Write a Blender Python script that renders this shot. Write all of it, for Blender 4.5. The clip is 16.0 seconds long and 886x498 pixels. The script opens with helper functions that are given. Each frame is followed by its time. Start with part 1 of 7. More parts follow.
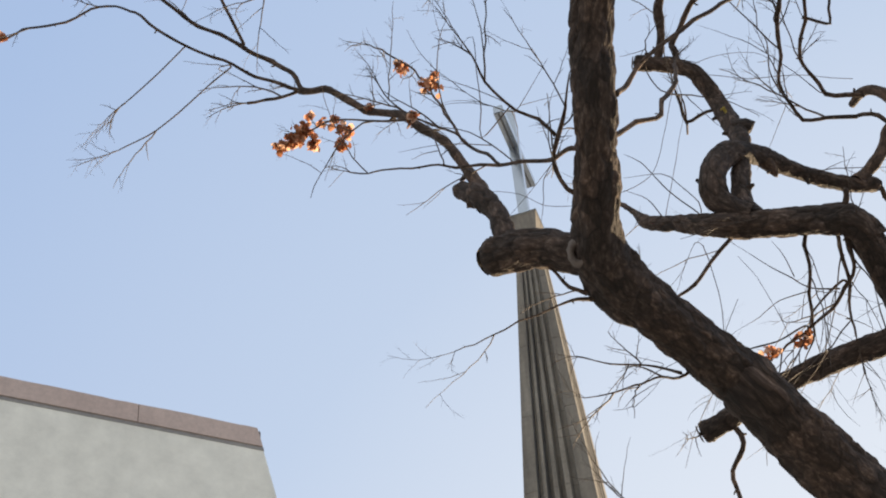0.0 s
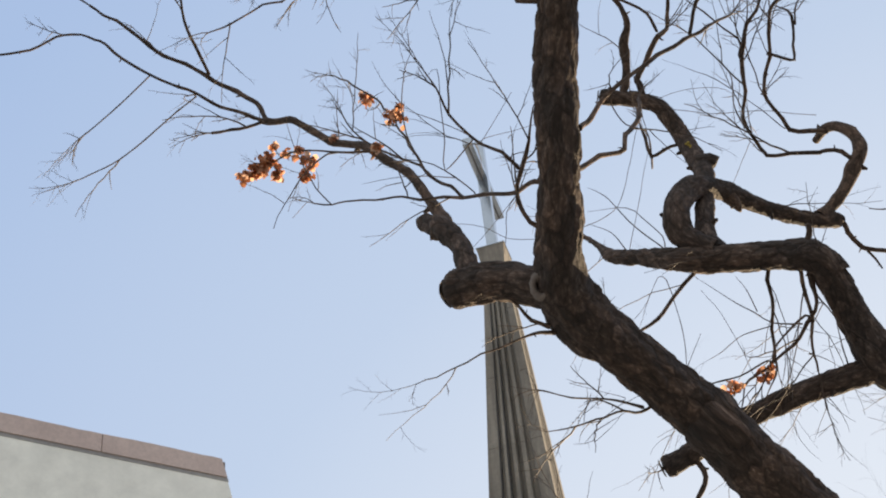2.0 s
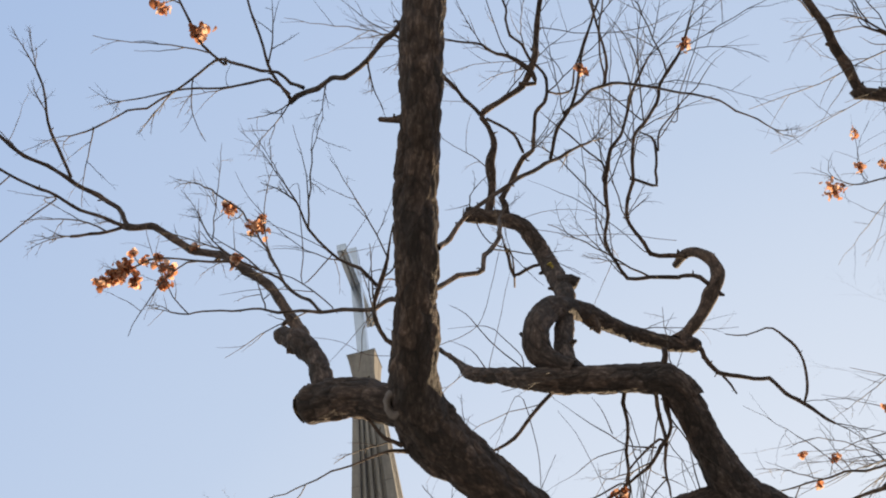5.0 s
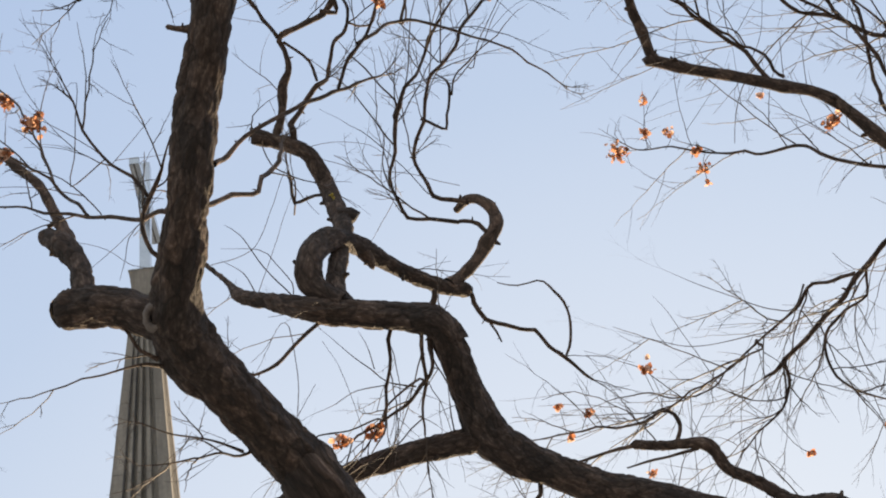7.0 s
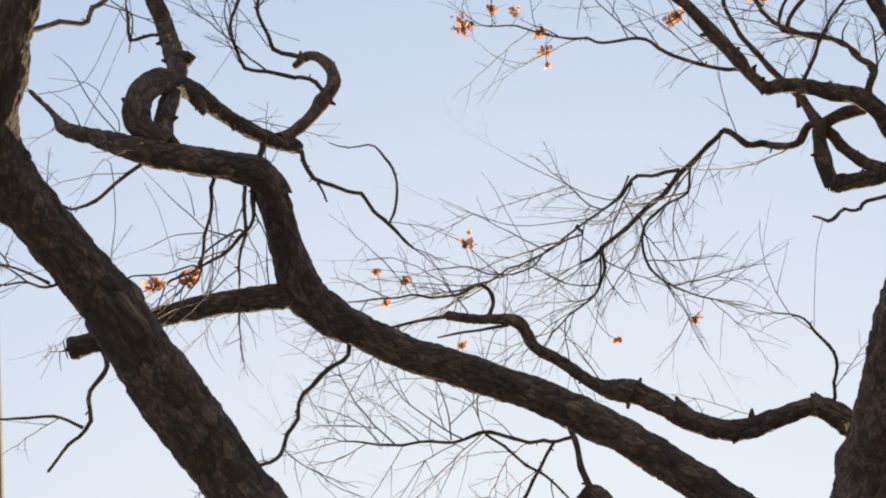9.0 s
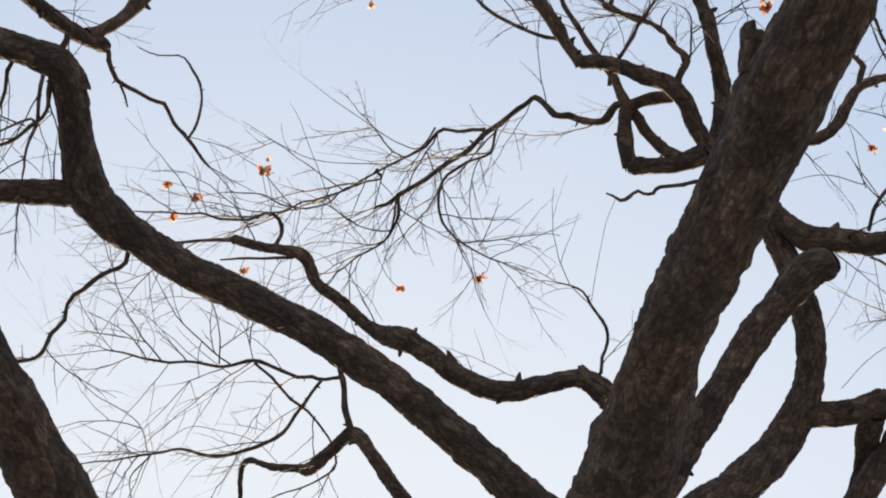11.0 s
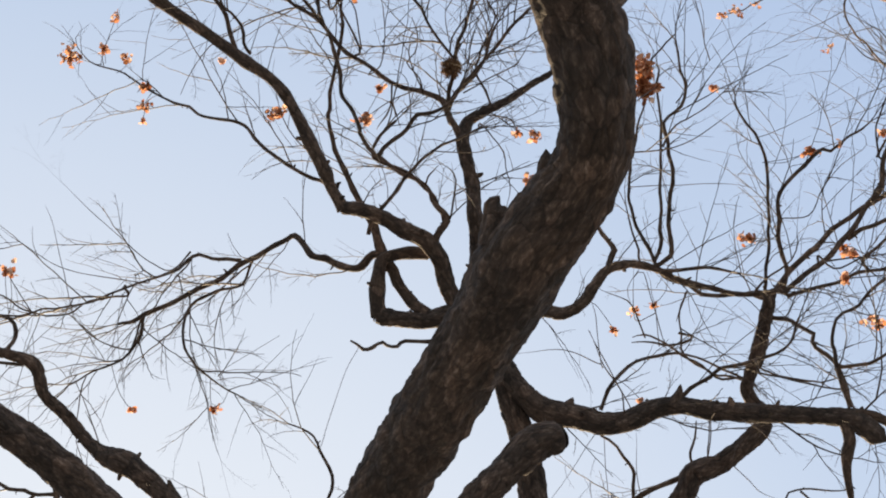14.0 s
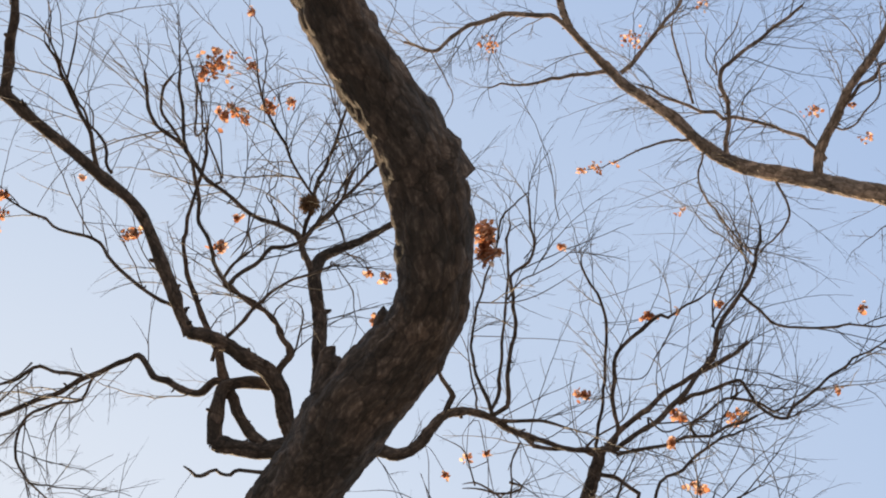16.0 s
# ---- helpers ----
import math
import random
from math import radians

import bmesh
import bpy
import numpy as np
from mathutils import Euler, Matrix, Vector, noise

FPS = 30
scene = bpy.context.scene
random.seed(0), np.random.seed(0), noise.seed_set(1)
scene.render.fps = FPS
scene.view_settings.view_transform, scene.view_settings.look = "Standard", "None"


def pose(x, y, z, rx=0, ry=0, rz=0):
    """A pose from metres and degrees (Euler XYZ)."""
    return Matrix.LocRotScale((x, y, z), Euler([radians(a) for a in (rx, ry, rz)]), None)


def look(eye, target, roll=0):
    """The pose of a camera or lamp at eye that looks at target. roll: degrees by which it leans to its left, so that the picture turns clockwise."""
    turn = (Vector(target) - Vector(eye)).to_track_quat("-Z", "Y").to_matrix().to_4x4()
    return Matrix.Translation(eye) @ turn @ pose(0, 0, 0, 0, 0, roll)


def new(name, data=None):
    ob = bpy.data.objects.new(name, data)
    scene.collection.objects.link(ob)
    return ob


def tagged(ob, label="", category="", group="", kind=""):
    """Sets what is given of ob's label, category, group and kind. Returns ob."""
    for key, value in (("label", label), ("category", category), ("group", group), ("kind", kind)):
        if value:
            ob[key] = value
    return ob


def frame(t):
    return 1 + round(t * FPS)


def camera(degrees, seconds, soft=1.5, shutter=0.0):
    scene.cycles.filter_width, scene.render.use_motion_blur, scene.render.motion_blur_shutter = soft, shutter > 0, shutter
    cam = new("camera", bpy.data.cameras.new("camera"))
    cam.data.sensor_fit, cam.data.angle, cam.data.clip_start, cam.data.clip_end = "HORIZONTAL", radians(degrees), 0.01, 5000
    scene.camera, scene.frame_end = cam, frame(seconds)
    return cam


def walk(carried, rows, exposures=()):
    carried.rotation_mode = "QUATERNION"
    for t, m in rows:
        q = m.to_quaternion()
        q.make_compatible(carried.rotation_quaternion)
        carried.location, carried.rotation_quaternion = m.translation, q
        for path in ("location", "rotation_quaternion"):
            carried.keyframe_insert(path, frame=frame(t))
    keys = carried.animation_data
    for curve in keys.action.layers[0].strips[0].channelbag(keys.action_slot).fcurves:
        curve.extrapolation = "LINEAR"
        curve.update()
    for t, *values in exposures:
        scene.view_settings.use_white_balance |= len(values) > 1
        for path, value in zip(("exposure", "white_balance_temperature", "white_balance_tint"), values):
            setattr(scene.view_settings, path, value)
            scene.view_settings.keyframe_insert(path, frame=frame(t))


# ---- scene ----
cam = camera(31.0, 16.0, soft=2.0)
PATH = [
    (0, pose(0.0000, 0.0000, 1.6000, 133.140, 4.138, 3.868)),
    (0.5, pose(0.0015, 0.0028, 1.6020, 133.290, 4.117, 3.842)),
    (1, pose(0.0035, 0.0047, 1.6016, 133.471, 4.212, 3.653)),
    (1.5, pose(0.0066, 0.0048, 1.6023, 133.763, 4.329, 3.169)),
    (2, pose(0.0112, 0.0037, 1.6047, 134.173, 4.556, 2.700)),
    (2.5, pose(0.0144, 0.0010, 1.6077, 134.602, 4.927, 2.204)),
    (3, pose(0.0194, -0.0017, 1.6097, 135.236, 5.157, 1.621)),
    (3.5, pose(0.0237, -0.0035, 1.6133, 136.270, 5.446, 1.086)),
    (3.7, pose(0.0258, -0.0035, 1.6138, 136.670, 5.576, 0.899)),
    (5.8, pose(0.0558, -0.0092, 1.6175, 137.422, 7.263, -4.973)),
    (6, pose(0.0591, -0.0079, 1.6176, 137.106, 7.539, -5.893)),
    (6.5, pose(0.0699, -0.0019, 1.6158, 136.406, 7.863, -8.464)),
    (7, pose(0.0799, 0.0040, 1.6104, 134.111, 7.538, -11.466)),
    (7.5, pose(0.0885, 0.0001, 1.6062, 133.777, 7.487, -13.639)),
    (8, pose(0.0962, -0.0027, 1.5982, 132.305, 7.572, -15.038)),
    (8.5, pose(0.1081, -0.0062, 1.5934, 130.107, 7.267, -17.803)),
    (8.7, pose(0.1124, -0.0060, 1.5913, 129.360, 7.146, -18.516)),
    (10.8, pose(0.1570, 0.0225, 1.5659, 125.357, 4.551, -29.061)),
    (11, pose(0.1612, 0.0205, 1.5676, 125.585, 4.451, -30.315)),
    (11.5, pose(0.1721, 0.0083, 1.5758, 126.203, 3.999, -32.917)),
    (12, pose(0.1859, -0.0006, 1.5771, 126.765, 3.699, -35.529)),
    (12.5, pose(0.2018, -0.0043, 1.5747, 127.214, 3.587, -37.604)),
    (13, pose(0.2130, -0.0095, 1.5747, 127.557, 3.584, -39.217)),
    (13.5, pose(0.2162, -0.0177, 1.5830, 128.482, 3.548, -40.230)),
    (14, pose(0.2176, -0.0314, 1.5933, 129.542, 3.428, -41.296)),
    (14.5, pose(0.2121, -0.0585, 1.6052, 130.610, 3.542, -42.291)),
    (15, pose(0.1976, -0.0870, 1.6065, 131.884, 3.010, -44.737)),
    (15.5, pose(0.1868, -0.1130, 1.5937, 132.586, 3.089, -46.566)),
    (16, pose(0.1745, -0.1339, 1.5765, 133.445, 2.986, -48.306)),
]
walk(cam, PATH, exposures=[(0, 1.263)])

# ---- daylight: hazy winter sky, low sun behind the branches ----
SUN_HEADING, SUN_HEIGHT = 32.0, 4.5
HAZE_HEADING, HAZE_HEIGHT = 24.5, 7.0
world = bpy.data.worlds.new("world")
scene.world = world
world.use_nodes = True
wt = world.node_tree
sky = wt.nodes.new("ShaderNodeTexSky")
sky.sky_type = "NISHITA"
sky.sun_disc = False
sky.sun_elevation = radians(SUN_HEIGHT)
sky.sun_rotation = radians(SUN_HEADING)
sky.air_density, sky.dust_density, sky.ozone_density = 1.0, 0.4, 1.5
# thin winter haze, whitest low over the sunward horizon
def bearing(heading, height):
    h, e = radians(heading), radians(height)
    return math.sin(h) * math.cos(e), math.cos(h) * math.cos(e), math.sin(e)


TO_SUN = bearing(SUN_HEADING, SUN_HEIGHT)
way = wt.nodes.new("ShaderNodeTexCoord")
near = wt.nodes.new("ShaderNodeVectorMath")
near.operation = "DOT_PRODUCT"
near.inputs[1].default_value = bearing(HAZE_HEADING, HAZE_HEIGHT)
wt.links.new(way.outputs["Generated"], near.inputs[0])
veil = wt.nodes.new("ShaderNodeValToRGB")
stops = veil.color_ramp.elements
stops.new(0.4), stops.new(0.5), stops.new(0.6)
for stop, at, tone in zip(stops, (0.0, 0.34, 0.54, 0.75, 0.93), ((0.72, 0.75, 0.79), (0.36, 0.49, 0.73), (0.413, 0.54, 0.785), (0.55, 0.65, 0.825), (0.83, 0.86, 0.915))):
    stop.position, stop.color = at, (*tone, 1)
wt.links.new(near.outputs["Value"], veil.inputs[0])
gain = wt.nodes.new("ShaderNodeVectorMath")
gain.operation = "SCALE"
gain.inputs["Scale"].default_value = 10.0
wt.links.new(veil.outputs[0], gain.inputs[0])
haze = wt.nodes.new("ShaderNodeMix")
haze.data_type = "RGBA"
haze.inputs[0].default_value = 0.8
wt.links.new(sky.outputs[0], haze.inputs[6])
wt.links.new(gain.outputs[0], haze.inputs[7])
wt.links.new(haze.outputs[2], wt.nodes["Background"].inputs[0])
wt.nodes["Background"].inputs[1].default_value = 0.05

sun = new("sun", bpy.data.lights.new("sun", "SUN"))
sun.data.energy, sun.data.angle, sun.data.color = 5.0, radians(0.6), (1.0, 0.76, 0.48)
sun.matrix_world = look(TO_SUN, (0, 0, 0))


# ---- materials ----
def material(name, rough=0.8, metal=0.0):
    m = bpy.data.materials.new(name)
    m.use_nodes = True
    b = m.node_tree.nodes["Principled BSDF"]
    b.inputs["Roughness"].default_value = rough
    b.inputs["Metallic"].default_value = metal
    return m, m.node_tree, b


def node(t, kind, **values):
    n = t.nodes.new(kind)
    for k, v in values.items():
        n.inputs[k.replace("_", " ")].default_value = v
    return n


def ramp(t, source, stops):
    n = t.nodes.new("ShaderNodeValToRGB")
    el = n.color_ramp.elements
    while len(el) < len(stops):
        el.new(0.5)
    for x, (p, c) in zip(el, stops):
        x.position, x.color = p, (*c, 1)
    t.links.new(source, n.inputs[0])
    return n.outputs[0]


def mix(t, fac, a, b, blend="MIX"):
    n = t.nodes.new("ShaderNodeMix")
    n.data_type, n.blend_type = "RGBA", blend
    for s, v in ((0, fac), (6, a), (7, b)):
        if isinstance(v, (int, float)):
            n.inputs[s].default_value = v
        elif isinstance(v, tuple):
            n.inputs[s].default_value = (*v, 1)
        else:
            t.links.new(v, n.inputs[s])
    return n.outputs[2]


def bump(t, b, height, strength, distance):
    n = node(t, "ShaderNodeBump", Strength=strength, Distance=distance)
    t.links.new(height, n.inputs["Height"])
    t.links.new(n.outputs[0], b.inputs["Normal"])


def bark_material(name, dark, mid, pale, grain_size, depth):
    """Scaly bark: each plate has its own tint, with grain drawn out along the limb and ochre lichen."""
    m, t, b = material(name, 0.88)
    at = t.nodes.new("ShaderNodeAttribute")
    at.attribute_name = "bark"
    plate = t.nodes.new("ShaderNodeAttribute")
    plate.attribute_name = "plate"
    cell = t.nodes.new("ShaderNodeSeparateXYZ")
    t.links.new(plate.outputs["Vector"], cell.inputs[0])
    along = node(t, "ShaderNodeMapping")
    along.inputs["Scale"].default_value = (1.0, 1.0, 0.75)
    t.links.new(at.outputs["Vector"], along.inputs["Vector"])
    grain = node(t, "ShaderNodeTexNoise", Scale=grain_size, Detail=7.0, Roughness=0.72)
    t.links.new(along.outputs[0], grain.inputs["Vector"])
    stain = node(t, "ShaderNodeTexNoise", Scale=7.0, Detail=4.0)
    t.links.new(at.outputs["Vector"], stain.inputs["Vector"])
    tone = ramp(t, grain.outputs[0], [(0.28, dark), (0.52, mid), (0.76, pale)])
    warp = node(t, "ShaderNodeTexNoise", Scale=26.0, Detail=4.0)
    t.links.new(at.outputs["Vector"], warp.inputs["Vector"])
    off = t.nodes.new("ShaderNodeVectorMath")
    off.operation = "MULTIPLY_ADD"
    off.inputs[1].default_value = (0.034, 0.034, 0.034)
    t.links.new(warp.outputs["Color"], off.inputs[0])
    t.links.new(at.outputs["Vector"], off.inputs[2])
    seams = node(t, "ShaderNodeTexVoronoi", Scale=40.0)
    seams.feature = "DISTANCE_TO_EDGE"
    scale = node(t, "ShaderNodeTexVoronoi", Scale=40.0)
    for n in (seams, scale):
        t.links.new(off.outputs[0], n.inputs["Vector"])
    per = ramp(t, scale.outputs["Color"], [(0.15, (0.55, 0.53, 0.51)), (0.85, (1.75, 1.74, 1.74))])
    tone = mix(t, 0.85, tone, per, "MULTIPLY")
    drift = ramp(t, cell.outputs["X"], [(0.0, (0.72, 0.70, 0.69)), (1.0, (1.35, 1.32, 1.30))])
    tone = mix(t, 0.8, tone, drift, "MULTIPLY")
    # Shade in the cracks, put into the colour: plate edges darkened along the seams.
    crack_shade = ramp(t, seams.outputs["Distance"], [(0.0, (0.28, 0.25, 0.23)), (0.07, (0.8, 0.8, 0.8)), (0.2, (1, 1, 1))])
    tone = mix(t, 0.65, tone, crack_shade, "MULTIPLY")
    big = ramp(t, stain.outputs[0], [(0.35, (0.70, 0.70, 0.73)), (0.65, (1.30, 1.18, 1.06))])
    tone = mix(t, 0.8, tone, big, "MULTIPLY")
    spots = node(t, "ShaderNodeTexNoise", Scale=13.0, Detail=6.0, Roughness=0.68)
    t.links.new(at.outputs["Vector"], spots.inputs["Vector"])
    mask = ramp(t, spots.outputs[0], [(0.73, (0, 0, 0)), (0.80, (1, 1, 1))])
    tone = mix(t, mask, tone, (0.20, 0.14, 0.05))
    t.links.new(tone, b.inputs["Base Color"])
    relief = ramp(t, seams.outputs["Distance"], [(0.0, (0, 0, 0)), (0.13, (0.8, 0.8, 0.8)), (0.5, (1, 1, 1))])
    bump(t, b, mix(t, 0.6, relief, grain.outputs[0]), 1.0, depth)
    return m


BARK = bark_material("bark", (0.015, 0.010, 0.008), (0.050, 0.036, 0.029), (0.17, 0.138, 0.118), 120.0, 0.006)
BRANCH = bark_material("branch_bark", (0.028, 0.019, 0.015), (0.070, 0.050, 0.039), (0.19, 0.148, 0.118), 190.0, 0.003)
# Branch bark in paler tones, with the low sun's light put into its colour.
SUNLIT_BARK = bark_material("sunlit_bark", (0.09, 0.066, 0.052), (0.20, 0.155, 0.125), (0.36, 0.29, 0.24), 90.0, 0.003)


def twig_material():
    m, t, b = material("twig_bark", 0.75)
    n = node(t, "ShaderNodeTexNoise", Scale=40.0, Detail=3.0)
    c = t.nodes.new("ShaderNodeTexCoord")
    t.links.new(c.outputs["Object"], n.inputs["Vector"])
    t.links.new(ramp(t, n.outputs[0], [(0.3, (0.030, 0.020, 0.015)), (0.7, (0.085, 0.060, 0.045))]), b.inputs["Base Color"])
    return m


def paper_material():
    m, t, b = material("dry_seed_wing", 0.7)
    g = t.nodes.new("ShaderNodeNewGeometry")
    col = ramp(t, g.outputs["Random Per Island"], [(0.0, (0.20, 0.075, 0.035)), (0.45, (0.54, 0.235, 0.115)), (1.0, (0.84, 0.58, 0.42))])
    n = node(t, "ShaderNodeTexNoise", Scale=220.0, Detail=3.0)
    c = t.nodes.new("ShaderNodeTexCoord")
    t.links.new(c.outputs["Object"], n.inputs["Vector"])
    col = mix(t, 0.5, col, ramp(t, n.outputs[0], [(0.3, (0.5, 0.45, 0.4)), (0.7, (1.2, 1.2, 1.2))]), "MULTIPLY")
    t.links.new(col, b.inputs["Base Color"])
    tr = t.nodes.new("ShaderNodeBsdfTranslucent")
    t.links.new(col, tr.inputs["Color"])
    mx = t.nodes.new("ShaderNodeMixShader")
    mx.inputs[0].default_value = 0.62
    t.links.new(b.outputs[0], mx.inputs[1])
    t.links.new(tr.outputs[0], mx.inputs[2])
    t.links.new(mx.outputs[0], t.nodes["Material Output"].inputs[0])
    return m


def surface(name, colours, rough, scales, depth=0.0, metal=0.0, streak=0.0):
    """A mottled surface: two noises in object space, vertical run-off streaks where asked."""
    m, t, b = material(name, rough, metal)
    c = t.nodes.new("ShaderNodeTexCoord")
    big = node(t, "ShaderNodeTexNoise", Scale=scales[0], Detail=5.0, Roughness=0.6)
    fine = node(t, "ShaderNodeTexNoise", Scale=scales[1], Detail=6.0, Roughness=0.7)
    for n in (big, fine):
        t.links.new(c.outputs["Object"], n.inputs["Vector"])
    tone = ramp(t, big.outputs[0], [(0.3, colours[0]), (0.7, colours[1])])
    tone = mix(t, 0.35, tone, ramp(t, fine.outputs[0], [(0.3, (0.6, 0.6, 0.6)), (0.7, (1.3, 1.3, 1.3))]), "MULTIPLY")
    if streak:
        mp = node(t, "ShaderNodeMapping")
        mp.inputs["Scale"].default_value = (3.0, 3.0, 0.12)
        t.links.new(c.outputs["Object"], mp.inputs["Vector"])
        run = node(t, "ShaderNodeTexNoise", Scale=1.6, Detail=6.0, Roughness=0.65)
        t.links.new(mp.outputs[0], run.inputs["Vector"])
        tone = mix(t, streak, tone, ramp(t, run.outputs[0], [(0.32, (0.55, 0.55, 0.56)), (0.62, (1.12, 1.12, 1.1))]), "MULTIPLY")
    t.links.new(tone, b.inputs["Base Color"])
    if depth:
        bump(t, b, fine.outputs[0], 0.6, depth)
    return m


TWIG = twig_material()
WING = paper_material()
STALK = surface("dry_stalk", ((0.10, 0.055, 0.03), (0.26, 0.15, 0.075)), 0.85, (60, 300))
LICHEN = surface("lichen", ((0.30, 0.22, 0.03), (0.52, 0.42, 0.10)), 0.95, (60, 300), 0.001)
CUT_WOOD = surface("cut_wood", ((0.05, 0.036, 0.028), (0.11, 0.08, 0.06)), 0.9, (30, 200), 0.002)
SCAR_WOOD = surface("scar_wood", ((0.13, 0.11, 0.10), (0.22, 0.19, 0.17)), 0.9, (40, 220), 0.002)
CONCRETE = surface("spire_concrete", ((0.165, 0.15, 0.13), (0.25, 0.232, 0.205)), 0.9, (0.6, 9), 0.006, 0.0, 0.75)
JOINT = surface("joint_mortar", ((0.10, 0.10, 0.10), (0.14, 0.14, 0.14)), 0.95, (2, 20))
STEEL = surface("brushed_steel", ((0.42, 0.47, 0.53), (0.52, 0.57, 0.62)), 0.22, (1.2, 14), 0.0, 0.95)
RENDERED = surface("painted_render", ((0.84, 0.83, 0.75), (0.90, 0.89, 0.81)), 0.92, (0.35, 3.0), 0.001, 0.0, 0.07)
COPING = surface("coping_stone", ((0.53, 0.42, 0.38), (0.62, 0.50, 0.45)), 0.9, (0.9, 24), 0.003, 0.0, 0.15)
DRIP = surface("drip_edge", ((0.26, 0.25, 0.25), (0.34, 0.33, 0.32)), 0.8, (3, 30))
PAVING = surface("ground_dirt", ((0.34, 0.31, 0.27), (0.47, 0.43, 0.37)), 0.95, (0.4, 8), 0.01)


# ---- builders ----
def mesh_object(name, verts, faces, mat, parent=None, label="", kind="", smooth=True, vectors=None, plates=None):
    me = bpy.data.meshes.new(name)
    me.from_pydata([tuple(v) for v in verts], [], faces)
    me.materials.append(mat)
    if smooth:
        me.shade_smooth()
    if vectors is not None:
        at = me.attributes.new("bark", "FLOAT_VECTOR", "POINT")
        at.data.foreach_set("vector", np.asarray(vectors, dtype=np.float32).ravel())
    if plates is not None:
        at = me.attributes.new("plate", "FLOAT_VECTOR", "POINT")
        at.data.foreach_set("vector", np.asarray(plates, dtype=np.float32).ravel())
    ob = new(name, me)
    ob.parent = parent
    return tagged(ob, label=label, kind=kind)


def part(name, bm, mat, parent, label="", smooth=False):
    me = bpy.data.meshes.new(name)
    bm.to_mesh(me)
    bm.free()
    me.materials.append(mat)
    if smooth:
        me.shade_smooth()
    ob = new(name, me)
    ob.parent = parent
    return tagged(ob, label=label)


def thing(name, place, label, category, group=""):
    ob = new(name)
    ob.location = place
    return tagged(ob, label=label, category=category, group=group)


def spline(points, step):
    """Catmull-Rom through (x, y, z, diameter), resampled at about the given step."""
    p = np.array(points, dtype=float)
    ext = np.vstack([2 * p[0] - p[1], p, 2 * p[-1] - p[-2]])
    ext[:, 3] = np.maximum(ext[:, 3], 0.001)
    out = []
    for i in range(len(p) - 1):
        a, b, c, d = ext[i:i + 4]
        n = max(2, int(np.linalg.norm(c[:3] - b[:3]) / step))
        for k in range(n):
            t = k / n
            out.append(0.5 * (2 * b + (c - a) * t + (2 * a - 5 * b + 4 * c - d) * t * t + (3 * b - a - 3 * c + d) * t ** 3))
    out.append(p[-1])
    return np.array(out)


def frames_along(q):
    tan = np.gradient(q, axis=0)
    tan /= np.linalg.norm(tan, axis=1, keepdims=True) + 1e-9
    n = np.cross(tan[0], (0.31, 0.2, 0.93))
    n /= np.linalg.norm(n)
    ns = []
    for v in tan:
        n = n - v * (n @ v)
        n /= np.linalg.norm(n) + 1e-9
        ns.append(n)
    ns = np.array(ns)
    return tan, ns, np.cross(tan, ns)


rng = np.random.default_rng(7)


def tube(verts, faces, pts, radii, sides=3):
    """Adds a thin tapering twig to the lists."""
    q = np.asarray(pts)
    tan, u, v = frames_along(q)
    start = len(verts)
    for c, a, b, r in zip(q, u, v, radii):
        for k in range(sides):
            w = 2 * math.pi * k / sides
            verts.append(c + r * (math.cos(w) * a + math.sin(w) * b))
    for i in range(len(q) - 1):
        for k in range(sides):
            a, b = start + i * sides + k, start + i * sides + (k + 1) % sides
            faces.append((a, b, b + sides, a + sides))


def unit(v):
    return v / (np.linalg.norm(v) + 1e-9)


def shoot(verts, faces, origin, way, length, radius, depth):
    """One slender whip, bent a little at each bud, with alternate side shoots and short buds."""
    n = (2, 6, 9, 11)[depth]
    bend = rng.normal(0, (0.2, 0.30, 0.42, 0.6)[depth], 3) + np.array((0, 0, -0.12))
    pts, rad, ways = [np.array(origin)], [radius], [way]
    w = way
    zig = unit(np.cross(way, rng.normal(0, 1, 3)))
    for i in range(n):
        zig = -zig
        w = unit(w + bend / n + zig * (0.0, 0.12, 0.15, 0.22)[depth] + rng.normal(0, (0.04, 0.05, 0.06, 0.12)[depth], 3))
        pts.append(pts[-1] + w * length / n)
        rad.append(radius * (1 - 0.66 * (i + 1) / n))
        ways.append(w)
    tube(verts, faces, pts, rad)
    if depth == 0:
        return
    side = unit(np.cross(way, rng.normal(0, 1, 3)))
    count = int(rng.integers(3, 7)) if depth > 1 else int(rng.integers(1, 5))
    for k in range(count):
        f = 0.14 + 0.8 * (k + rng.random() * 0.6) / count
        i = min(n - 1, int(f * n))
        base = pts[i] + (pts[i + 1] - pts[i]) * (f * n - i)
        side = unit(-side + rng.normal(0, 0.45, 3))
        out = unit(ways[i] * rng.uniform(0.7, 1.5) + side)
        if depth > 1:
            shoot(verts, faces, base, out, length * rng.uniform(0.25, 0.62) * (1.1 - 0.55 * f), rad[i] * 0.72, depth - 1)
        else:
            shoot(verts, faces, base, out, rng.uniform(0.004, 0.020), rad[i] * 0.7, 0)


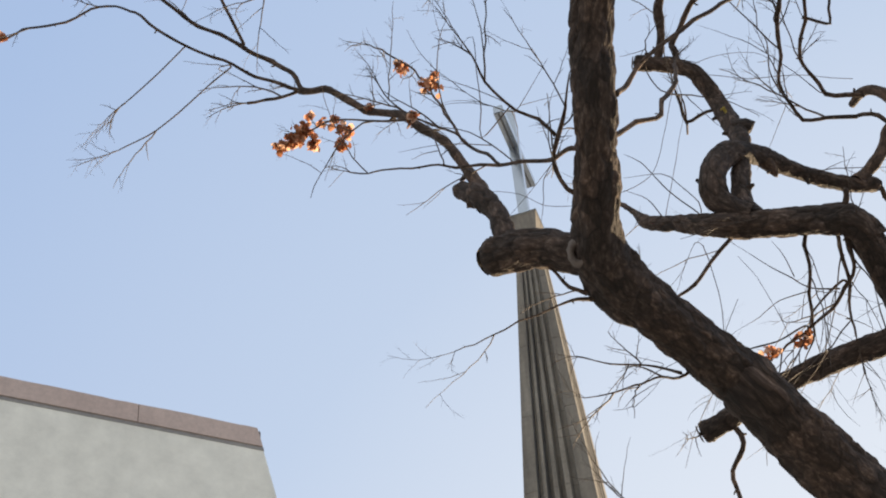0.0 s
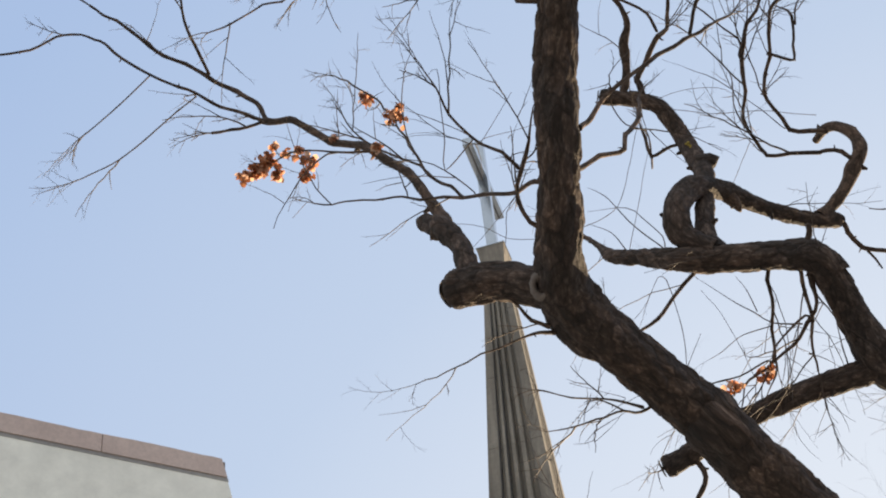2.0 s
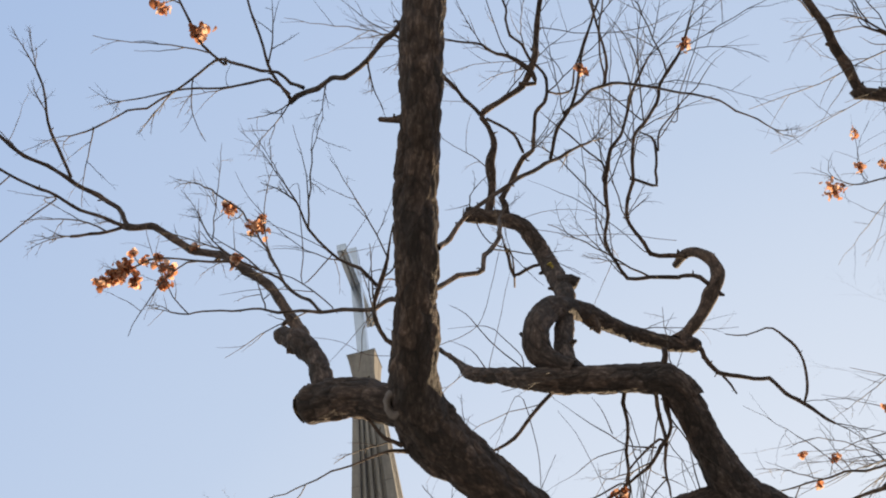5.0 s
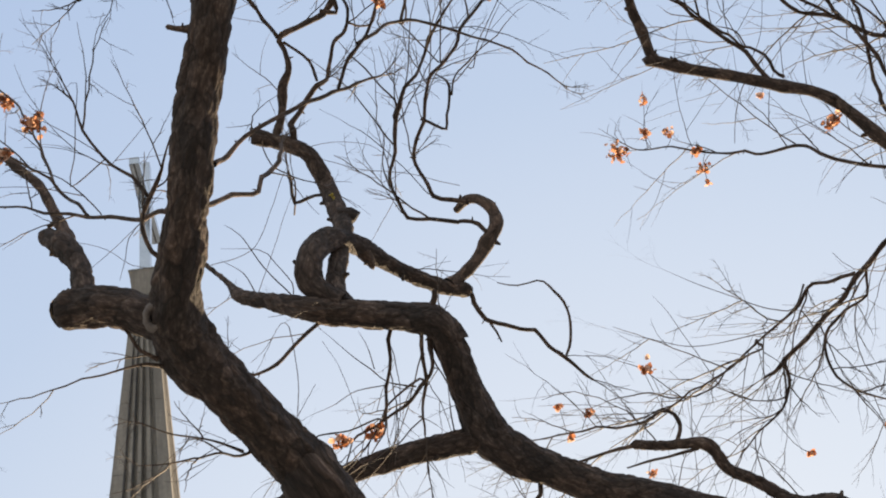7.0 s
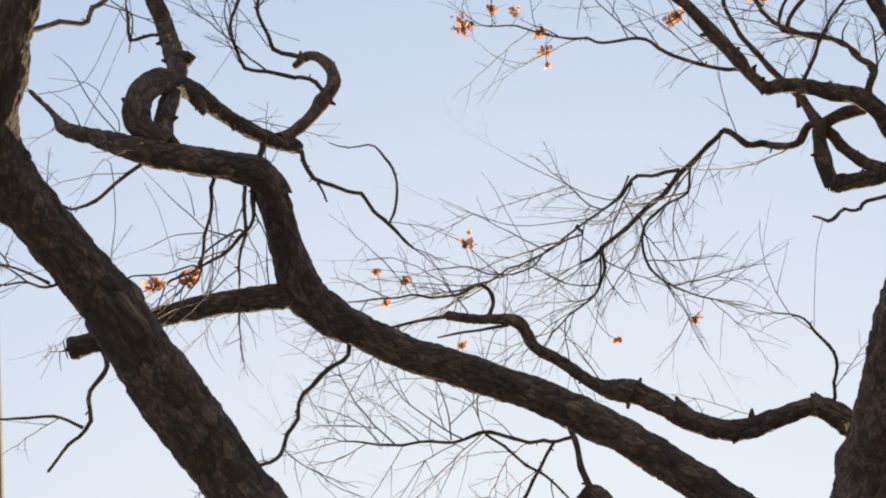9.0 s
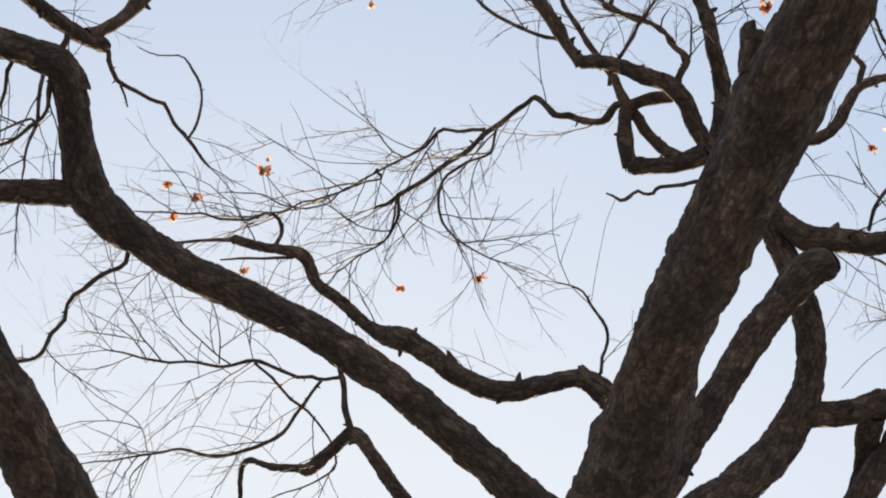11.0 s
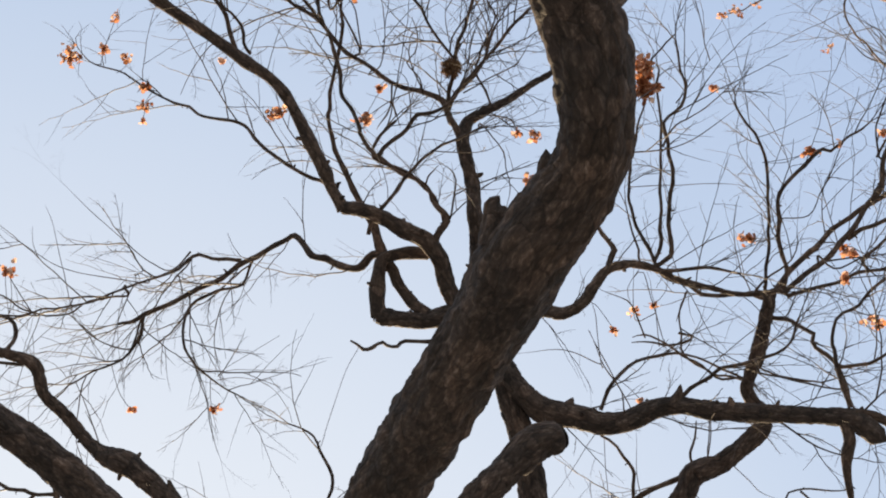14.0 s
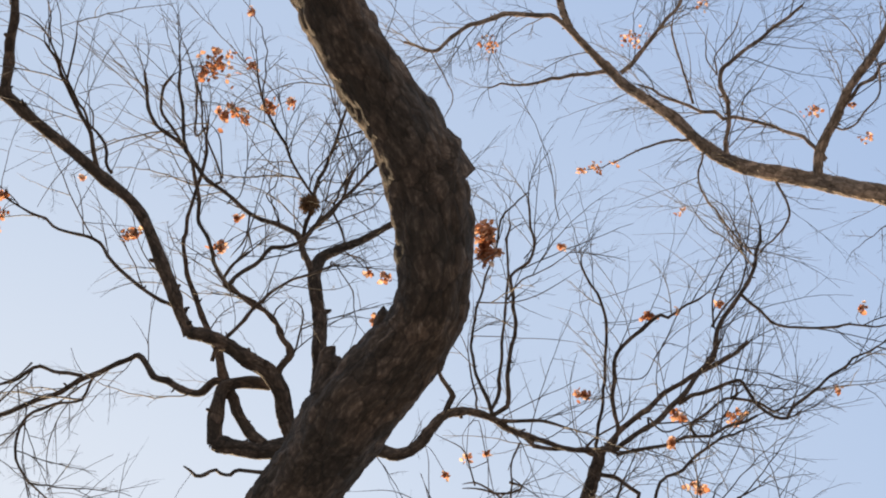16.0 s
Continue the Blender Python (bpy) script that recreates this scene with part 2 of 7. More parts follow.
def zigzag(c, width, pitch, amount):
    """Bends a line at uneven joints, as old twigs are, and tells how near each point is to a joint."""
    run = np.concatenate([[0], np.cumsum(np.linalg.norm(np.diff(c, axis=0), axis=1))])
    joints = [0.0]
    while joints[-1] < run[-1]:
        joints.append(joints[-1] + pitch * rng.uniform(0.6, 1.6))
    shift = rng.normal(0, amount, (len(joints), 3))
    shift[0] = 0
    ease = np.minimum(1, np.minimum(run, run[-1] - run) / (pitch + 1e-6))
    for a in range(3):
        c[:, a] += np.interp(run, joints, shift[:, a]) * ease
    near = np.min(np.abs(run[:, None] - np.array(joints)[None, :]), axis=1)
    return np.exp(-(near / (0.55 * width + 0.002)) ** 2)


def plate_at(p, size):
    """The bark plate under a place on the limb: its tint, and how far in from its edge."""
    d, spots = noise.voronoi(p / size)
    return noise.cell(spots[0] * 71.3) % 1.0, min(1.0, (d[1] - d[0]) * 2.6)


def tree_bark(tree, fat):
    return SUNLIT_BARK if tree["pale"] else BARK if fat > 0.05 else BRANCH


def limb(tree, name, points, twigs=0, cut=False):
    """One limb of a tree: a bark-covered tube along its line, with plates, joints, spurs, a sawn or tapering end, and its shoots."""
    global rng
    rng = np.random.default_rng(int(abs(sum(points[0]) + 3 * sum(points[-1])) * 10000))
    fat = max(p[3] for p in points)
    old = fat > 0.045 and name != "trunk"
    q = spline(points, 0.006 if old else 0.012 if fat > 0.02 else 0.018 if name != "trunk" else 0.03)
    origin = np.array(tree.location)
    q[:, :3] -= origin
    sides = max(30, min(72, int(fat * 3.14 / 0.0055))) if old else 30 if name == "trunk" else 14 if fat > 0.02 else 7
    c = q[:, :3].copy()
    seed = Vector(points[0][:3]) * 3.7
    mean = float(np.mean(q[:, 3]))
    if fat < 0.03:
        q[:, 3] *= 0.84
    joint = zigzag(c, mean, max(0.045, 3.0 * mean), 0.0015 if cut else min(0.0062, 0.55 * mean) if fat < 0.03 else 0.0045 if fat < 0.07 else 0.003)
    tan, u, v = frames_along(c)
    run = np.concatenate([[0], np.cumsum(np.linalg.norm(np.diff(c, axis=0), axis=1))])
    verts, vecs, plates, faces = [], [], [], []
    size = 0.024 if fat > 0.09 else 0.017
    for i in range(len(c)):
        r = q[i, 3] / 2
        if cut and i >= len(c) - 4:
            r *= (1.03, 1.02, 0.97, 0.84)[i - len(c) + 4]
        swell = 1 + (0.16 if fat < 0.045 else 0.05) * joint[i]
        for k in range(sides):
            w = 2 * math.pi * k / sides
            co, si = math.cos(w), math.sin(w)
            loc = Vector((co * r, si * r, run[i] * 0.5))
            lump = noise.noise(loc * 16 + seed) * 0.12 + noise.noise(loc * 46 + seed) * 0.09
            knob = max(0.0, noise.noise(Vector((co * r, si * r, run[i])) * 7.5 + seed * 2) - 0.34) * 1.5
            rr = r * swell * (1 + lump + knob * (0.35 if fat > 0.05 else 0.45))
            if old:
                place = Vector((co * r, si * r, run[i] * 0.55)) + seed
                place += noise.noise_vector(place * 30) * 0.006
                tint, inner = plate_at(place, size)
                rr += (0.0042 if fat > 0.09 else 0.0026) * (min(1.0, inner * 1.8) * (0.35 + 0.9 * tint) - 0.6) + noise.noise(loc * 150 + seed) * 0.0014
            else:
                tint, inner = 0.5 + 0.9 * noise.noise(loc * 60 + seed), 1.0
            if cut and i > len(c) - 4:
                rr = 0.75 * r + 0.25 * rr
            verts.append(c[i] + rr * (co * u[i] + si * v[i]))
            vecs.append((co * r + seed.x, si * r + seed.y, run[i] * 0.55 + seed.z))
            plates.append((tint, inner, 0.0))
    for i in range(len(c) - 1):
        for k in range(sides):
            a, b = i * sides + k, i * sides + (k + 1) % sides
            faces.append((a, b, b + sides, a + sides))
    end = len(c) - 1
    tip = len(verts)
    verts.append(c[end] + tan[end] * (0.08 if cut else 0.5) * q[end, 3])
    vecs.append(vecs[-1])
    plates.append(plates[-1])
    faces += [(end * sides + k, end * sides + (k + 1) % sides, tip) for k in range(sides)]
    # short dead spurs left on the wood
    if name != "trunk" and 0.008 < fat < 0.12:
        for k in range(int(run[-1] / (0.11 if fat < 0.045 else 0.16) + rng.random())):
            i = int(rng.integers(1, max(2, int(len(c) * (0.75 if cut else 0.97)))))
            a = rng.uniform(0, 2 * math.pi)
            out = unit(math.cos(a) * u[i] + math.sin(a) * v[i] + tan[i] * rng.uniform(-0.1, 0.8))
            r = q[i, 3] / 2
            reach = min(0.018, r * rng.uniform(0.5, 1.8)) + 0.003
            thick = min(0.007, r * rng.uniform(0.28, 0.5))
            base = c[i] + out * r * 0.8
            was = len(verts)
            tube(verts, faces, [base, base + out * reach * 0.5 + rng.normal(0, 0.12, 3) * reach, base + out * reach], [thick * 1.3, thick, thick * 0.55], 5)
            extra = len(verts) - was
            vecs += [tuple(base + rng.normal(0, 0.004, 3)) for _ in range(extra)]
            plates += [(0.4, 1.0, 0.0)] * extra
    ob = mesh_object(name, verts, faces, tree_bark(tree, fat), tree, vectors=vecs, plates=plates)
    if cut:
        face_v, face_f = [], []
        for ring, s in ((1.0, 0.10), (0.72, 0.16), (0.35, 0.12), (0.06, 0.05)):
            for k in range(14):
                w = 2 * math.pi * k / 14
                r = q[end, 3] / 2 * 0.80 * ring * (1 + 0.10 * math.sin(3 * w + seed.x))
                face_v.append(c[end] + tan[end] * s * q[end, 3] + r * (math.cos(w) * u[end] + math.sin(w) * v[end]))
        for i in range(3):
            for k in range(14):
                face_f.append((i * 14 + k, i * 14 + (k + 1) % 14, i * 14 + 14 + (k + 1) % 14, i * 14 + 14 + k))
        face_f.append(tuple(range(42, 56)))
        mesh_object("cut_face", face_v, face_f, CUT_WOOD, ob, label="weathered grey-brown sawn end")
    if twigs:
        tv, tf = [], []
        n = len(c)
        many = int(twigs * tree["shoot_share"] + rng.random())
        for k in range(many):
            f = 0.12 + 0.88 * ((k + rng.random()) / many) ** 0.85
            i = min(n - 1, int(f * (n - 1)))
            a = rng.uniform(0, 2 * math.pi)
            out = unit(tan[i] * rng.uniform(0.6, 1.6) + math.cos(a) * u[i] + math.sin(a) * v[i] + np.array((0, 0, 0.1)))
            size = (rng.uniform(0.14, 0.50) if fat < 0.03 else rng.uniform(0.12, 0.36)) * tree["shoot_length"]
            if twigs >= 11 and k % 4 == 0:
                shoot(tv, tf, c[i], out, rng.uniform(0.3, 0.52) * tree["shoot_length"], rng.uniform(0.0024, 0.0038), 3)
            else:
                shoot(tv, tf, c[i] + out * q[i, 3] * 0.3, out, size, rng.uniform(0.0014, 0.0026), 2)
        # the limb's own end runs out into shoots
        if not cut and q[-1, 3] < 0.02:
            for k in range(2):
                shoot(tv, tf, c[-1], unit(tan[-1] + rng.normal(0, 0.25, 3)), rng.uniform(0.10, 0.26) * tree["shoot_length"], min(0.0020, q[-1, 3] * 0.45), 2)
        if tv:
            mesh_object("twig_spray", tv, tf, TWIG, ob, label="fine bare grey-brown shoots", kind="stuff")
    return ob


def seed_head(tree, place, hold, count, spread):
    """A bunch of curled papery seed wings on a thin stalk."""
    o = np.array(tree.location)
    p, a = np.array(place) - o, np.array(hold) - o
    verts, faces = [], []
    mid = (p + a) / 2 + rng.normal(0, 0.012, 3)
    stalk_v, stalk_f = [], []
    tube(stalk_v, stalk_f, spline([(*a, .003), (*mid, .003), (*(p + np.array((0, 0, spread * 0.5))), .002), (*p, .002)], 0.02)[:, :3], np.full(400, 0.0011))
    for k in range(int(count * 3.6)):
        at = p + rng.normal(0, 0.50, 3) * spread * np.array((1, 1, 0.85))
        d, s = unit(rng.normal(0, 1, 3)), rng.uniform(0.006, 0.0145)
        e = unit(np.cross(d, rng.normal(0, 1, 3)))
        n = np.cross(d, e)
        base, curl = len(verts), rng.uniform(0.3, 1.0)
        for i in range(5):
            x = i / 4
            half = s * 0.62 * math.sin(math.pi * (0.10 + 0.85 * x)) + 0.0005
            for j in (-1, 0, 1):
                verts.append(at + d * s * 1.6 * (x - 0.5) + e * half * j + n * s * (curl * (x - 0.5) ** 2 * 2 + 0.35 * abs(j) * curl + rng.normal(0, 0.05)))
        for i in range(4):
            for j in range(2):
                b = base + i * 3 + j
                faces.append((b, b + 1, b + 4, b + 3))
    ob = mesh_object("seed_head", verts, faces, WING, tree, label="dry orange-brown papery seed head", kind="stuff")
    mesh_object("stalk", stalk_v, stalk_f, TWIG, ob)
    return ob


def slab(corners, low, high):
    """A bmesh prism over a plan of corners, each given at the low and at the high level."""
    bm = bmesh.new()
    a = [bm.verts.new((x, y, low)) for x, y in corners]
    b = [bm.verts.new((x, y, high)) for x, y in corners]
    n = len(a)
    for i in range(n):
        bm.faces.new((a[i], a[(i + 1) % n], b[(i + 1) % n], b[i]))
    bm.faces.new(list(reversed(a)))
    bm.faces.new(b)
    return bm


def box(size, centre, bevel=0.0):
    bm = bmesh.new()
    bmesh.ops.create_cube(bm, size=1.0)
    bmesh.ops.scale(bm, vec=size, verts=bm.verts)
    bmesh.ops.translate(bm, vec=centre, verts=bm.verts)
    if bevel:
        bmesh.ops.bevel(bm, geom=bm.edges[:], offset=bevel, segments=2, affect="EDGES")
    return bm


# ---- the ground ----
def ground_sheet():
    n, verts, faces = 60, [], []
    for i in range(n + 1):
        for j in range(n + 1):
            x, y = [(abs(k / n * 2 - 1) ** 3) * math.copysign(2500, k - n / 2) for k in (i, j)]
            near = math.exp(-(x * x + y * y) / 900)
            verts.append((x, y, 0.03 * noise.noise(Vector((x, y, 0)) * 0.4) * near))
    for i in range(n):
        for j in range(n):
            a = i * (n + 1) + j
            faces.append((a, a + n + 1, a + n + 2, a + 1))
    mesh_object("ground", verts, faces, PAVING, label="pale bare trodden earth under the trees", kind="structure")


ground_sheet()


# ---- the spire with its cross ----
SPIRE_X, SPIRE_Y, SPIRE_TURN, CAP_TOP = 2.41, 32.75, -15.4, 32.85


def spire_side(z):
    return max(0.60, 0.756 + (31.0 - z) * 0.126)


def flute_profile():
    """Half-widths across one face, from -0.5 to 0.5, with the depth of its folds."""
    pts = [(-0.5, 0.0), (-0.30, 0.0), (-0.285, 0.10), (-0.235, 0.10), (-0.215, 0.004), (-0.165, 0.004), (-0.145, 0.14), (-0.085, 0.14),
           (-0.065, 0.010), (0.0, 0.010), (0.02, 0.13), (0.075, 0.13), (0.10, 0.006), (0.175, 0.006), (0.20, 0.10), (0.27, 0.10), (0.29, 0.0)]
    return pts


def spire_section(z, shrink=0.0):
    s = spire_side(z) - shrink
    ring = []
    for turn in range(4):
        w = radians(90 * turn)
        for x, d in flute_profile():
            px, py = x * s, -0.5 * s + d * s
            ring.append((px * math.cos(w) - py * math.sin(w), px * math.sin(w) + py * math.cos(w), z))
    return ring


def loft(rings):
    n, verts, faces = len(rings[0]), [], []
    for r in rings:
        verts += r
    for i in range(len(rings) - 1):
        for k in range(n):
            a, b = i * n + k, i * n + (k + 1) % n
            faces.append((a, b, b + n, a + n))
    faces += [tuple(reversed(range(n))), tuple(range((len(rings) - 1) * n, len(rings) * n))]
    return verts, faces


def church_spire():
    top = thing("church_spire", (SPIRE_X, SPIRE_Y, 0), "tall tapering fluted grey concrete spire with a steel cross", "spire")
    top.rotation_euler = (0, 0, radians(SPIRE_TURN))
    core = loft([spire_section(-0.3, 0.05), spire_section(32.0, 0.03)])
    mesh_object("core", *core, JOINT, top, smooth=False)
    z, k = -0.2, 0
    while z < 32.0:
        hi = min(z + 2.35, 32.02)
        v, f = loft([spire_section(z + 0.012), spire_section((z + hi) / 2), spire_section(hi)])
        mesh_object("concrete_segment", v, f, CONCRETE, top, smooth=False)
        z, k = hi, k + 1
    # flared cap
    bm = bmesh.new()
    rows = []
    for s, h in ((0.62, 31.98), (0.64, 32.10), (0.78, 32.78), (0.80, 32.80), (0.80, CAP_TOP)):
        rows.append([bm.verts.new((x * s / 2, y * s / 2, h)) for x, y in ((-1, -1), (1, -1), (1, 1), (-1, 1))])
    for a, b in zip(rows, rows[1:]):
        for i in range(4):
            bm.faces.new((a[i], a[(i + 1) % 4], b[(i + 1) % 4], b[i]))
    bm.faces.new(list(reversed(rows[0])))
    bm.faces.new(rows[-1])
    cap = part("cap", bm, CONCRETE, top, "flared square concrete cap")
    part("flashing", box((0.84, 0.84, 0.03), (0, 0, CAP_TOP + 0.015), 0.006), STEEL, cap, "thin steel edge")
    # cross: post, and two half arms that lie along the spire's front-to-back line
    part("cross_post", box((0.30, 0.30, 4.62), (0, 0, CAP_TOP + 0.03 + 2.31), 0.012), STEEL, top, "sky-reflecting steel post")
    for side in (-1, 1):
        arm = part("cross_arm", box((0.29, 1.48, 0.29), (0, side * 0.895, 35.95), 0.012), STEEL, top, "steel arm")
        part("seam", box((0.05, 1.46, 0.006), (0.0, side * 0.895, 35.80), 0.0), JOINT, arm, "dark lengthwise groove")
        part("end_plate", box((0.27, 0.02, 0.27), (0, side * 1.645, 35.95), 0.004), STEEL, arm)


church_spire()


# ---- the light-coloured hall with its coping ----
def hall():
    """A long wall with a battered end, drawn in its own axes: x along the front to its battered end, y into the building."""
    top = thing("church_hall", (-2.254, 14.205, 0), "pale rendered hall with a pinkish stone coping", "building")
    top.rotation_euler = (0, 0, math.atan2(0.467, 0.884))
    H, L, D = 12.42, 16.0, 7.0
    lean = 0.2586
    bm = bmesh.new()

    def ring(z, out=0.0):
        e = (H - z) * lean + out
        return [bm.verts.new(p) for p in ((-L, -out, z), (e, -out, z), (e, D + out, z), (-L, D + out, z))]
    rows = [ring(-0.2), ring(4.0), ring(8.0), ring(H - 0.30)]
    for a, b in zip(rows, rows[1:]):
        for i in range(4):
            bm.faces.new((a[i], a[(i + 1) % 4], b[(i + 1) % 4], b[i]))
    bm.faces.new(rows[-1])
    part("wall", bm, RENDERED, top, "pale grey-green painted render, faintly stained")
    # drip edge under the coping
    for name, z0, z1, out, mat, lab in (("drip_edge", H - 0.30, H - 0.255, 0.006, DRIP, "grey shadow joint"),):
        bm = bmesh.new()
        a, b = [], []
        for z, row in ((z0, a), (z1, b)):
            e = (H - z) * lean + out
            row += [bm.verts.new(p) for p in ((-L, -out, z), (e, -out, z), (e, D + out, z), (-L, D + out, z))]
        for i in range(4):
            bm.faces.new((a[i], a[(i + 1) % 4], b[(i + 1) % 4], b[i]))
        bm.faces.new(b)
        bm.faces.new(list(reversed(a)))
        part(name, bm, mat, top, lab)
    # coping stones, each a piece of its own with a worn top edge
    x, k = 0.0, 0
    widths = (1.35, 1.6, 1.5, 1.7, 1.45, 1.55)
    while x > -L:
        w = widths[k % 6]
        bm = bmesh.new()
        n, prof = 12, []
        for i in range(n + 1):
            px = x - 0.004 - (w - 0.008) * i / n
            wear = 0.010 * noise.noise(Vector((px * 3, 0.3, 1.0))) + 0.006 * noise.noise(Vector((px * 14, 0.7, 2.0)))
            tip = lean * 0.255 if k == 0 and i == 0 else 0.0
            prof.append([bm.verts.new(p) for p in ((px + tip, -0.022, H - 0.253), (px, -0.022, H - 0.02 + wear), (px, 0.0, H + wear), (px, 0.45, H), (px + tip, 0.45, H - 0.253))])
        for a, b in zip(prof, prof[1:]):
            for i in range(5):
                bm.faces.new((a[i], b[i], b[(i + 1) % 5], a[(i + 1) % 5]))
        bm.faces.new(list(reversed(prof[0])))
        bm.faces.new(prof[-1])
        part("coping_stone", bm, COPING, top)
        x, k = x - w, k + 1
    part("end_chip", box((0.03, 0.44, 0.14), (0.03, 0.22, H - 0.10), 0.012), SCAR_WOOD, top, "chipped pale corner patch")
    part("roof", box((L - 0.4, D - 1.0, 0.1), (-L / 2, D / 2 + 0.3, H - 0.28), 0.0), DRIP, top, "flat grey roof")


hall()

# ---- the trees ----
tree_one = thing("tree", (1.462, 3.334, 0), "bare leaning tree with scaly dark bark beside a spire", "tree", "bare winter trees")
tree_one["shoot_length"], tree_one["shoot_share"] = 0.55, 0.6
tree_two = thing("tree", (2.675, 3.185, 0), "large bare pruned tree with crooked scaly dark limbs", "tree", "bare winter trees")
tree_two["shoot_length"], tree_two["shoot_share"] = 0.95, 1.0
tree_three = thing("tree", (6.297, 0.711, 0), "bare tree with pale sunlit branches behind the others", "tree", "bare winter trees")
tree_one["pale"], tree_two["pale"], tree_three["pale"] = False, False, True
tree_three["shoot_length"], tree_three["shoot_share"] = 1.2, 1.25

limb(tree_two, "trunk", [(2.675, 3.185, -0.100, 0.4600), (2.695, 3.185, 0.250, 0.3600), (2.603, 3.070, 1.485, 0.3200), (2.432, 2.896, 3.169, 0.3000)])
limb(tree_two, "limb", [(2.418, 2.902, 3.171, 0.2533), (2.107, 2.271, 3.171, 0.1740), (2.000, 2.044, 3.200, 0.1438), (1.918, 1.818, 3.230, 0.1353), (1.844, 1.599, 3.260, 0.1364), (1.814, 1.478, 3.285, 0.1444), (1.772, 1.356, 3.306, 0.1446), (1.763, 1.264, 3.329, 0.1389), (1.746, 1.183, 3.354, 0.1259), (1.697, 1.113, 3.384, 0.1192), (1.644, 1.066, 3.418, 0.1224), (1.590, 1.036, 3.469, 0.1265), (1.520, 1.012, 3.505, 0.1252), (1.440, 0.999, 3.540, 0.1114), (1.356, 0.989, 3.588, 0.1070), (1.276, 0.968, 3.640, 0.1017), (1.179, 0.964, 3.720, 0.0920), (1.068, 0.930, 3.800, 0.0737), (0.972, 0.869, 3.880, 0.0506)])
limb(tree_two, "limb", [(2.462, 2.937, 3.177, 0.1576), (2.384, 2.930, 3.269, 0.1085), (2.277, 2.942, 3.353, 0.0968), (2.125, 2.958, 3.468, 0.0908), (1.932, 2.969, 3.610, 0.0877), (1.730, 2.998, 3.730, 0.0849), (1.545, 3.028, 3.812, 0.0877), (1.387, 3.049, 3.875, 0.0891), (1.252, 3.049, 3.943, 0.0877), (1.147, 3.026, 3.996, 0.1044), (1.085, 2.958, 4.081, 0.0816), (1.036, 2.891, 4.155, 0.0771), (0.986, 2.844, 4.202, 0.0782), (0.917, 2.845, 4.224, 0.0727), (0.821, 2.857, 4.240, 0.0699), (0.739, 2.866, 4.252, 0.0671), (0.670, 2.870, 4.264, 0.0587), (0.600, 2.939, 4.352, 0.0430), (0.540, 3.010, 4.434, 0.0352), (0.513, 3.064, 4.528, 0.0165), (0.454, 3.107, 4.636, 0.0123)], twigs=6)
limb(tree_two, "limb", [(2.460, 2.931, 3.189, 0.1433), (2.662, 2.887, 3.282, 0.1181), (2.794, 2.887, 3.386, 0.1064), (2.936, 2.875, 3.485, 0.1125), (3.050, 2.814, 3.603, 0.1052), (3.087, 2.705, 3.723, 0.0831), (3.078, 2.636, 3.846, 0.0802), (3.032, 2.593, 3.976, 0.0772), (2.941, 2.551, 4.115, 0.0675), (2.858, 2.522, 4.207, 0.0609), (2.780, 2.504, 4.278, 0.0575), (2.726, 2.496, 4.314, 0.0541)])
limb(tree_two, "limb", [(2.573, 2.893, 3.309, 0.1024), (2.637, 2.802, 3.429, 0.0795), (2.689, 2.721, 3.538, 0.0800), (2.745, 2.615, 3.662, 0.0821), (2.807, 2.493, 3.783, 0.0841), (2.867, 2.403, 3.861, 0.0877), (2.921, 2.368, 3.883, 0.0852)], cut=True)
limb(tree_two, "limb", [(3.081, 2.747, 3.664, 0.0798), (3.161, 2.711, 3.662, 0.0707), (3.233, 2.673, 3.670, 0.0744), (3.300, 2.629, 3.690, 0.0911)], cut=True)
limb(tree_two, "limb", [(3.270, 2.660, 3.659, 0.0713), (3.290, 2.716, 3.621, 0.0653), (3.312, 2.784, 3.563, 0.0460), (3.326, 2.871, 3.484, 0.0430), (3.341, 2.946, 3.417, 0.0333)])
limb(tree_two, "limb", [(2.838, 2.500, 4.239, 0.0509), (2.883, 2.500, 4.186, 0.0476), (2.936, 2.503, 4.120, 0.0570), (3.001, 2.481, 4.058, 0.0663), (3.063, 2.426, 4.035, 0.0661), (3.119, 2.379, 4.006, 0.0627), (3.166, 2.316, 4.001, 0.0578), (3.196, 2.254, 4.016, 0.0545), (3.239, 2.191, 4.010, 0.0528), (3.288, 2.140, 3.985, 0.0494), (3.381, 2.026, 3.959, 0.0490), (3.472, 1.910, 3.925, 0.0486), (3.526, 1.845, 3.894, 0.0563), (3.570, 1.815, 3.845, 0.0508)], twigs=14)
limb(tree_two, "limb", [(3.523, 1.840, 3.903, 0.0347), (3.547, 1.803, 3.898, 0.0221), (3.588, 1.767, 3.867, 0.0189), (3.615, 1.717, 3.866, 0.0173), (3.647, 1.642, 3.875, 0.0126)], twigs=3)
limb(tree_two, "limb", [(3.509, 1.867, 3.903, 0.0347), (3.534, 1.887, 3.850, 0.0315), (3.545, 1.922, 3.802, 0.0252), (3.579, 1.950, 3.723, 0.0158)])
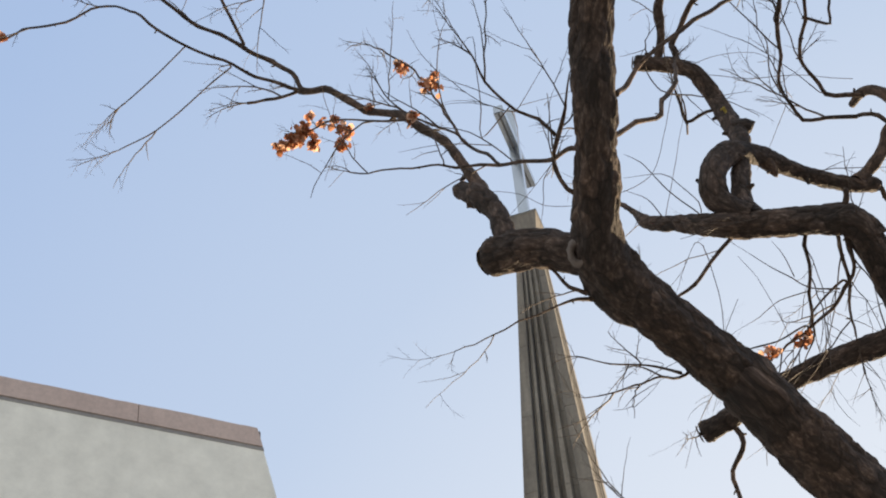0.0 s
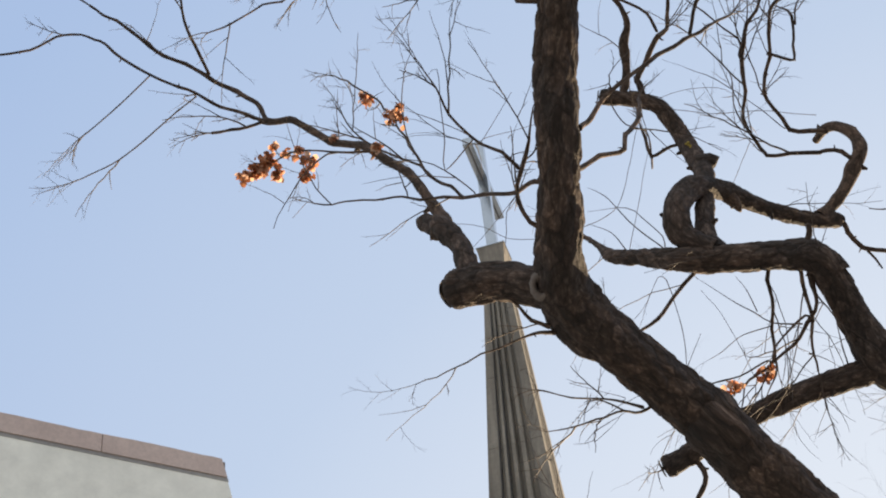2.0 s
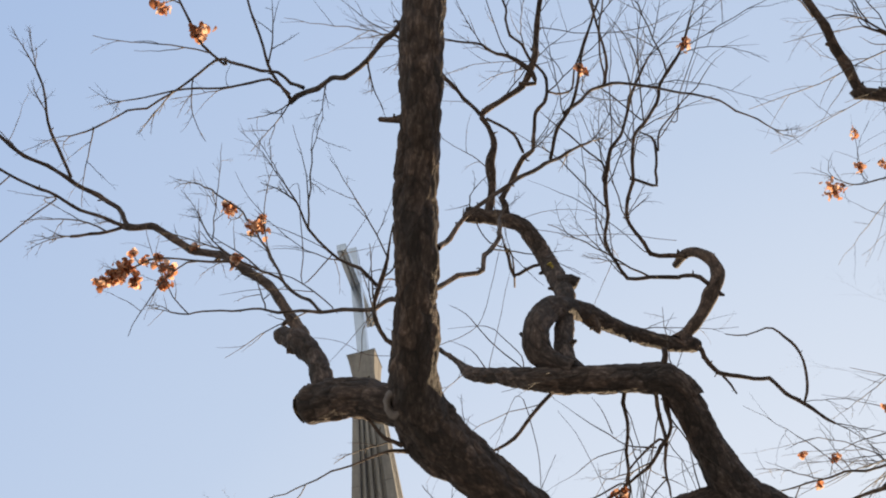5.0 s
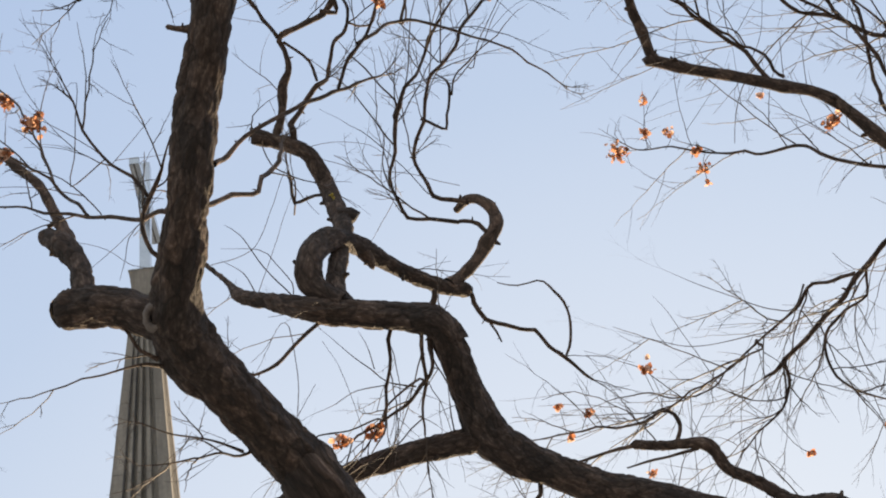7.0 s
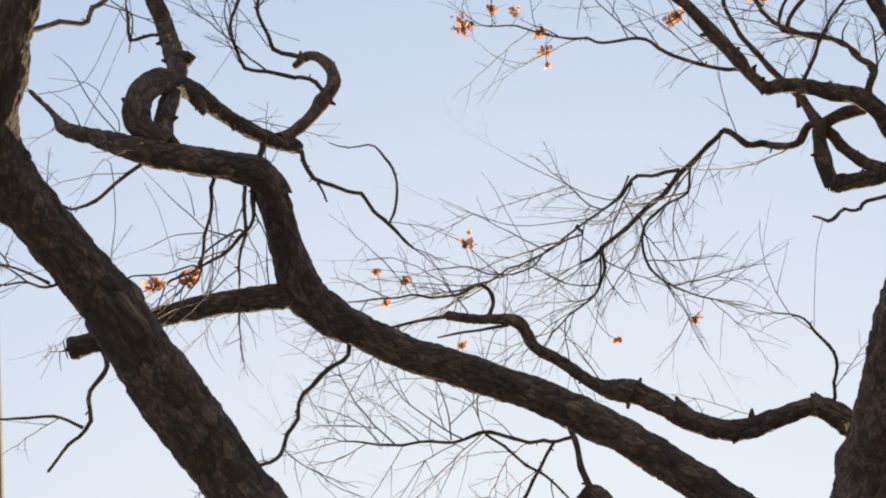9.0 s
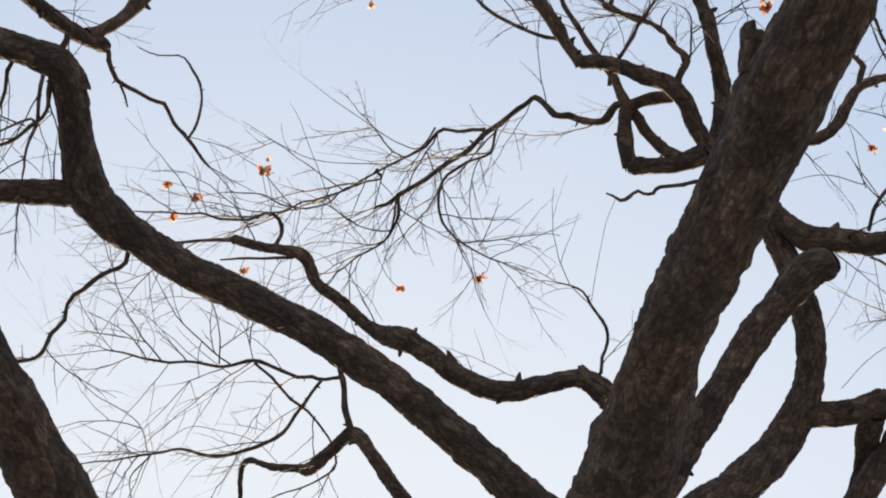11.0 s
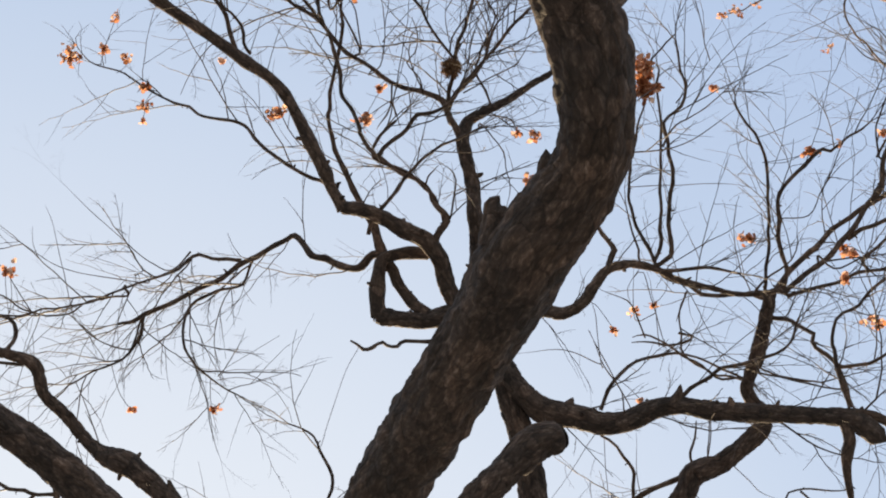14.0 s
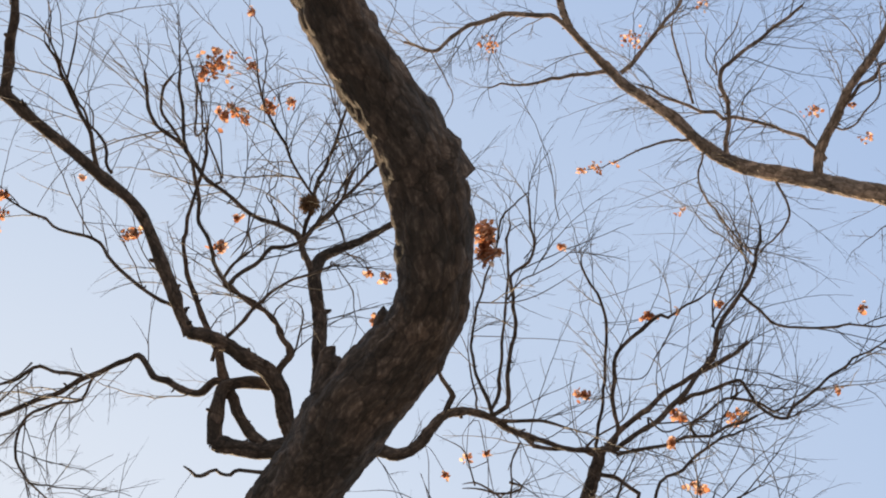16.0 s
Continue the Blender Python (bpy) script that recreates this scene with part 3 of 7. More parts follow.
limb(tree_two, "limb", [(2.703, 3.128, 3.121, 0.1217), (2.939, 3.008, 3.198, 0.0869), (3.142, 2.873, 3.315, 0.0791), (3.288, 2.734, 3.499, 0.0709), (3.387, 2.642, 3.663, 0.0690), (3.485, 2.423, 3.932, 0.0599), (3.502, 2.388, 3.987, 0.0703), (3.562, 2.314, 4.018, 0.0571), (3.612, 2.223, 4.076, 0.0540), (3.630, 2.191, 4.121, 0.0441), (3.618, 2.183, 4.125, 0.0441), (3.553, 2.182, 4.192, 0.0372), (3.530, 2.110, 4.262, 0.0439), (3.496, 2.017, 4.357, 0.0404), (3.478, 1.979, 4.388, 0.0336)], twigs=4)
limb(tree_two, "branch", [(3.489, 2.398, 3.990, 0.0201), (3.442, 2.482, 3.969, 0.0168), (3.406, 2.556, 3.940, 0.0201), (3.394, 2.566, 3.945, 0.0151)], twigs=2)
limb(tree_two, "branch", [(3.410, 2.548, 3.944, 0.0117), (3.374, 2.514, 4.026, 0.0117), (3.323, 2.517, 4.089, 0.0101), (3.287, 2.533, 4.116, 0.0084)])
limb(tree_two, "limb", [(2.667, 2.848, 3.427, 0.0891), (2.564, 2.844, 3.561, 0.0654), (2.484, 2.847, 3.650, 0.0654), (2.423, 2.866, 3.689, 0.0505), (2.354, 2.922, 3.684, 0.0505), (2.271, 2.983, 3.680, 0.0535), (2.187, 3.040, 3.729, 0.0568), (2.108, 3.083, 3.812, 0.0543), (2.054, 3.123, 3.872, 0.0669), (2.027, 3.167, 3.904, 0.0552), (1.994, 3.203, 3.950, 0.0340), (1.925, 3.224, 4.024, 0.0312), (1.860, 3.235, 4.071, 0.0312), (1.816, 3.219, 4.135, 0.0313), (1.756, 3.243, 4.158, 0.0282), (1.701, 3.270, 4.172, 0.0267), (1.640, 3.293, 4.194, 0.0283)], twigs=5)
limb(tree_two, "branch", [(1.637, 3.296, 4.192, 0.0142), (1.580, 3.324, 4.188, 0.0110), (1.524, 3.350, 4.185, 0.0094), (1.452, 3.376, 4.188, 0.0063), (1.395, 3.397, 4.189, 0.0047)], twigs=3)
limb(tree_two, "branch", [(1.742, 3.244, 4.168, 0.0141), (1.747, 3.221, 4.194, 0.0141), (1.740, 3.201, 4.223, 0.0141), (1.718, 3.198, 4.238, 0.0125), (1.658, 3.233, 4.231, 0.0094), (1.573, 3.270, 4.233, 0.0078), (1.457, 3.311, 4.242, 0.0063), (1.372, 3.343, 4.241, 0.0047)], twigs=6)
limb(tree_two, "branch", [(2.460, 2.848, 3.673, 0.0119), (2.473, 2.783, 3.744, 0.0104), (2.460, 2.754, 3.793, 0.0104), (2.417, 2.750, 3.842, 0.0089), (2.387, 2.746, 3.876, 0.0074), (2.325, 2.768, 3.908, 0.0045)], twigs=2)
limb(tree_two, "branch", [(1.793, 3.233, 4.138, 0.0125), (1.726, 3.272, 4.131, 0.0094), (1.654, 3.301, 4.137, 0.0078), (1.613, 3.321, 4.134, 0.0047)])
limb(tree_two, "limb", [(2.432, 2.896, 3.169, 0.0817), (2.546, 3.039, 3.249, 0.0743), (2.246, 3.261, 3.371, 0.0512), (2.140, 3.321, 3.507, 0.0396), (2.077, 3.355, 3.630, 0.0370), (2.041, 3.393, 3.715, 0.0406), (2.023, 3.477, 3.710, 0.0348), (1.999, 3.572, 3.691, 0.0384), (1.993, 3.628, 3.718, 0.0259), (1.940, 3.702, 3.753, 0.0197), (1.899, 3.766, 3.795, 0.0183), (1.905, 3.833, 3.792, 0.0151), (1.939, 3.912, 3.744, 0.0153)], twigs=3)
limb(tree_two, "branch", [(2.036, 3.394, 3.718, 0.0250), (2.002, 3.362, 3.797, 0.0203), (1.981, 3.337, 3.850, 0.0188), (1.969, 3.325, 3.877, 0.0156)])
limb(tree_two, "branch", [(1.979, 3.336, 3.853, 0.0125), (1.920, 3.368, 3.853, 0.0125), (1.832, 3.397, 3.876, 0.0125), (1.758, 3.420, 3.895, 0.0125), (1.690, 3.457, 3.885, 0.0109), (1.590, 3.493, 3.896, 0.0094), (1.491, 3.532, 3.897, 0.0078), (1.386, 3.554, 3.920, 0.0047)], twigs=12)
limb(tree_two, "branch", [(1.935, 3.362, 3.850, 0.0109), (1.896, 3.428, 3.782, 0.0125), (1.856, 3.489, 3.717, 0.0125), (1.740, 3.568, 3.675, 0.0125), (1.624, 3.606, 3.694, 0.0094), (1.544, 3.648, 3.676, 0.0078), (1.395, 3.713, 3.657, 0.0047)], twigs=10)
limb(tree_two, "branch", [(1.758, 3.420, 3.895, 0.0094), (1.878, 3.425, 3.800, 0.0094), (1.962, 3.425, 3.733, 0.0078), (2.014, 3.448, 3.650, 0.0078), (1.974, 3.492, 3.612, 0.0063), (1.873, 3.566, 3.573, 0.0047)], twigs=3)
limb(tree_two, "limb", [(1.112, 3.031, 4.000, 0.0708), (1.032, 3.059, 3.996, 0.0623), (0.965, 3.080, 3.992, 0.0595), (0.872, 3.114, 3.980, 0.0566), (0.767, 3.153, 3.959, 0.0510), (0.677, 3.192, 3.929, 0.0509), (0.625, 3.212, 3.912, 0.0509), (0.590, 3.223, 3.903, 0.0594)], twigs=3, cut=True)
limb(tree_two, "branch", [(0.656, 3.200, 3.922, 0.0187), (0.686, 3.230, 3.872, 0.0170), (0.663, 3.273, 3.816, 0.0141), (0.647, 3.322, 3.745, 0.0127), (0.616, 3.354, 3.702, 0.0113), (0.575, 3.388, 3.656, 0.0099)])
limb(tree_two, "branch", [(0.645, 3.322, 3.745, 0.0099), (0.590, 3.319, 3.763, 0.0085), (0.510, 3.327, 3.766, 0.0085), (0.445, 3.339, 3.759, 0.0057), (0.390, 3.327, 3.786, 0.0042)], twigs=2)
limb(tree_two, "branch", [(1.256, 3.063, 3.922, 0.0198), (1.259, 3.090, 3.885, 0.0141), (1.213, 3.127, 3.858, 0.0127), (1.186, 3.166, 3.816, 0.0127), (1.156, 3.197, 3.786, 0.0127), (1.137, 3.251, 3.715, 0.0127), (1.109, 3.285, 3.676, 0.0113), (1.062, 3.307, 3.661, 0.0099), (1.004, 3.335, 3.642, 0.0071)], twigs=3)
limb(tree_two, "branch", [(0.883, 2.851, 4.228, 0.0140), (0.883, 2.923, 4.147, 0.0112), (0.879, 2.969, 4.095, 0.0098), (0.870, 3.014, 4.042, 0.0084), (0.844, 3.044, 4.013, 0.0056)], twigs=4)
limb(tree_two, "branch", [(0.970, 2.853, 4.197, 0.0168), (0.978, 2.914, 4.125, 0.0112), (0.950, 2.956, 4.087, 0.0126), (0.884, 3.008, 4.046, 0.0084), (0.817, 3.049, 4.016, 0.0070), (0.763, 3.074, 3.999, 0.0042)], twigs=4)
limb(tree_two, "branch", [(0.723, 2.875, 4.246, 0.0126), (0.660, 2.930, 4.199, 0.0112), (0.614, 2.968, 4.166, 0.0112), (0.560, 2.990, 4.152, 0.0084), (0.519, 2.988, 4.161, 0.0056)], twigs=1)
limb(tree_two, "branch", [(0.952, 2.859, 4.196, 0.0126), (0.964, 2.908, 4.137, 0.0112), (0.970, 2.943, 4.095, 0.0112), (0.964, 2.980, 4.053, 0.0084), (0.969, 3.022, 3.998, 0.0056)], twigs=3)
limb(tree_two, "limb", [(0.773, 2.866, 4.267, 0.0555), (0.758, 2.886, 4.348, 0.0480), (0.769, 2.895, 4.436, 0.0474), (0.794, 2.916, 4.549, 0.0500), (0.809, 2.938, 4.642, 0.0525), (0.802, 2.962, 4.722, 0.0518), (0.786, 2.978, 4.829, 0.0498), (0.761, 2.963, 4.896, 0.0486), (0.731, 2.949, 4.931, 0.0440), (0.688, 2.949, 4.957, 0.0426), (0.634, 2.946, 4.970, 0.0395), (0.583, 2.943, 4.979, 0.0474)], cut=True)
limb(tree_two, "branch", [(0.704, 2.949, 4.952, 0.0239), (0.689, 2.902, 4.995, 0.0207), (0.715, 2.868, 5.020, 0.0175), (0.752, 2.813, 5.058, 0.0175), (0.780, 2.797, 5.065, 0.0143), (0.785, 2.753, 5.100, 0.0127), (0.790, 2.709, 5.133, 0.0127), (0.822, 2.677, 5.151, 0.0111), (0.812, 2.631, 5.188, 0.0095), (0.773, 2.585, 5.229, 0.0095), (0.726, 2.514, 5.287, 0.0080), (0.699, 2.440, 5.341, 0.0064)], twigs=6)
limb(tree_two, "branch", [(0.643, 2.949, 4.965, 0.0287), (0.663, 2.884, 5.017, 0.0271), (0.656, 2.830, 5.063, 0.0287), (0.670, 2.786, 5.097, 0.0207), (0.653, 2.750, 5.128, 0.0175), (0.637, 2.725, 5.150, 0.0207), (0.709, 2.684, 5.169, 0.0175), (0.763, 2.644, 5.189, 0.0191), (0.795, 2.589, 5.223, 0.0207), (0.810, 2.478, 5.297, 0.0175), (0.822, 2.399, 5.347, 0.0143)], twigs=6)
limb(tree_two, "branch", [(0.637, 2.725, 5.150, 0.0143), (0.600, 2.687, 5.185, 0.0127), (0.527, 2.631, 5.236, 0.0127), (0.464, 2.586, 5.276, 0.0096), (0.400, 2.547, 5.310, 0.0064)], twigs=5)
limb(tree_two, "branch", [(0.653, 2.732, 5.142, 0.0096), (0.691, 2.746, 5.124, 0.0096), (0.729, 2.764, 5.103, 0.0096), (0.752, 2.801, 5.069, 0.0096)])
limb(tree_two, "branch", [(0.747, 2.650, 5.188, 0.0143), (0.794, 2.649, 5.179, 0.0143), (0.769, 2.612, 5.212, 0.0175), (0.729, 2.585, 5.239, 0.0127), (0.650, 2.574, 5.259, 0.0096), (0.556, 2.559, 5.284, 0.0064)], twigs=5)
limb(tree_two, "branch", [(0.792, 2.975, 4.795, 0.0120), (0.753, 2.989, 4.795, 0.0109), (0.700, 3.012, 4.784, 0.0125), (0.691, 2.979, 4.817, 0.0109), (0.675, 2.946, 4.850, 0.0078)], twigs=1)
limb(tree_two, "limb", [(0.754, 2.854, 4.268, 0.0554), (0.721, 2.851, 4.291, 0.0584), (0.692, 2.850, 4.325, 0.0615), (0.680, 2.838, 4.362, 0.0660), (0.689, 2.836, 4.415, 0.0680), (0.724, 2.857, 4.480, 0.0661), (0.776, 2.889, 4.527, 0.0612), (0.842, 2.941, 4.563, 0.0533), (0.930, 3.010, 4.577, 0.0466), (1.016, 3.063, 4.582, 0.0425), (1.112, 3.112, 4.590, 0.0414), (1.193, 3.138, 4.606, 0.0417)], twigs=1, cut=True)
limb(tree_two, "limb", [(1.131, 3.112, 4.598, 0.0377), (1.182, 3.113, 4.645, 0.0317), (1.242, 3.094, 4.708, 0.0352), (1.288, 3.061, 4.787, 0.0372), (1.285, 3.062, 4.851, 0.0327), (1.258, 3.083, 4.906, 0.0280), (1.232, 3.118, 4.945, 0.0266), (1.216, 3.170, 4.964, 0.0235)])
limb(tree_two, "branch", [(1.238, 3.111, 4.936, 0.0166), (1.189, 3.113, 4.951, 0.0149), (1.140, 3.114, 4.965, 0.0149), (1.091, 3.075, 5.016, 0.0133), (1.076, 3.034, 5.057, 0.0133), (1.086, 2.957, 5.120, 0.0133), (1.114, 2.849, 5.200, 0.0133), (1.173, 2.746, 5.262, 0.0116), (1.230, 2.662, 5.307, 0.0100), (1.268, 2.567, 5.362, 0.0083)], twigs=12)
limb(tree_two, "branch", [(1.264, 3.070, 4.765, 0.0145), (1.214, 3.055, 4.797, 0.0129), (1.158, 3.060, 4.812, 0.0129), (1.112, 3.076, 4.811, 0.0129), (1.056, 3.078, 4.827, 0.0129), (1.013, 3.069, 4.849, 0.0129), (0.985, 3.038, 4.885, 0.0113), (0.987, 2.960, 4.955, 0.0129), (0.991, 2.868, 5.033, 0.0177), (1.013, 2.790, 5.092, 0.0113), (1.078, 2.677, 5.162, 0.0097), (1.117, 2.592, 5.213, 0.0064)], twigs=12)
limb(tree_two, "branch", [(1.193, 3.138, 4.606, 0.0193), (1.219, 3.165, 4.598, 0.0175), (1.250, 3.204, 4.571, 0.0144), (1.293, 3.226, 4.556, 0.0144), (1.379, 3.228, 4.544, 0.0129), (1.439, 3.255, 4.513, 0.0129), (1.499, 3.283, 4.480, 0.0130), (1.574, 3.310, 4.438, 0.0081)], twigs=1)
limb(tree_two, "branch", [(1.491, 3.279, 4.485, 0.0081), (1.504, 3.237, 4.526, 0.0097), (1.499, 3.195, 4.574, 0.0081), (1.470, 3.164, 4.621, 0.0097), (1.425, 3.147, 4.658, 0.0065), (1.361, 3.172, 4.660, 0.0049), (1.298, 3.178, 4.680, 0.0032)])
limb(tree_two, "branch", [(1.268, 3.220, 4.560, 0.0096), (1.288, 3.235, 4.536, 0.0080), (1.301, 3.248, 4.516, 0.0064)])
limb(tree_two, "branch", [(0.960, 2.827, 4.229, 0.0196), (0.977, 2.812, 4.239, 0.0182), (0.983, 2.796, 4.254, 0.0168), (0.980, 2.787, 4.264, 0.0154)])
limb(tree_two, "limb", [(2.721, 2.521, 4.299, 0.0634), (2.672, 2.585, 4.293, 0.0508), (2.613, 2.638, 4.303, 0.0445), (2.565, 2.679, 4.314, 0.0446)], cut=True)
limb(tree_two, "limb", [(2.571, 2.675, 4.312, 0.0414), (2.550, 2.654, 4.366, 0.0415), (2.536, 2.625, 4.422, 0.0384), (2.536, 2.602, 4.459, 0.0352), (2.580, 2.559, 4.478, 0.0353), (2.637, 2.526, 4.477, 0.0354)])
limb(tree_two, "limb", [(2.754, 2.511, 4.288, 0.0540), (2.693, 2.502, 4.344, 0.0476), (2.638, 2.471, 4.410, 0.0475), (2.576, 2.468, 4.456, 0.0475), (2.512, 2.489, 4.480, 0.0442), (2.448, 2.508, 4.506, 0.0426), (2.395, 2.529, 4.519, 0.0394), (2.351, 2.555, 4.520, 0.0346)])
limb(tree_two, "limb", [(2.355, 2.556, 4.517, 0.0346), (2.307, 2.548, 4.566, 0.0315), (2.264, 2.527, 4.606, 0.0379), (2.174, 2.501, 4.696, 0.0348), (2.074, 2.487, 4.776, 0.0316), (1.986, 2.500, 4.824, 0.0317), (1.878, 2.525, 4.869, 0.0301), (1.752, 2.550, 4.918, 0.0318), (1.676, 2.558, 4.953, 0.0334), (1.637, 2.566, 4.971, 0.0318)], twigs=5)
limb(tree_two, "limb", [(1.660, 2.557, 4.964, 0.0318), (1.645, 2.551, 4.976, 0.0287), (1.609, 2.499, 5.031, 0.0271), (1.572, 2.449, 5.083, 0.0255), (1.523, 2.386, 5.147, 0.0207), (1.477, 2.321, 5.208, 0.0143)])
limb(tree_two, "branch", [(1.944, 2.505, 4.845, 0.0158), (1.890, 2.477, 4.895, 0.0143), (1.849, 2.462, 4.927, 0.0127), (1.795, 2.447, 4.964, 0.0127), (1.735, 2.427, 5.007, 0.0127), (1.654, 2.406, 5.057, 0.0079)], twigs=7)
limb(tree_two, "branch", [(2.545, 2.593, 4.463, 0.0289), (2.521, 2.625, 4.487, 0.0290), (2.516, 2.679, 4.473, 0.0275), (2.477, 2.726, 4.492, 0.0244), (2.421, 2.770, 4.526, 0.0229), (2.400, 2.782, 4.562, 0.0213), (2.379, 2.799, 4.593, 0.0198), (2.366, 2.845, 4.592, 0.0182), (2.317, 2.932, 4.573, 0.0183), (2.288, 3.005, 4.554, 0.0167), (2.251, 3.094, 4.520, 0.0168), (2.193, 3.185, 4.495, 0.0151), (2.157, 3.249, 4.481, 0.0152), (2.113, 3.317, 4.468, 0.0085)], twigs=12)
limb(tree_two, "branch", [(2.299, 2.963, 4.570, 0.0133), (2.229, 3.006, 4.574, 0.0117), (2.172, 3.039, 4.579, 0.0117), (2.144, 3.098, 4.536, 0.0100), (2.068, 3.171, 4.506, 0.0083), (1.976, 3.263, 4.460, 0.0067), (1.854, 3.363, 4.417, 0.0067), (1.721, 3.441, 4.396, 0.0050)], twigs=20)
limb(tree_two, "branch", [(2.321, 2.932, 4.571, 0.0100), (2.318, 2.989, 4.516, 0.0083), (2.264, 3.055, 4.486, 0.0100), (2.223, 3.104, 4.462, 0.0100), (2.239, 3.154, 4.396, 0.0100), (2.285, 3.181, 4.330, 0.0083), (2.349, 3.172, 4.291, 0.0066), (2.433, 3.149, 4.251, 0.0050)], twigs=12)
limb(tree_two, "branch", [(2.157, 3.249, 4.481, 0.0118), (2.170, 3.295, 4.421, 0.0118), (2.156, 3.344, 4.372, 0.0085), (2.093, 3.410, 4.334, 0.0068), (2.049, 3.458, 4.303, 0.0051)], twigs=9)
limb(tree_two, "limb", [(2.666, 2.577, 4.305, 0.0349), (2.625, 2.599, 4.355, 0.0319), (2.574, 2.605, 4.427, 0.0304), (2.517, 2.600, 4.511, 0.0274), (2.472, 2.596, 4.581, 0.0210), (2.419, 2.590, 4.657, 0.0163), (2.362, 2.579, 4.738, 0.0131), (2.303, 2.552, 4.829, 0.0115), (2.271, 2.479, 4.935, 0.0099), (2.244, 2.414, 5.028, 0.0099), (2.196, 2.347, 5.129, 0.0067)], twigs=9)
limb(tree_two, "branch", [(2.289, 2.550, 4.575, 0.0142), (2.229, 2.619, 4.651, 0.0128), (2.151, 2.673, 4.747, 0.0130), (2.106, 2.721, 4.825, 0.0115), (2.042, 2.801, 4.884, 0.0100), (1.968, 2.871, 4.954, 0.0084), (1.854, 2.943, 5.038, 0.0068), (1.775, 3.011, 5.105, 0.0052)], twigs=9)
limb(tree_two, "limb", [(2.732, 2.534, 4.282, 0.0540), (2.746, 2.467, 4.377, 0.0495), (2.733, 2.421, 4.474, 0.0450), (2.690, 2.378, 4.576, 0.0420), (2.660, 2.362, 4.657, 0.0391), (2.616, 2.334, 4.755, 0.0377), (2.619, 2.314, 4.810, 0.0362), (2.650, 2.283, 4.851, 0.0298), (2.709, 2.220, 4.892, 0.0233), (2.760, 2.147, 4.942, 0.0201), (2.805, 2.091, 4.985, 0.0169), (2.857, 1.991, 5.047, 0.0136)], twigs=6)
limb(tree_two, "branch", [(2.615, 2.331, 4.768, 0.0262), (2.566, 2.317, 4.814, 0.0230), (2.530, 2.311, 4.845, 0.0213), (2.460, 2.341, 4.871, 0.0164), (2.384, 2.376, 4.897, 0.0148), (2.319, 2.386, 4.932, 0.0131), (2.237, 2.400, 4.972, 0.0131), (2.141, 2.409, 5.021, 0.0131), (2.059, 2.421, 5.058, 0.0115), (2.008, 2.400, 5.100, 0.0115), (1.961, 2.360, 5.151, 0.0098)], twigs=12)
limb(tree_two, "branch", [(2.592, 2.459, 4.453, 0.0254), (2.604, 2.405, 4.490, 0.0222), (2.568, 2.410, 4.515, 0.0190), (2.534, 2.380, 4.567, 0.0143), (2.458, 2.404, 4.606, 0.0143), (2.382, 2.429, 4.641, 0.0143), (2.324, 2.425, 4.684, 0.0127), (2.234, 2.400, 4.764, 0.0127), (2.171, 2.350, 4.841, 0.0127), (2.080, 2.306, 4.926, 0.0111), (1.997, 2.238, 5.018, 0.0095), (1.947, 2.187, 5.077, 0.0079)], twigs=9)
limb(tree_two, "branch", [(2.382, 2.429, 4.641, 0.0143), (2.385, 2.388, 4.671, 0.0143), (2.422, 2.307, 4.709, 0.0143), (2.462, 2.243, 4.728, 0.0127), (2.493, 2.117, 4.795, 0.0095), (2.470, 2.015, 4.878, 0.0079)], twigs=11)
limb(tree_two, "branch", [(2.429, 2.515, 4.512, 0.0156), (2.434, 2.552, 4.474, 0.0142), (2.450, 2.471, 4.532, 0.0126), (2.465, 2.362, 4.612, 0.0111), (2.504, 2.285, 4.644, 0.0095), (2.554, 2.196, 4.672, 0.0079)], twigs=8)
limb(tree_two, "branch", [(2.573, 2.319, 4.807, 0.0182), (2.584, 2.337, 4.818, 0.0165), (2.546, 2.295, 4.877, 0.0148), (2.517, 2.227, 4.945, 0.0148), (2.491, 2.155, 5.010, 0.0115), (2.460, 2.053, 5.095, 0.0099), (2.424, 1.970, 5.166, 0.0082)], twigs=13)
limb(tree_two, "branch", [(2.553, 2.313, 4.826, 0.0148), (2.555, 2.250, 4.871, 0.0131), (2.562, 2.181, 4.913, 0.0115), (2.584, 2.080, 4.964, 0.0115), (2.594, 1.990, 5.013, 0.0082)], twigs=11)
limb(tree_two, "branch", [(2.517, 2.227, 4.945, 0.0115), (2.431, 2.224, 5.004, 0.0099), (2.329, 2.202, 5.083, 0.0099), (2.247, 2.177, 5.148, 0.0082), (2.204, 2.149, 5.190, 0.0066)], twigs=12)
limb(tree_two, "branch", [(2.804, 2.509, 4.258, 0.0165), (2.790, 2.560, 4.262, 0.0150), (2.707, 2.602, 4.241, 0.0127), (2.622, 2.627, 4.214, 0.0110), (2.549, 2.640, 4.184, 0.0109), (2.493, 2.643, 4.150, 0.0123), (2.428, 2.629, 4.139, 0.0061)])
limb(tree_two, "branch", [(2.603, 2.460, 4.443, 0.0158), (2.599, 2.407, 4.492, 0.0158), (2.563, 2.397, 4.529, 0.0142), (2.529, 2.391, 4.560, 0.0142), (2.453, 2.407, 4.605, 0.0127), (2.382, 2.431, 4.638, 0.0127), (2.357, 2.410, 4.672, 0.0111), (2.377, 2.344, 4.709, 0.0095)], twigs=9)
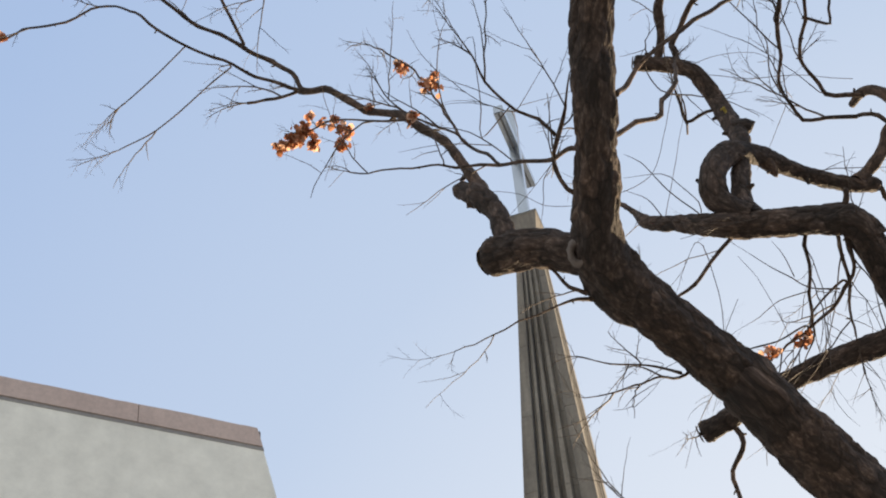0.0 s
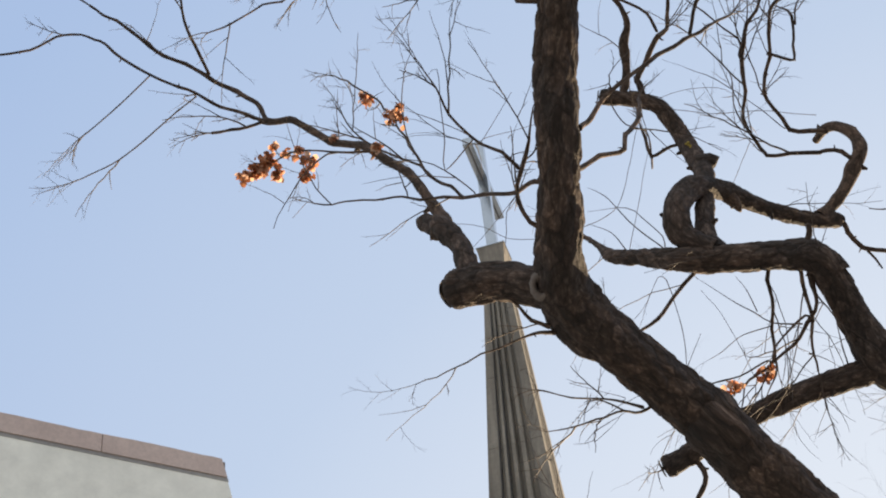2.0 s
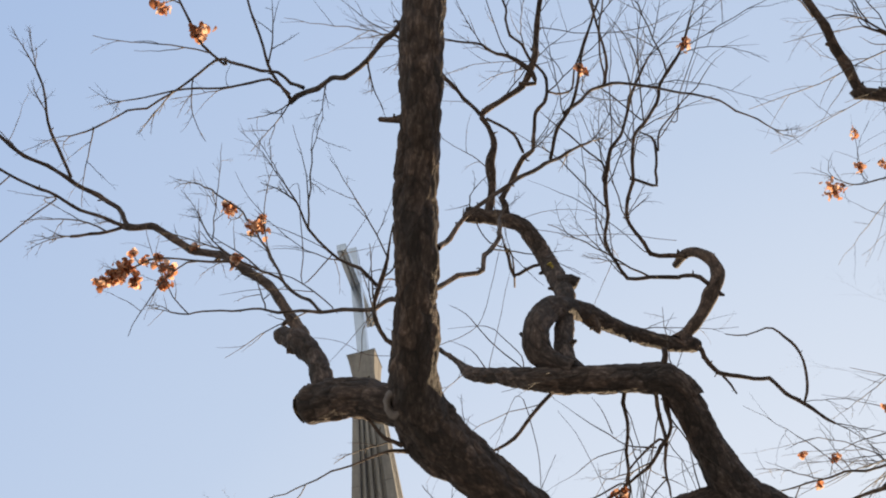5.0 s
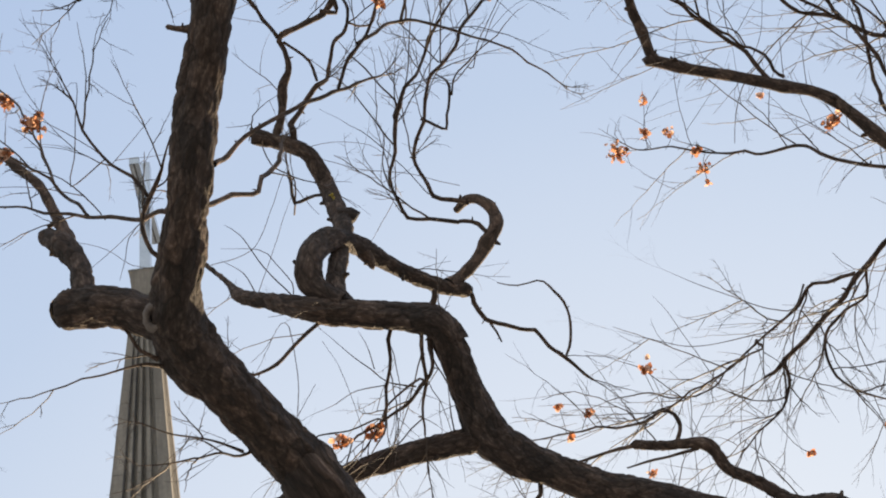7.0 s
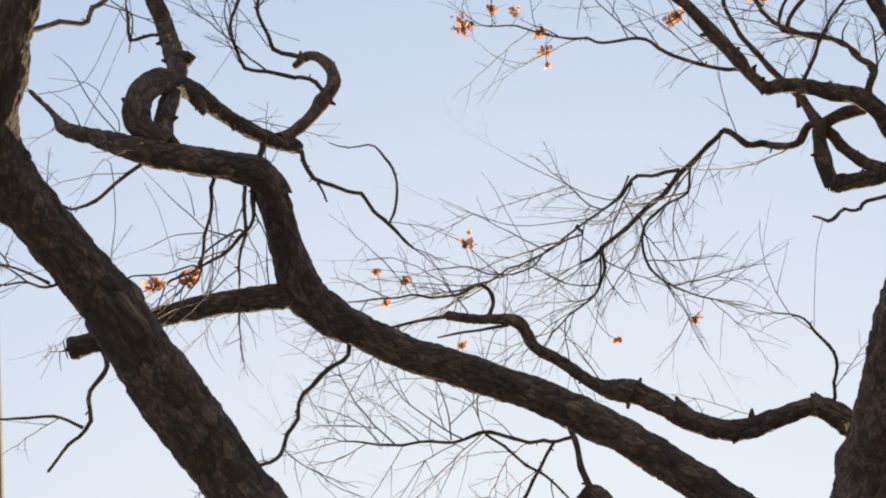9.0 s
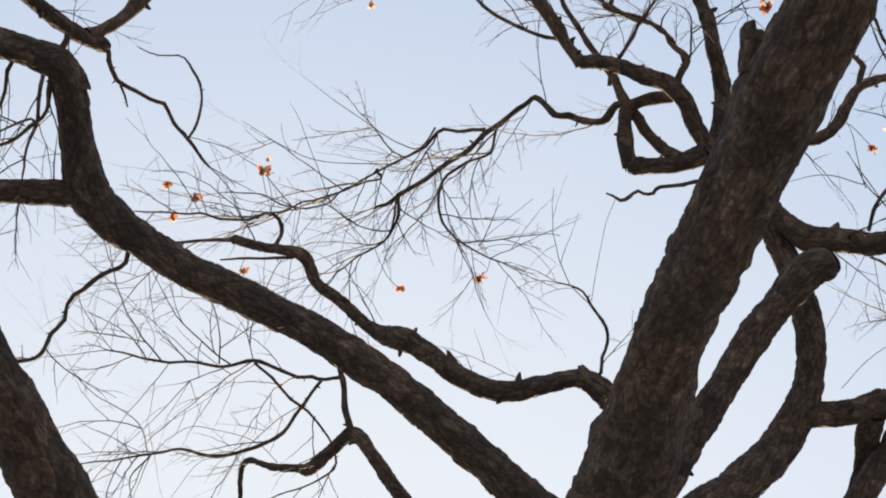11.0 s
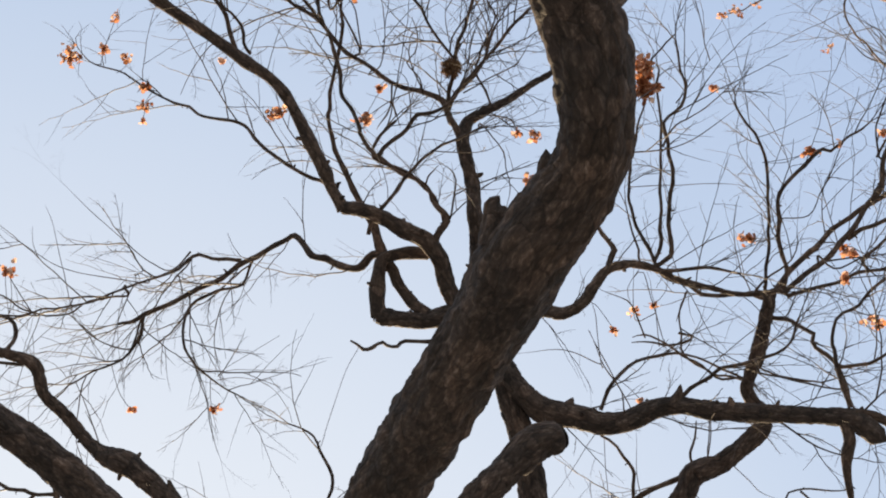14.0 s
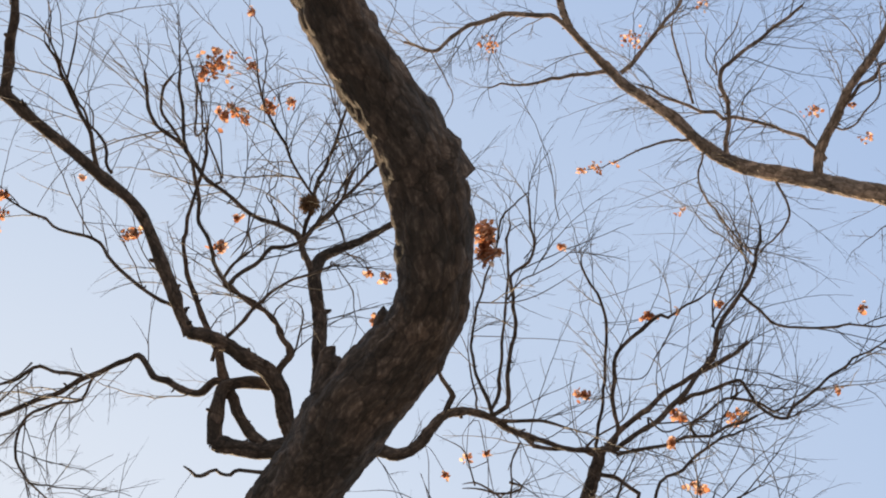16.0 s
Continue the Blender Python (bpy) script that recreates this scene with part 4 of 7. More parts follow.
limb(tree_two, "limb", [(2.743, 2.488, 4.345, 0.0463), (2.759, 2.458, 4.326, 0.0421), (2.846, 2.409, 4.305, 0.0357), (2.906, 2.366, 4.303, 0.0358), (2.961, 2.329, 4.298, 0.0326), (2.994, 2.281, 4.324, 0.0327), (3.007, 2.236, 4.367, 0.0295), (3.021, 2.203, 4.397, 0.0263), (3.060, 2.160, 4.409, 0.0230), (3.116, 2.123, 4.398, 0.0198), (3.180, 2.093, 4.371, 0.0182), (3.252, 2.049, 4.344, 0.0166), (3.330, 1.988, 4.322, 0.0149), (3.406, 1.902, 4.315, 0.0150)], twigs=9)
limb(tree_two, "branch", [(3.025, 2.199, 4.397, 0.0230), (3.006, 2.176, 4.435, 0.0197), (2.980, 2.167, 4.468, 0.0148), (2.950, 2.154, 4.507, 0.0115)])
limb(tree_two, "branch", [(3.119, 2.120, 4.398, 0.0165), (3.136, 2.073, 4.418, 0.0148), (3.104, 2.016, 4.494, 0.0148), (3.040, 1.928, 4.618, 0.0132), (2.989, 1.888, 4.692, 0.0115), (2.978, 1.796, 4.759, 0.0099), (2.899, 1.730, 4.866, 0.0066)], twigs=9)
limb(tree_two, "branch", [(3.076, 2.152, 4.405, 0.0132), (3.136, 2.097, 4.386, 0.0132), (3.220, 1.999, 4.372, 0.0115), (3.281, 1.946, 4.345, 0.0082)], twigs=4)
limb(tree_two, "branch", [(3.139, 2.111, 4.389, 0.0132), (3.067, 2.095, 4.476, 0.0115), (2.992, 2.054, 4.579, 0.0099), (2.947, 1.974, 4.676, 0.0082), (2.908, 1.865, 4.781, 0.0066)], twigs=6)
limb(tree_two, "branch", [(3.495, 1.960, 4.382, 0.0205), (3.485, 1.925, 4.420, 0.0154), (3.416, 1.864, 4.540, 0.0154), (3.384, 1.819, 4.605, 0.0137), (3.396, 1.713, 4.658, 0.0119), (3.419, 1.643, 4.675, 0.0085), (3.454, 1.517, 4.707, 0.0051)], twigs=9)
limb(tree_two, "branch", [(3.500, 1.953, 4.381, 0.0205), (3.530, 1.894, 4.427, 0.0189), (3.579, 1.795, 4.474, 0.0189), (3.599, 1.690, 4.554, 0.0173), (3.606, 1.606, 4.631, 0.0156), (3.596, 1.564, 4.701, 0.0140), (3.593, 1.448, 4.798, 0.0140), (3.585, 1.386, 4.869, 0.0123), (3.562, 1.343, 4.945, 0.0088)], twigs=12)
limb(tree_two, "branch", [(3.589, 1.756, 4.500, 0.0138), (3.628, 1.655, 4.518, 0.0138), (3.659, 1.571, 4.531, 0.0121), (3.705, 1.574, 4.473, 0.0121), (3.767, 1.525, 4.426, 0.0121), (3.786, 1.409, 4.467, 0.0103), (3.799, 1.288, 4.512, 0.0086), (3.824, 1.183, 4.530, 0.0052)], twigs=11)
limb(tree_two, "branch", [(3.509, 1.950, 4.373, 0.0154), (3.557, 1.859, 4.381, 0.0137), (3.620, 1.737, 4.390, 0.0119), (3.676, 1.635, 4.385, 0.0102), (3.695, 1.562, 4.407, 0.0085)], twigs=9)
limb(tree_two, "branch", [(3.595, 1.476, 4.771, 0.0105), (3.672, 1.439, 4.705, 0.0105), (3.724, 1.400, 4.667, 0.0088), (3.790, 1.288, 4.643, 0.0088), (3.859, 1.164, 4.616, 0.0053)], twigs=4)
limb(tree_two, "branch", [(3.227, 2.184, 4.031, 0.0142), (3.267, 2.086, 4.069, 0.0127), (3.306, 2.014, 4.083, 0.0127), (3.362, 1.918, 4.091, 0.0095), (3.357, 1.838, 4.157, 0.0079)], twigs=7)
limb(tree_two, "branch", [(3.102, 2.366, 4.041, 0.0127), (3.101, 2.312, 4.096, 0.0127), (3.122, 2.238, 4.140, 0.0111), (3.177, 2.158, 4.147, 0.0095), (3.231, 2.104, 4.130, 0.0079), (3.331, 2.040, 4.061, 0.0079)], twigs=6)
limb(tree_two, "branch", [(3.508, 1.841, 3.925, 0.0142), (3.456, 1.815, 4.017, 0.0142), (3.421, 1.790, 4.082, 0.0126), (3.412, 1.730, 4.137, 0.0110), (3.437, 1.622, 4.180, 0.0095), (3.471, 1.513, 4.205, 0.0079)], twigs=9)
limb(tree_two, "branch", [(3.450, 1.819, 4.021, 0.0110), (3.497, 1.753, 4.009, 0.0110), (3.521, 1.669, 4.037, 0.0095), (3.550, 1.570, 4.067, 0.0063)], twigs=4)
limb(tree_two, "branch", [(3.501, 2.030, 4.345, 0.0185), (3.521, 2.011, 4.334, 0.0168), (3.567, 1.969, 4.309, 0.0152), (3.619, 1.963, 4.248, 0.0152), (3.679, 1.944, 4.183, 0.0135), (3.729, 1.965, 4.097, 0.0118)], twigs=6)
limb(tree_two, "branch", [(3.482, 1.984, 4.382, 0.0202), (3.530, 1.925, 4.453, 0.0204), (3.579, 1.836, 4.539, 0.0189), (3.636, 1.731, 4.620, 0.0156), (3.708, 1.646, 4.667, 0.0140), (3.761, 1.566, 4.731, 0.0124)], twigs=7)
limb(tree_two, "branch", [(3.480, 1.998, 4.379, 0.0151), (3.410, 2.074, 4.403, 0.0151), (3.350, 2.127, 4.429, 0.0151), (3.256, 2.188, 4.484, 0.0135)], twigs=6)
limb(tree_two, "branch", [(3.478, 1.979, 4.388, 0.0147), (3.463, 1.990, 4.398, 0.0134), (3.417, 1.904, 4.511, 0.0118), (3.345, 1.825, 4.638, 0.0101), (3.281, 1.783, 4.728, 0.0084), (3.189, 1.770, 4.823, 0.0067)], twigs=8)
limb(tree_two, "branch", [(2.280, 2.393, 4.951, 0.0088), (2.295, 2.391, 4.970, 0.0083), (2.280, 2.386, 5.015, 0.0078), (2.239, 2.383, 5.081, 0.0073), (2.197, 2.374, 5.152, 0.0068), (2.140, 2.347, 5.249, 0.0062), (2.070, 2.332, 5.348, 0.0026)], twigs=2)
limb(tree_two, "branch", [(2.295, 2.383, 4.976, 0.0056), (2.246, 2.340, 5.027, 0.0050), (2.213, 2.314, 5.053, 0.0045), (2.154, 2.320, 5.075, 0.0018)], twigs=1)
limb(tree_two, "branch", [(2.336, 2.384, 4.923, 0.0056), (2.323, 2.390, 4.895, 0.0049), (2.325, 2.343, 4.895, 0.0042), (2.291, 2.278, 4.938, 0.0036), (2.244, 2.227, 4.981, 0.0029), (2.207, 2.197, 5.001, 0.0010)], twigs=1)
limb(tree_two, "branch", [(2.298, 2.288, 4.930, 0.0034), (2.294, 2.283, 4.932, 0.0031), (2.327, 2.223, 5.003, 0.0023), (2.365, 2.165, 5.068, 0.0007)])
limb(tree_two, "branch", [(2.207, 2.197, 5.001, 0.0030), (2.149, 2.179, 5.025, 0.0026), (2.141, 2.134, 5.029, 0.0022), (2.142, 2.051, 5.054, 0.0018), (2.142, 1.970, 5.078, 0.0006)])
limb(tree_two, "branch", [(2.678, 2.254, 4.871, 0.0090), (2.646, 2.242, 4.906, 0.0086), (2.602, 2.230, 4.950, 0.0081), (2.590, 2.203, 4.981, 0.0076), (2.586, 2.174, 5.004, 0.0072), (2.583, 2.146, 5.028, 0.0067), (2.575, 2.099, 5.070, 0.0063), (2.535, 2.091, 5.108, 0.0058), (2.501, 2.085, 5.140, 0.0054), (2.459, 2.080, 5.178, 0.0049), (2.390, 2.053, 5.254, 0.0045), (2.331, 2.049, 5.306, 0.0018)], twigs=2)
limb(tree_two, "branch", [(2.528, 2.238, 4.930, 0.0056), (2.560, 2.246, 4.969, 0.0048), (2.610, 2.197, 5.038, 0.0018)], twigs=1)
limb(tree_two, "branch", [(2.496, 2.227, 4.959, 0.0073), (2.479, 2.196, 4.982, 0.0064), (2.474, 2.153, 5.005, 0.0056), (2.479, 2.085, 5.038, 0.0048), (2.476, 2.033, 5.065, 0.0018)], twigs=2)
limb(tree_two, "branch", [(2.477, 2.205, 4.976, 0.0040), (2.478, 2.215, 5.081, 0.0032), (2.487, 2.207, 5.192, 0.0011)], twigs=1)
limb(tree_two, "branch", [(2.487, 2.178, 4.756, 0.0054), (2.542, 2.140, 4.809, 0.0049), (2.606, 2.086, 4.868, 0.0044), (2.638, 2.030, 4.953, 0.0018)], twigs=1)
limb(tree_two, "branch", [(2.479, 2.333, 4.864, 0.0056), (2.441, 2.302, 4.885, 0.0051), (2.385, 2.289, 4.907, 0.0046), (2.381, 2.248, 4.907, 0.0040), (2.355, 2.206, 4.927, 0.0035), (2.311, 2.182, 4.947, 0.0014)], twigs=1)
limb(tree_two, "branch", [(2.602, 2.413, 4.485, 0.0095), (2.591, 2.417, 4.491, 0.0086), (2.601, 2.387, 4.494, 0.0076), (2.582, 2.354, 4.525, 0.0067), (2.563, 2.314, 4.561, 0.0057), (2.536, 2.303, 4.581, 0.0047), (2.512, 2.305, 4.589, 0.0017)], twigs=1)
limb(tree_two, "branch", [(2.518, 2.394, 4.566, 0.0070), (2.505, 2.367, 4.583, 0.0059), (2.504, 2.342, 4.588, 0.0049), (2.503, 2.318, 4.592, 0.0017)])
limb(tree_two, "branch", [(2.554, 2.196, 4.672, 0.0059), (2.549, 2.189, 4.682, 0.0054), (2.596, 2.194, 4.660, 0.0049), (2.645, 2.199, 4.639, 0.0045), (2.679, 2.225, 4.613, 0.0040), (2.718, 2.255, 4.580, 0.0035), (2.743, 2.307, 4.543, 0.0014)])
limb(tree_two, "branch", [(2.614, 2.308, 4.829, 0.0056), (2.648, 2.249, 4.820, 0.0052), (2.683, 2.204, 4.799, 0.0048), (2.693, 2.193, 4.775, 0.0043), (2.701, 2.191, 4.744, 0.0018)])
limb(tree_two, "branch", [(2.396, 2.372, 4.892, 0.0079), (2.401, 2.380, 4.882, 0.0072), (2.431, 2.426, 4.866, 0.0062), (2.446, 2.480, 4.857, 0.0051), (2.459, 2.520, 4.859, 0.0018)])
limb(tree_two, "branch", [(2.427, 2.418, 4.868, 0.0080), (2.433, 2.416, 4.872, 0.0073), (2.450, 2.423, 4.841, 0.0056), (2.472, 2.431, 4.805, 0.0018)])
limb(tree_two, "branch", [(2.908, 1.865, 4.781, 0.0078), (2.873, 1.820, 4.819, 0.0071), (2.892, 1.775, 4.859, 0.0061), (2.908, 1.734, 4.898, 0.0050), (2.924, 1.747, 4.896, 0.0018)])
limb(tree_two, "branch", [(3.119, 2.107, 4.413, 0.0136), (3.123, 2.090, 4.435, 0.0129), (3.118, 2.066, 4.470, 0.0122), (3.100, 2.047, 4.512, 0.0115), (3.085, 2.021, 4.557, 0.0108), (3.058, 1.969, 4.631, 0.0101), (3.029, 1.934, 4.694, 0.0094), (2.990, 1.892, 4.771, 0.0087), (2.960, 1.851, 4.840, 0.0080), (2.934, 1.831, 4.889, 0.0033)], twigs=2)
limb(tree_two, "branch", [(3.034, 1.939, 4.687, 0.0072), (3.019, 1.900, 4.691, 0.0062), (3.014, 1.844, 4.700, 0.0052), (3.029, 1.768, 4.707, 0.0042), (3.035, 1.701, 4.714, 0.0032), (3.033, 1.616, 4.742, 0.0010)], twigs=2)
limb(tree_two, "branch", [(2.978, 1.826, 4.739, 0.0039), (2.964, 1.782, 4.741, 0.0033), (2.955, 1.709, 4.760, 0.0028), (2.952, 1.633, 4.777, 0.0010)], twigs=2)
limb(tree_two, "branch", [(2.951, 1.995, 4.658, 0.0055), (3.006, 1.909, 4.639, 0.0047), (3.030, 1.843, 4.632, 0.0039), (3.043, 1.769, 4.639, 0.0030), (3.061, 1.672, 4.659, 0.0010)], twigs=1)
limb(tree_two, "branch", [(3.597, 1.573, 4.691, 0.0074), (3.586, 1.584, 4.699, 0.0070), (3.547, 1.545, 4.768, 0.0066), (3.538, 1.486, 4.827, 0.0062), (3.542, 1.423, 4.879, 0.0026)], twigs=1)
limb(tree_two, "branch", [(3.582, 1.587, 4.699, 0.0091), (3.602, 1.548, 4.762, 0.0083), (3.634, 1.495, 4.826, 0.0075), (3.640, 1.457, 4.899, 0.0067), (3.649, 1.436, 4.957, 0.0026)], twigs=1)
limb(tree_two, "branch", [(3.636, 1.453, 4.906, 0.0058), (3.629, 1.440, 4.935, 0.0047), (3.594, 1.383, 5.023, 0.0036), (3.553, 1.329, 5.112, 0.0011)], twigs=1)
limb(tree_two, "branch", [(3.622, 1.448, 4.936, 0.0065), (3.628, 1.447, 4.932, 0.0059), (3.585, 1.479, 4.991, 0.0050), (3.534, 1.514, 5.054, 0.0042), (3.488, 1.525, 5.132, 0.0015)], twigs=1)
limb(tree_two, "branch", [(3.628, 1.447, 4.932, 0.0065), (3.622, 1.448, 4.936, 0.0059), (3.617, 1.447, 5.015, 0.0050), (3.586, 1.449, 5.113, 0.0042), (3.528, 1.499, 5.198, 0.0015)], twigs=1)
limb(tree_two, "branch", [(3.097, 2.134, 4.397, 0.0087), (3.100, 2.138, 4.463, 0.0077), (3.089, 2.140, 4.542, 0.0067), (3.053, 2.114, 4.662, 0.0026)], twigs=1)
limb(tree_two, "branch", [(2.988, 2.051, 4.586, 0.0031), (3.160, 1.879, 4.570, 0.0023), (3.253, 1.801, 4.549, 0.0007)])
limb(tree_two, "branch", [(3.271, 1.780, 4.740, 0.0032), (3.268, 1.742, 4.721, 0.0026), (3.288, 1.662, 4.716, 0.0020), (3.324, 1.538, 4.730, 0.0007)])
limb(tree_two, "branch", [(3.709, 1.641, 4.525, 0.0049), (3.733, 1.565, 4.556, 0.0044), (3.712, 1.528, 4.593, 0.0040), (3.685, 1.478, 4.647, 0.0036), (3.648, 1.445, 4.695, 0.0014)])
limb(tree_two, "branch", [(3.709, 1.641, 4.525, 0.0057), (3.684, 1.596, 4.570, 0.0049), (3.649, 1.516, 4.651, 0.0040), (3.624, 1.460, 4.704, 0.0014)])
limb(tree_two, "branch", [(3.408, 1.856, 4.554, 0.0044), (3.444, 1.775, 4.529, 0.0040), (3.446, 1.715, 4.590, 0.0034), (3.466, 1.646, 4.644, 0.0027), (3.503, 1.567, 4.691, 0.0021), (3.478, 1.566, 4.730, 0.0007)], twigs=1)
limb(tree_two, "branch", [(3.323, 2.158, 4.436, 0.0057), (3.355, 2.223, 4.394, 0.0062), (3.387, 2.262, 4.372, 0.0067), (3.441, 2.296, 4.335, 0.0072), (3.526, 2.284, 4.309, 0.0078), (3.569, 2.282, 4.309, 0.0083), (3.646, 2.245, 4.307, 0.0088), (3.678, 2.245, 4.315, 0.0042)], twigs=1)
limb(tree_two, "branch", [(3.515, 1.675, 4.039, 0.0052), (3.486, 1.640, 4.076, 0.0044), (3.488, 1.596, 4.094, 0.0016)])
limb(tree_two, "branch", [(3.620, 1.737, 4.390, 0.0117), (3.625, 1.746, 4.435, 0.0106), (3.660, 1.715, 4.477, 0.0100), (3.701, 1.675, 4.522, 0.0094), (3.740, 1.657, 4.551, 0.0088), (3.752, 1.648, 4.595, 0.0082), (3.760, 1.649, 4.636, 0.0034)], twigs=1)
limb(tree_two, "branch", [(3.540, 1.604, 4.057, 0.0074), (3.543, 1.595, 4.059, 0.0067), (3.559, 1.587, 4.001, 0.0070), (3.577, 1.578, 3.943, 0.0074), (3.590, 1.548, 3.904, 0.0077), (3.566, 1.493, 3.915, 0.0036)], twigs=1)
limb(tree_two, "branch", [(3.709, 1.641, 4.525, 0.0107), (3.760, 1.593, 4.510, 0.0102), (3.807, 1.567, 4.482, 0.0096), (3.825, 1.497, 4.509, 0.0041)], twigs=1)
limb(tree_two, "branch", [(3.555, 1.847, 4.448, 0.0079), (3.494, 1.813, 4.427, 0.0072), (3.519, 1.784, 4.375, 0.0064), (3.532, 1.704, 4.369, 0.0055), (3.542, 1.663, 4.338, 0.0047), (3.528, 1.653, 4.302, 0.0017)])
limb(tree_two, "branch", [(3.326, 1.983, 4.084, 0.0075), (3.300, 1.958, 4.023, 0.0068), (3.332, 1.914, 3.989, 0.0063), (3.379, 1.849, 3.956, 0.0059), (3.410, 1.805, 3.922, 0.0055), (3.396, 1.779, 3.912, 0.0023)])
limb(tree_two, "branch", [(3.357, 1.953, 4.323, 0.0087), (3.357, 1.907, 4.342, 0.0075), (3.371, 1.847, 4.360, 0.0063), (3.367, 1.805, 4.379, 0.0051), (3.339, 1.762, 4.419, 0.0017)], twigs=1)
limb(tree_two, "branch", [(3.387, 2.262, 4.372, 0.0091), (3.395, 2.229, 4.342, 0.0086), (3.360, 2.240, 4.313, 0.0082), (3.274, 2.279, 4.306, 0.0077), (3.213, 2.306, 4.287, 0.0033)])
limb(tree_two, "branch", [(3.171, 2.306, 4.003, 0.0038), (3.137, 2.290, 4.034, 0.0038), (3.077, 2.276, 4.084, 0.0038), (3.016, 2.262, 4.135, 0.0038), (2.957, 2.248, 4.185, 0.0017)])
limb(tree_two, "branch", [(3.158, 2.162, 4.281, 0.0034), (3.147, 2.229, 4.288, 0.0031), (3.066, 2.160, 4.296, 0.0026), (2.987, 2.081, 4.309, 0.0010)])
limb(tree_two, "branch", [(3.013, 2.108, 4.304, 0.0033), (3.035, 2.087, 4.318, 0.0030), (3.120, 2.137, 4.246, 0.0028), (3.199, 2.180, 4.185, 0.0025), (3.226, 2.195, 4.189, 0.0010)])
limb(tree_two, "branch", [(3.149, 2.083, 4.384, 0.0043), (3.145, 2.077, 4.392, 0.0039), (3.173, 2.014, 4.414, 0.0033), (3.216, 1.926, 4.443, 0.0028), (3.292, 1.781, 4.488, 0.0010)])
limb(tree_one, "branch", [(0.297, 2.010, 3.718, 0.0040), (0.265, 2.029, 3.760, 0.0036), (0.232, 1.971, 3.702, 0.0016)])
limb(tree_one, "branch", [(0.150, 2.202, 3.864, 0.0042), (0.151, 2.198, 3.872, 0.0038), (0.115, 2.186, 3.906, 0.0033), (0.074, 2.176, 3.937, 0.0027), (0.032, 2.177, 3.958, 0.0021), (-0.026, 2.177, 3.979, 0.0007)], twigs=1)
limb(tree_one, "branch", [(0.164, 2.000, 3.796, 0.0020), (0.127, 1.999, 3.833, 0.0018), (0.075, 1.996, 3.873, 0.0017), (0.030, 1.999, 3.906, 0.0007)])
limb(tree_one, "branch", [(0.149, 1.994, 3.802, 0.0028), (0.092, 2.025, 3.757, 0.0025), (0.096, 1.987, 3.790, 0.0022), (0.094, 1.930, 3.843, 0.0020), (0.093, 1.886, 3.882, 0.0017), (0.074, 1.891, 3.872, 0.0007)])
limb(tree_one, "branch", [(0.222, 2.068, 3.726, 0.0020), (0.197, 2.081, 3.690, 0.0018), (0.193, 2.094, 3.654, 0.0016), (0.184, 2.111, 3.613, 0.0006)])
limb(tree_one, "branch", [(0.224, 2.067, 3.727, 0.0015), (0.176, 2.127, 3.709, 0.0012), (0.126, 2.182, 3.697, 0.0010)])
limb(tree_one, "branch", [(0.164, 2.000, 3.796, 0.0015), (0.171, 2.010, 3.820, 0.0013), (0.230, 2.018, 3.845, 0.0011), (0.275, 2.029, 3.867, 0.0010)])
limb(tree_one, "branch", [(0.165, 1.997, 3.799, 0.0015), (0.202, 1.981, 3.852, 0.0012), (0.231, 1.971, 3.899, 0.0010)])
limb(tree_one, "branch", [(0.285, 2.370, 3.894, 0.0016), (0.221, 2.378, 3.910, 0.0015), (0.172, 2.369, 3.942, 0.0014), (0.112, 2.373, 3.962, 0.0012), (0.094, 2.388, 3.969, 0.0011)])
limb(tree_one, "branch", [(0.115, 2.186, 3.906, 0.0027), (0.057, 2.163, 3.892, 0.0021), (0.004, 2.143, 3.874, 0.0015), (-0.068, 2.129, 3.851, 0.0004)])
limb(tree_two, "branch", [(2.305, 3.185, 4.310, 0.0040), (2.346, 3.188, 4.220, 0.0034), (2.373, 3.195, 4.132, 0.0028), (2.411, 3.197, 4.044, 0.0010)], twigs=1)
limb(tree_two, "branch", [(2.152, 3.248, 4.485, 0.0074), (2.160, 3.305, 4.414, 0.0064), (2.152, 3.321, 4.398, 0.0054), (2.086, 3.341, 4.406, 0.0044), (2.008, 3.350, 4.431, 0.0034), (1.972, 3.337, 4.460, 0.0011)], twigs=1)
limb(tree_two, "branch", [(1.972, 3.337, 4.460, 0.0032), (1.910, 3.309, 4.576, 0.0027), (1.857, 3.283, 4.683, 0.0021), (1.820, 3.284, 4.755, 0.0007)])
limb(tree_two, "branch", [(2.169, 3.034, 4.586, 0.0056), (2.132, 3.070, 4.517, 0.0048), (2.068, 3.064, 4.509, 0.0039), (1.969, 3.050, 4.527, 0.0031), (1.838, 3.031, 4.564, 0.0023), (1.724, 3.009, 4.598, 0.0007)], twigs=1)
limb(tree_two, "branch", [(2.096, 3.145, 4.517, 0.0044), (2.103, 3.147, 4.510, 0.0040), (1.992, 3.184, 4.498, 0.0034), (1.862, 3.221, 4.496, 0.0027), (1.770, 3.222, 4.515, 0.0021), (1.645, 3.223, 4.549, 0.0007)], twigs=1)
limb(tree_two, "branch", [(2.365, 3.166, 4.287, 0.0023), (2.419, 3.159, 4.315, 0.0022), (2.506, 3.148, 4.332, 0.0020), (2.577, 3.161, 4.329, 0.0018), (2.640, 3.192, 4.311, 0.0017), (2.685, 3.227, 4.297, 0.0015)])
limb(tree_two, "branch", [(2.363, 3.159, 4.296, 0.0023), (2.380, 3.095, 4.290, 0.0019), (2.519, 2.981, 4.279, 0.0015)])
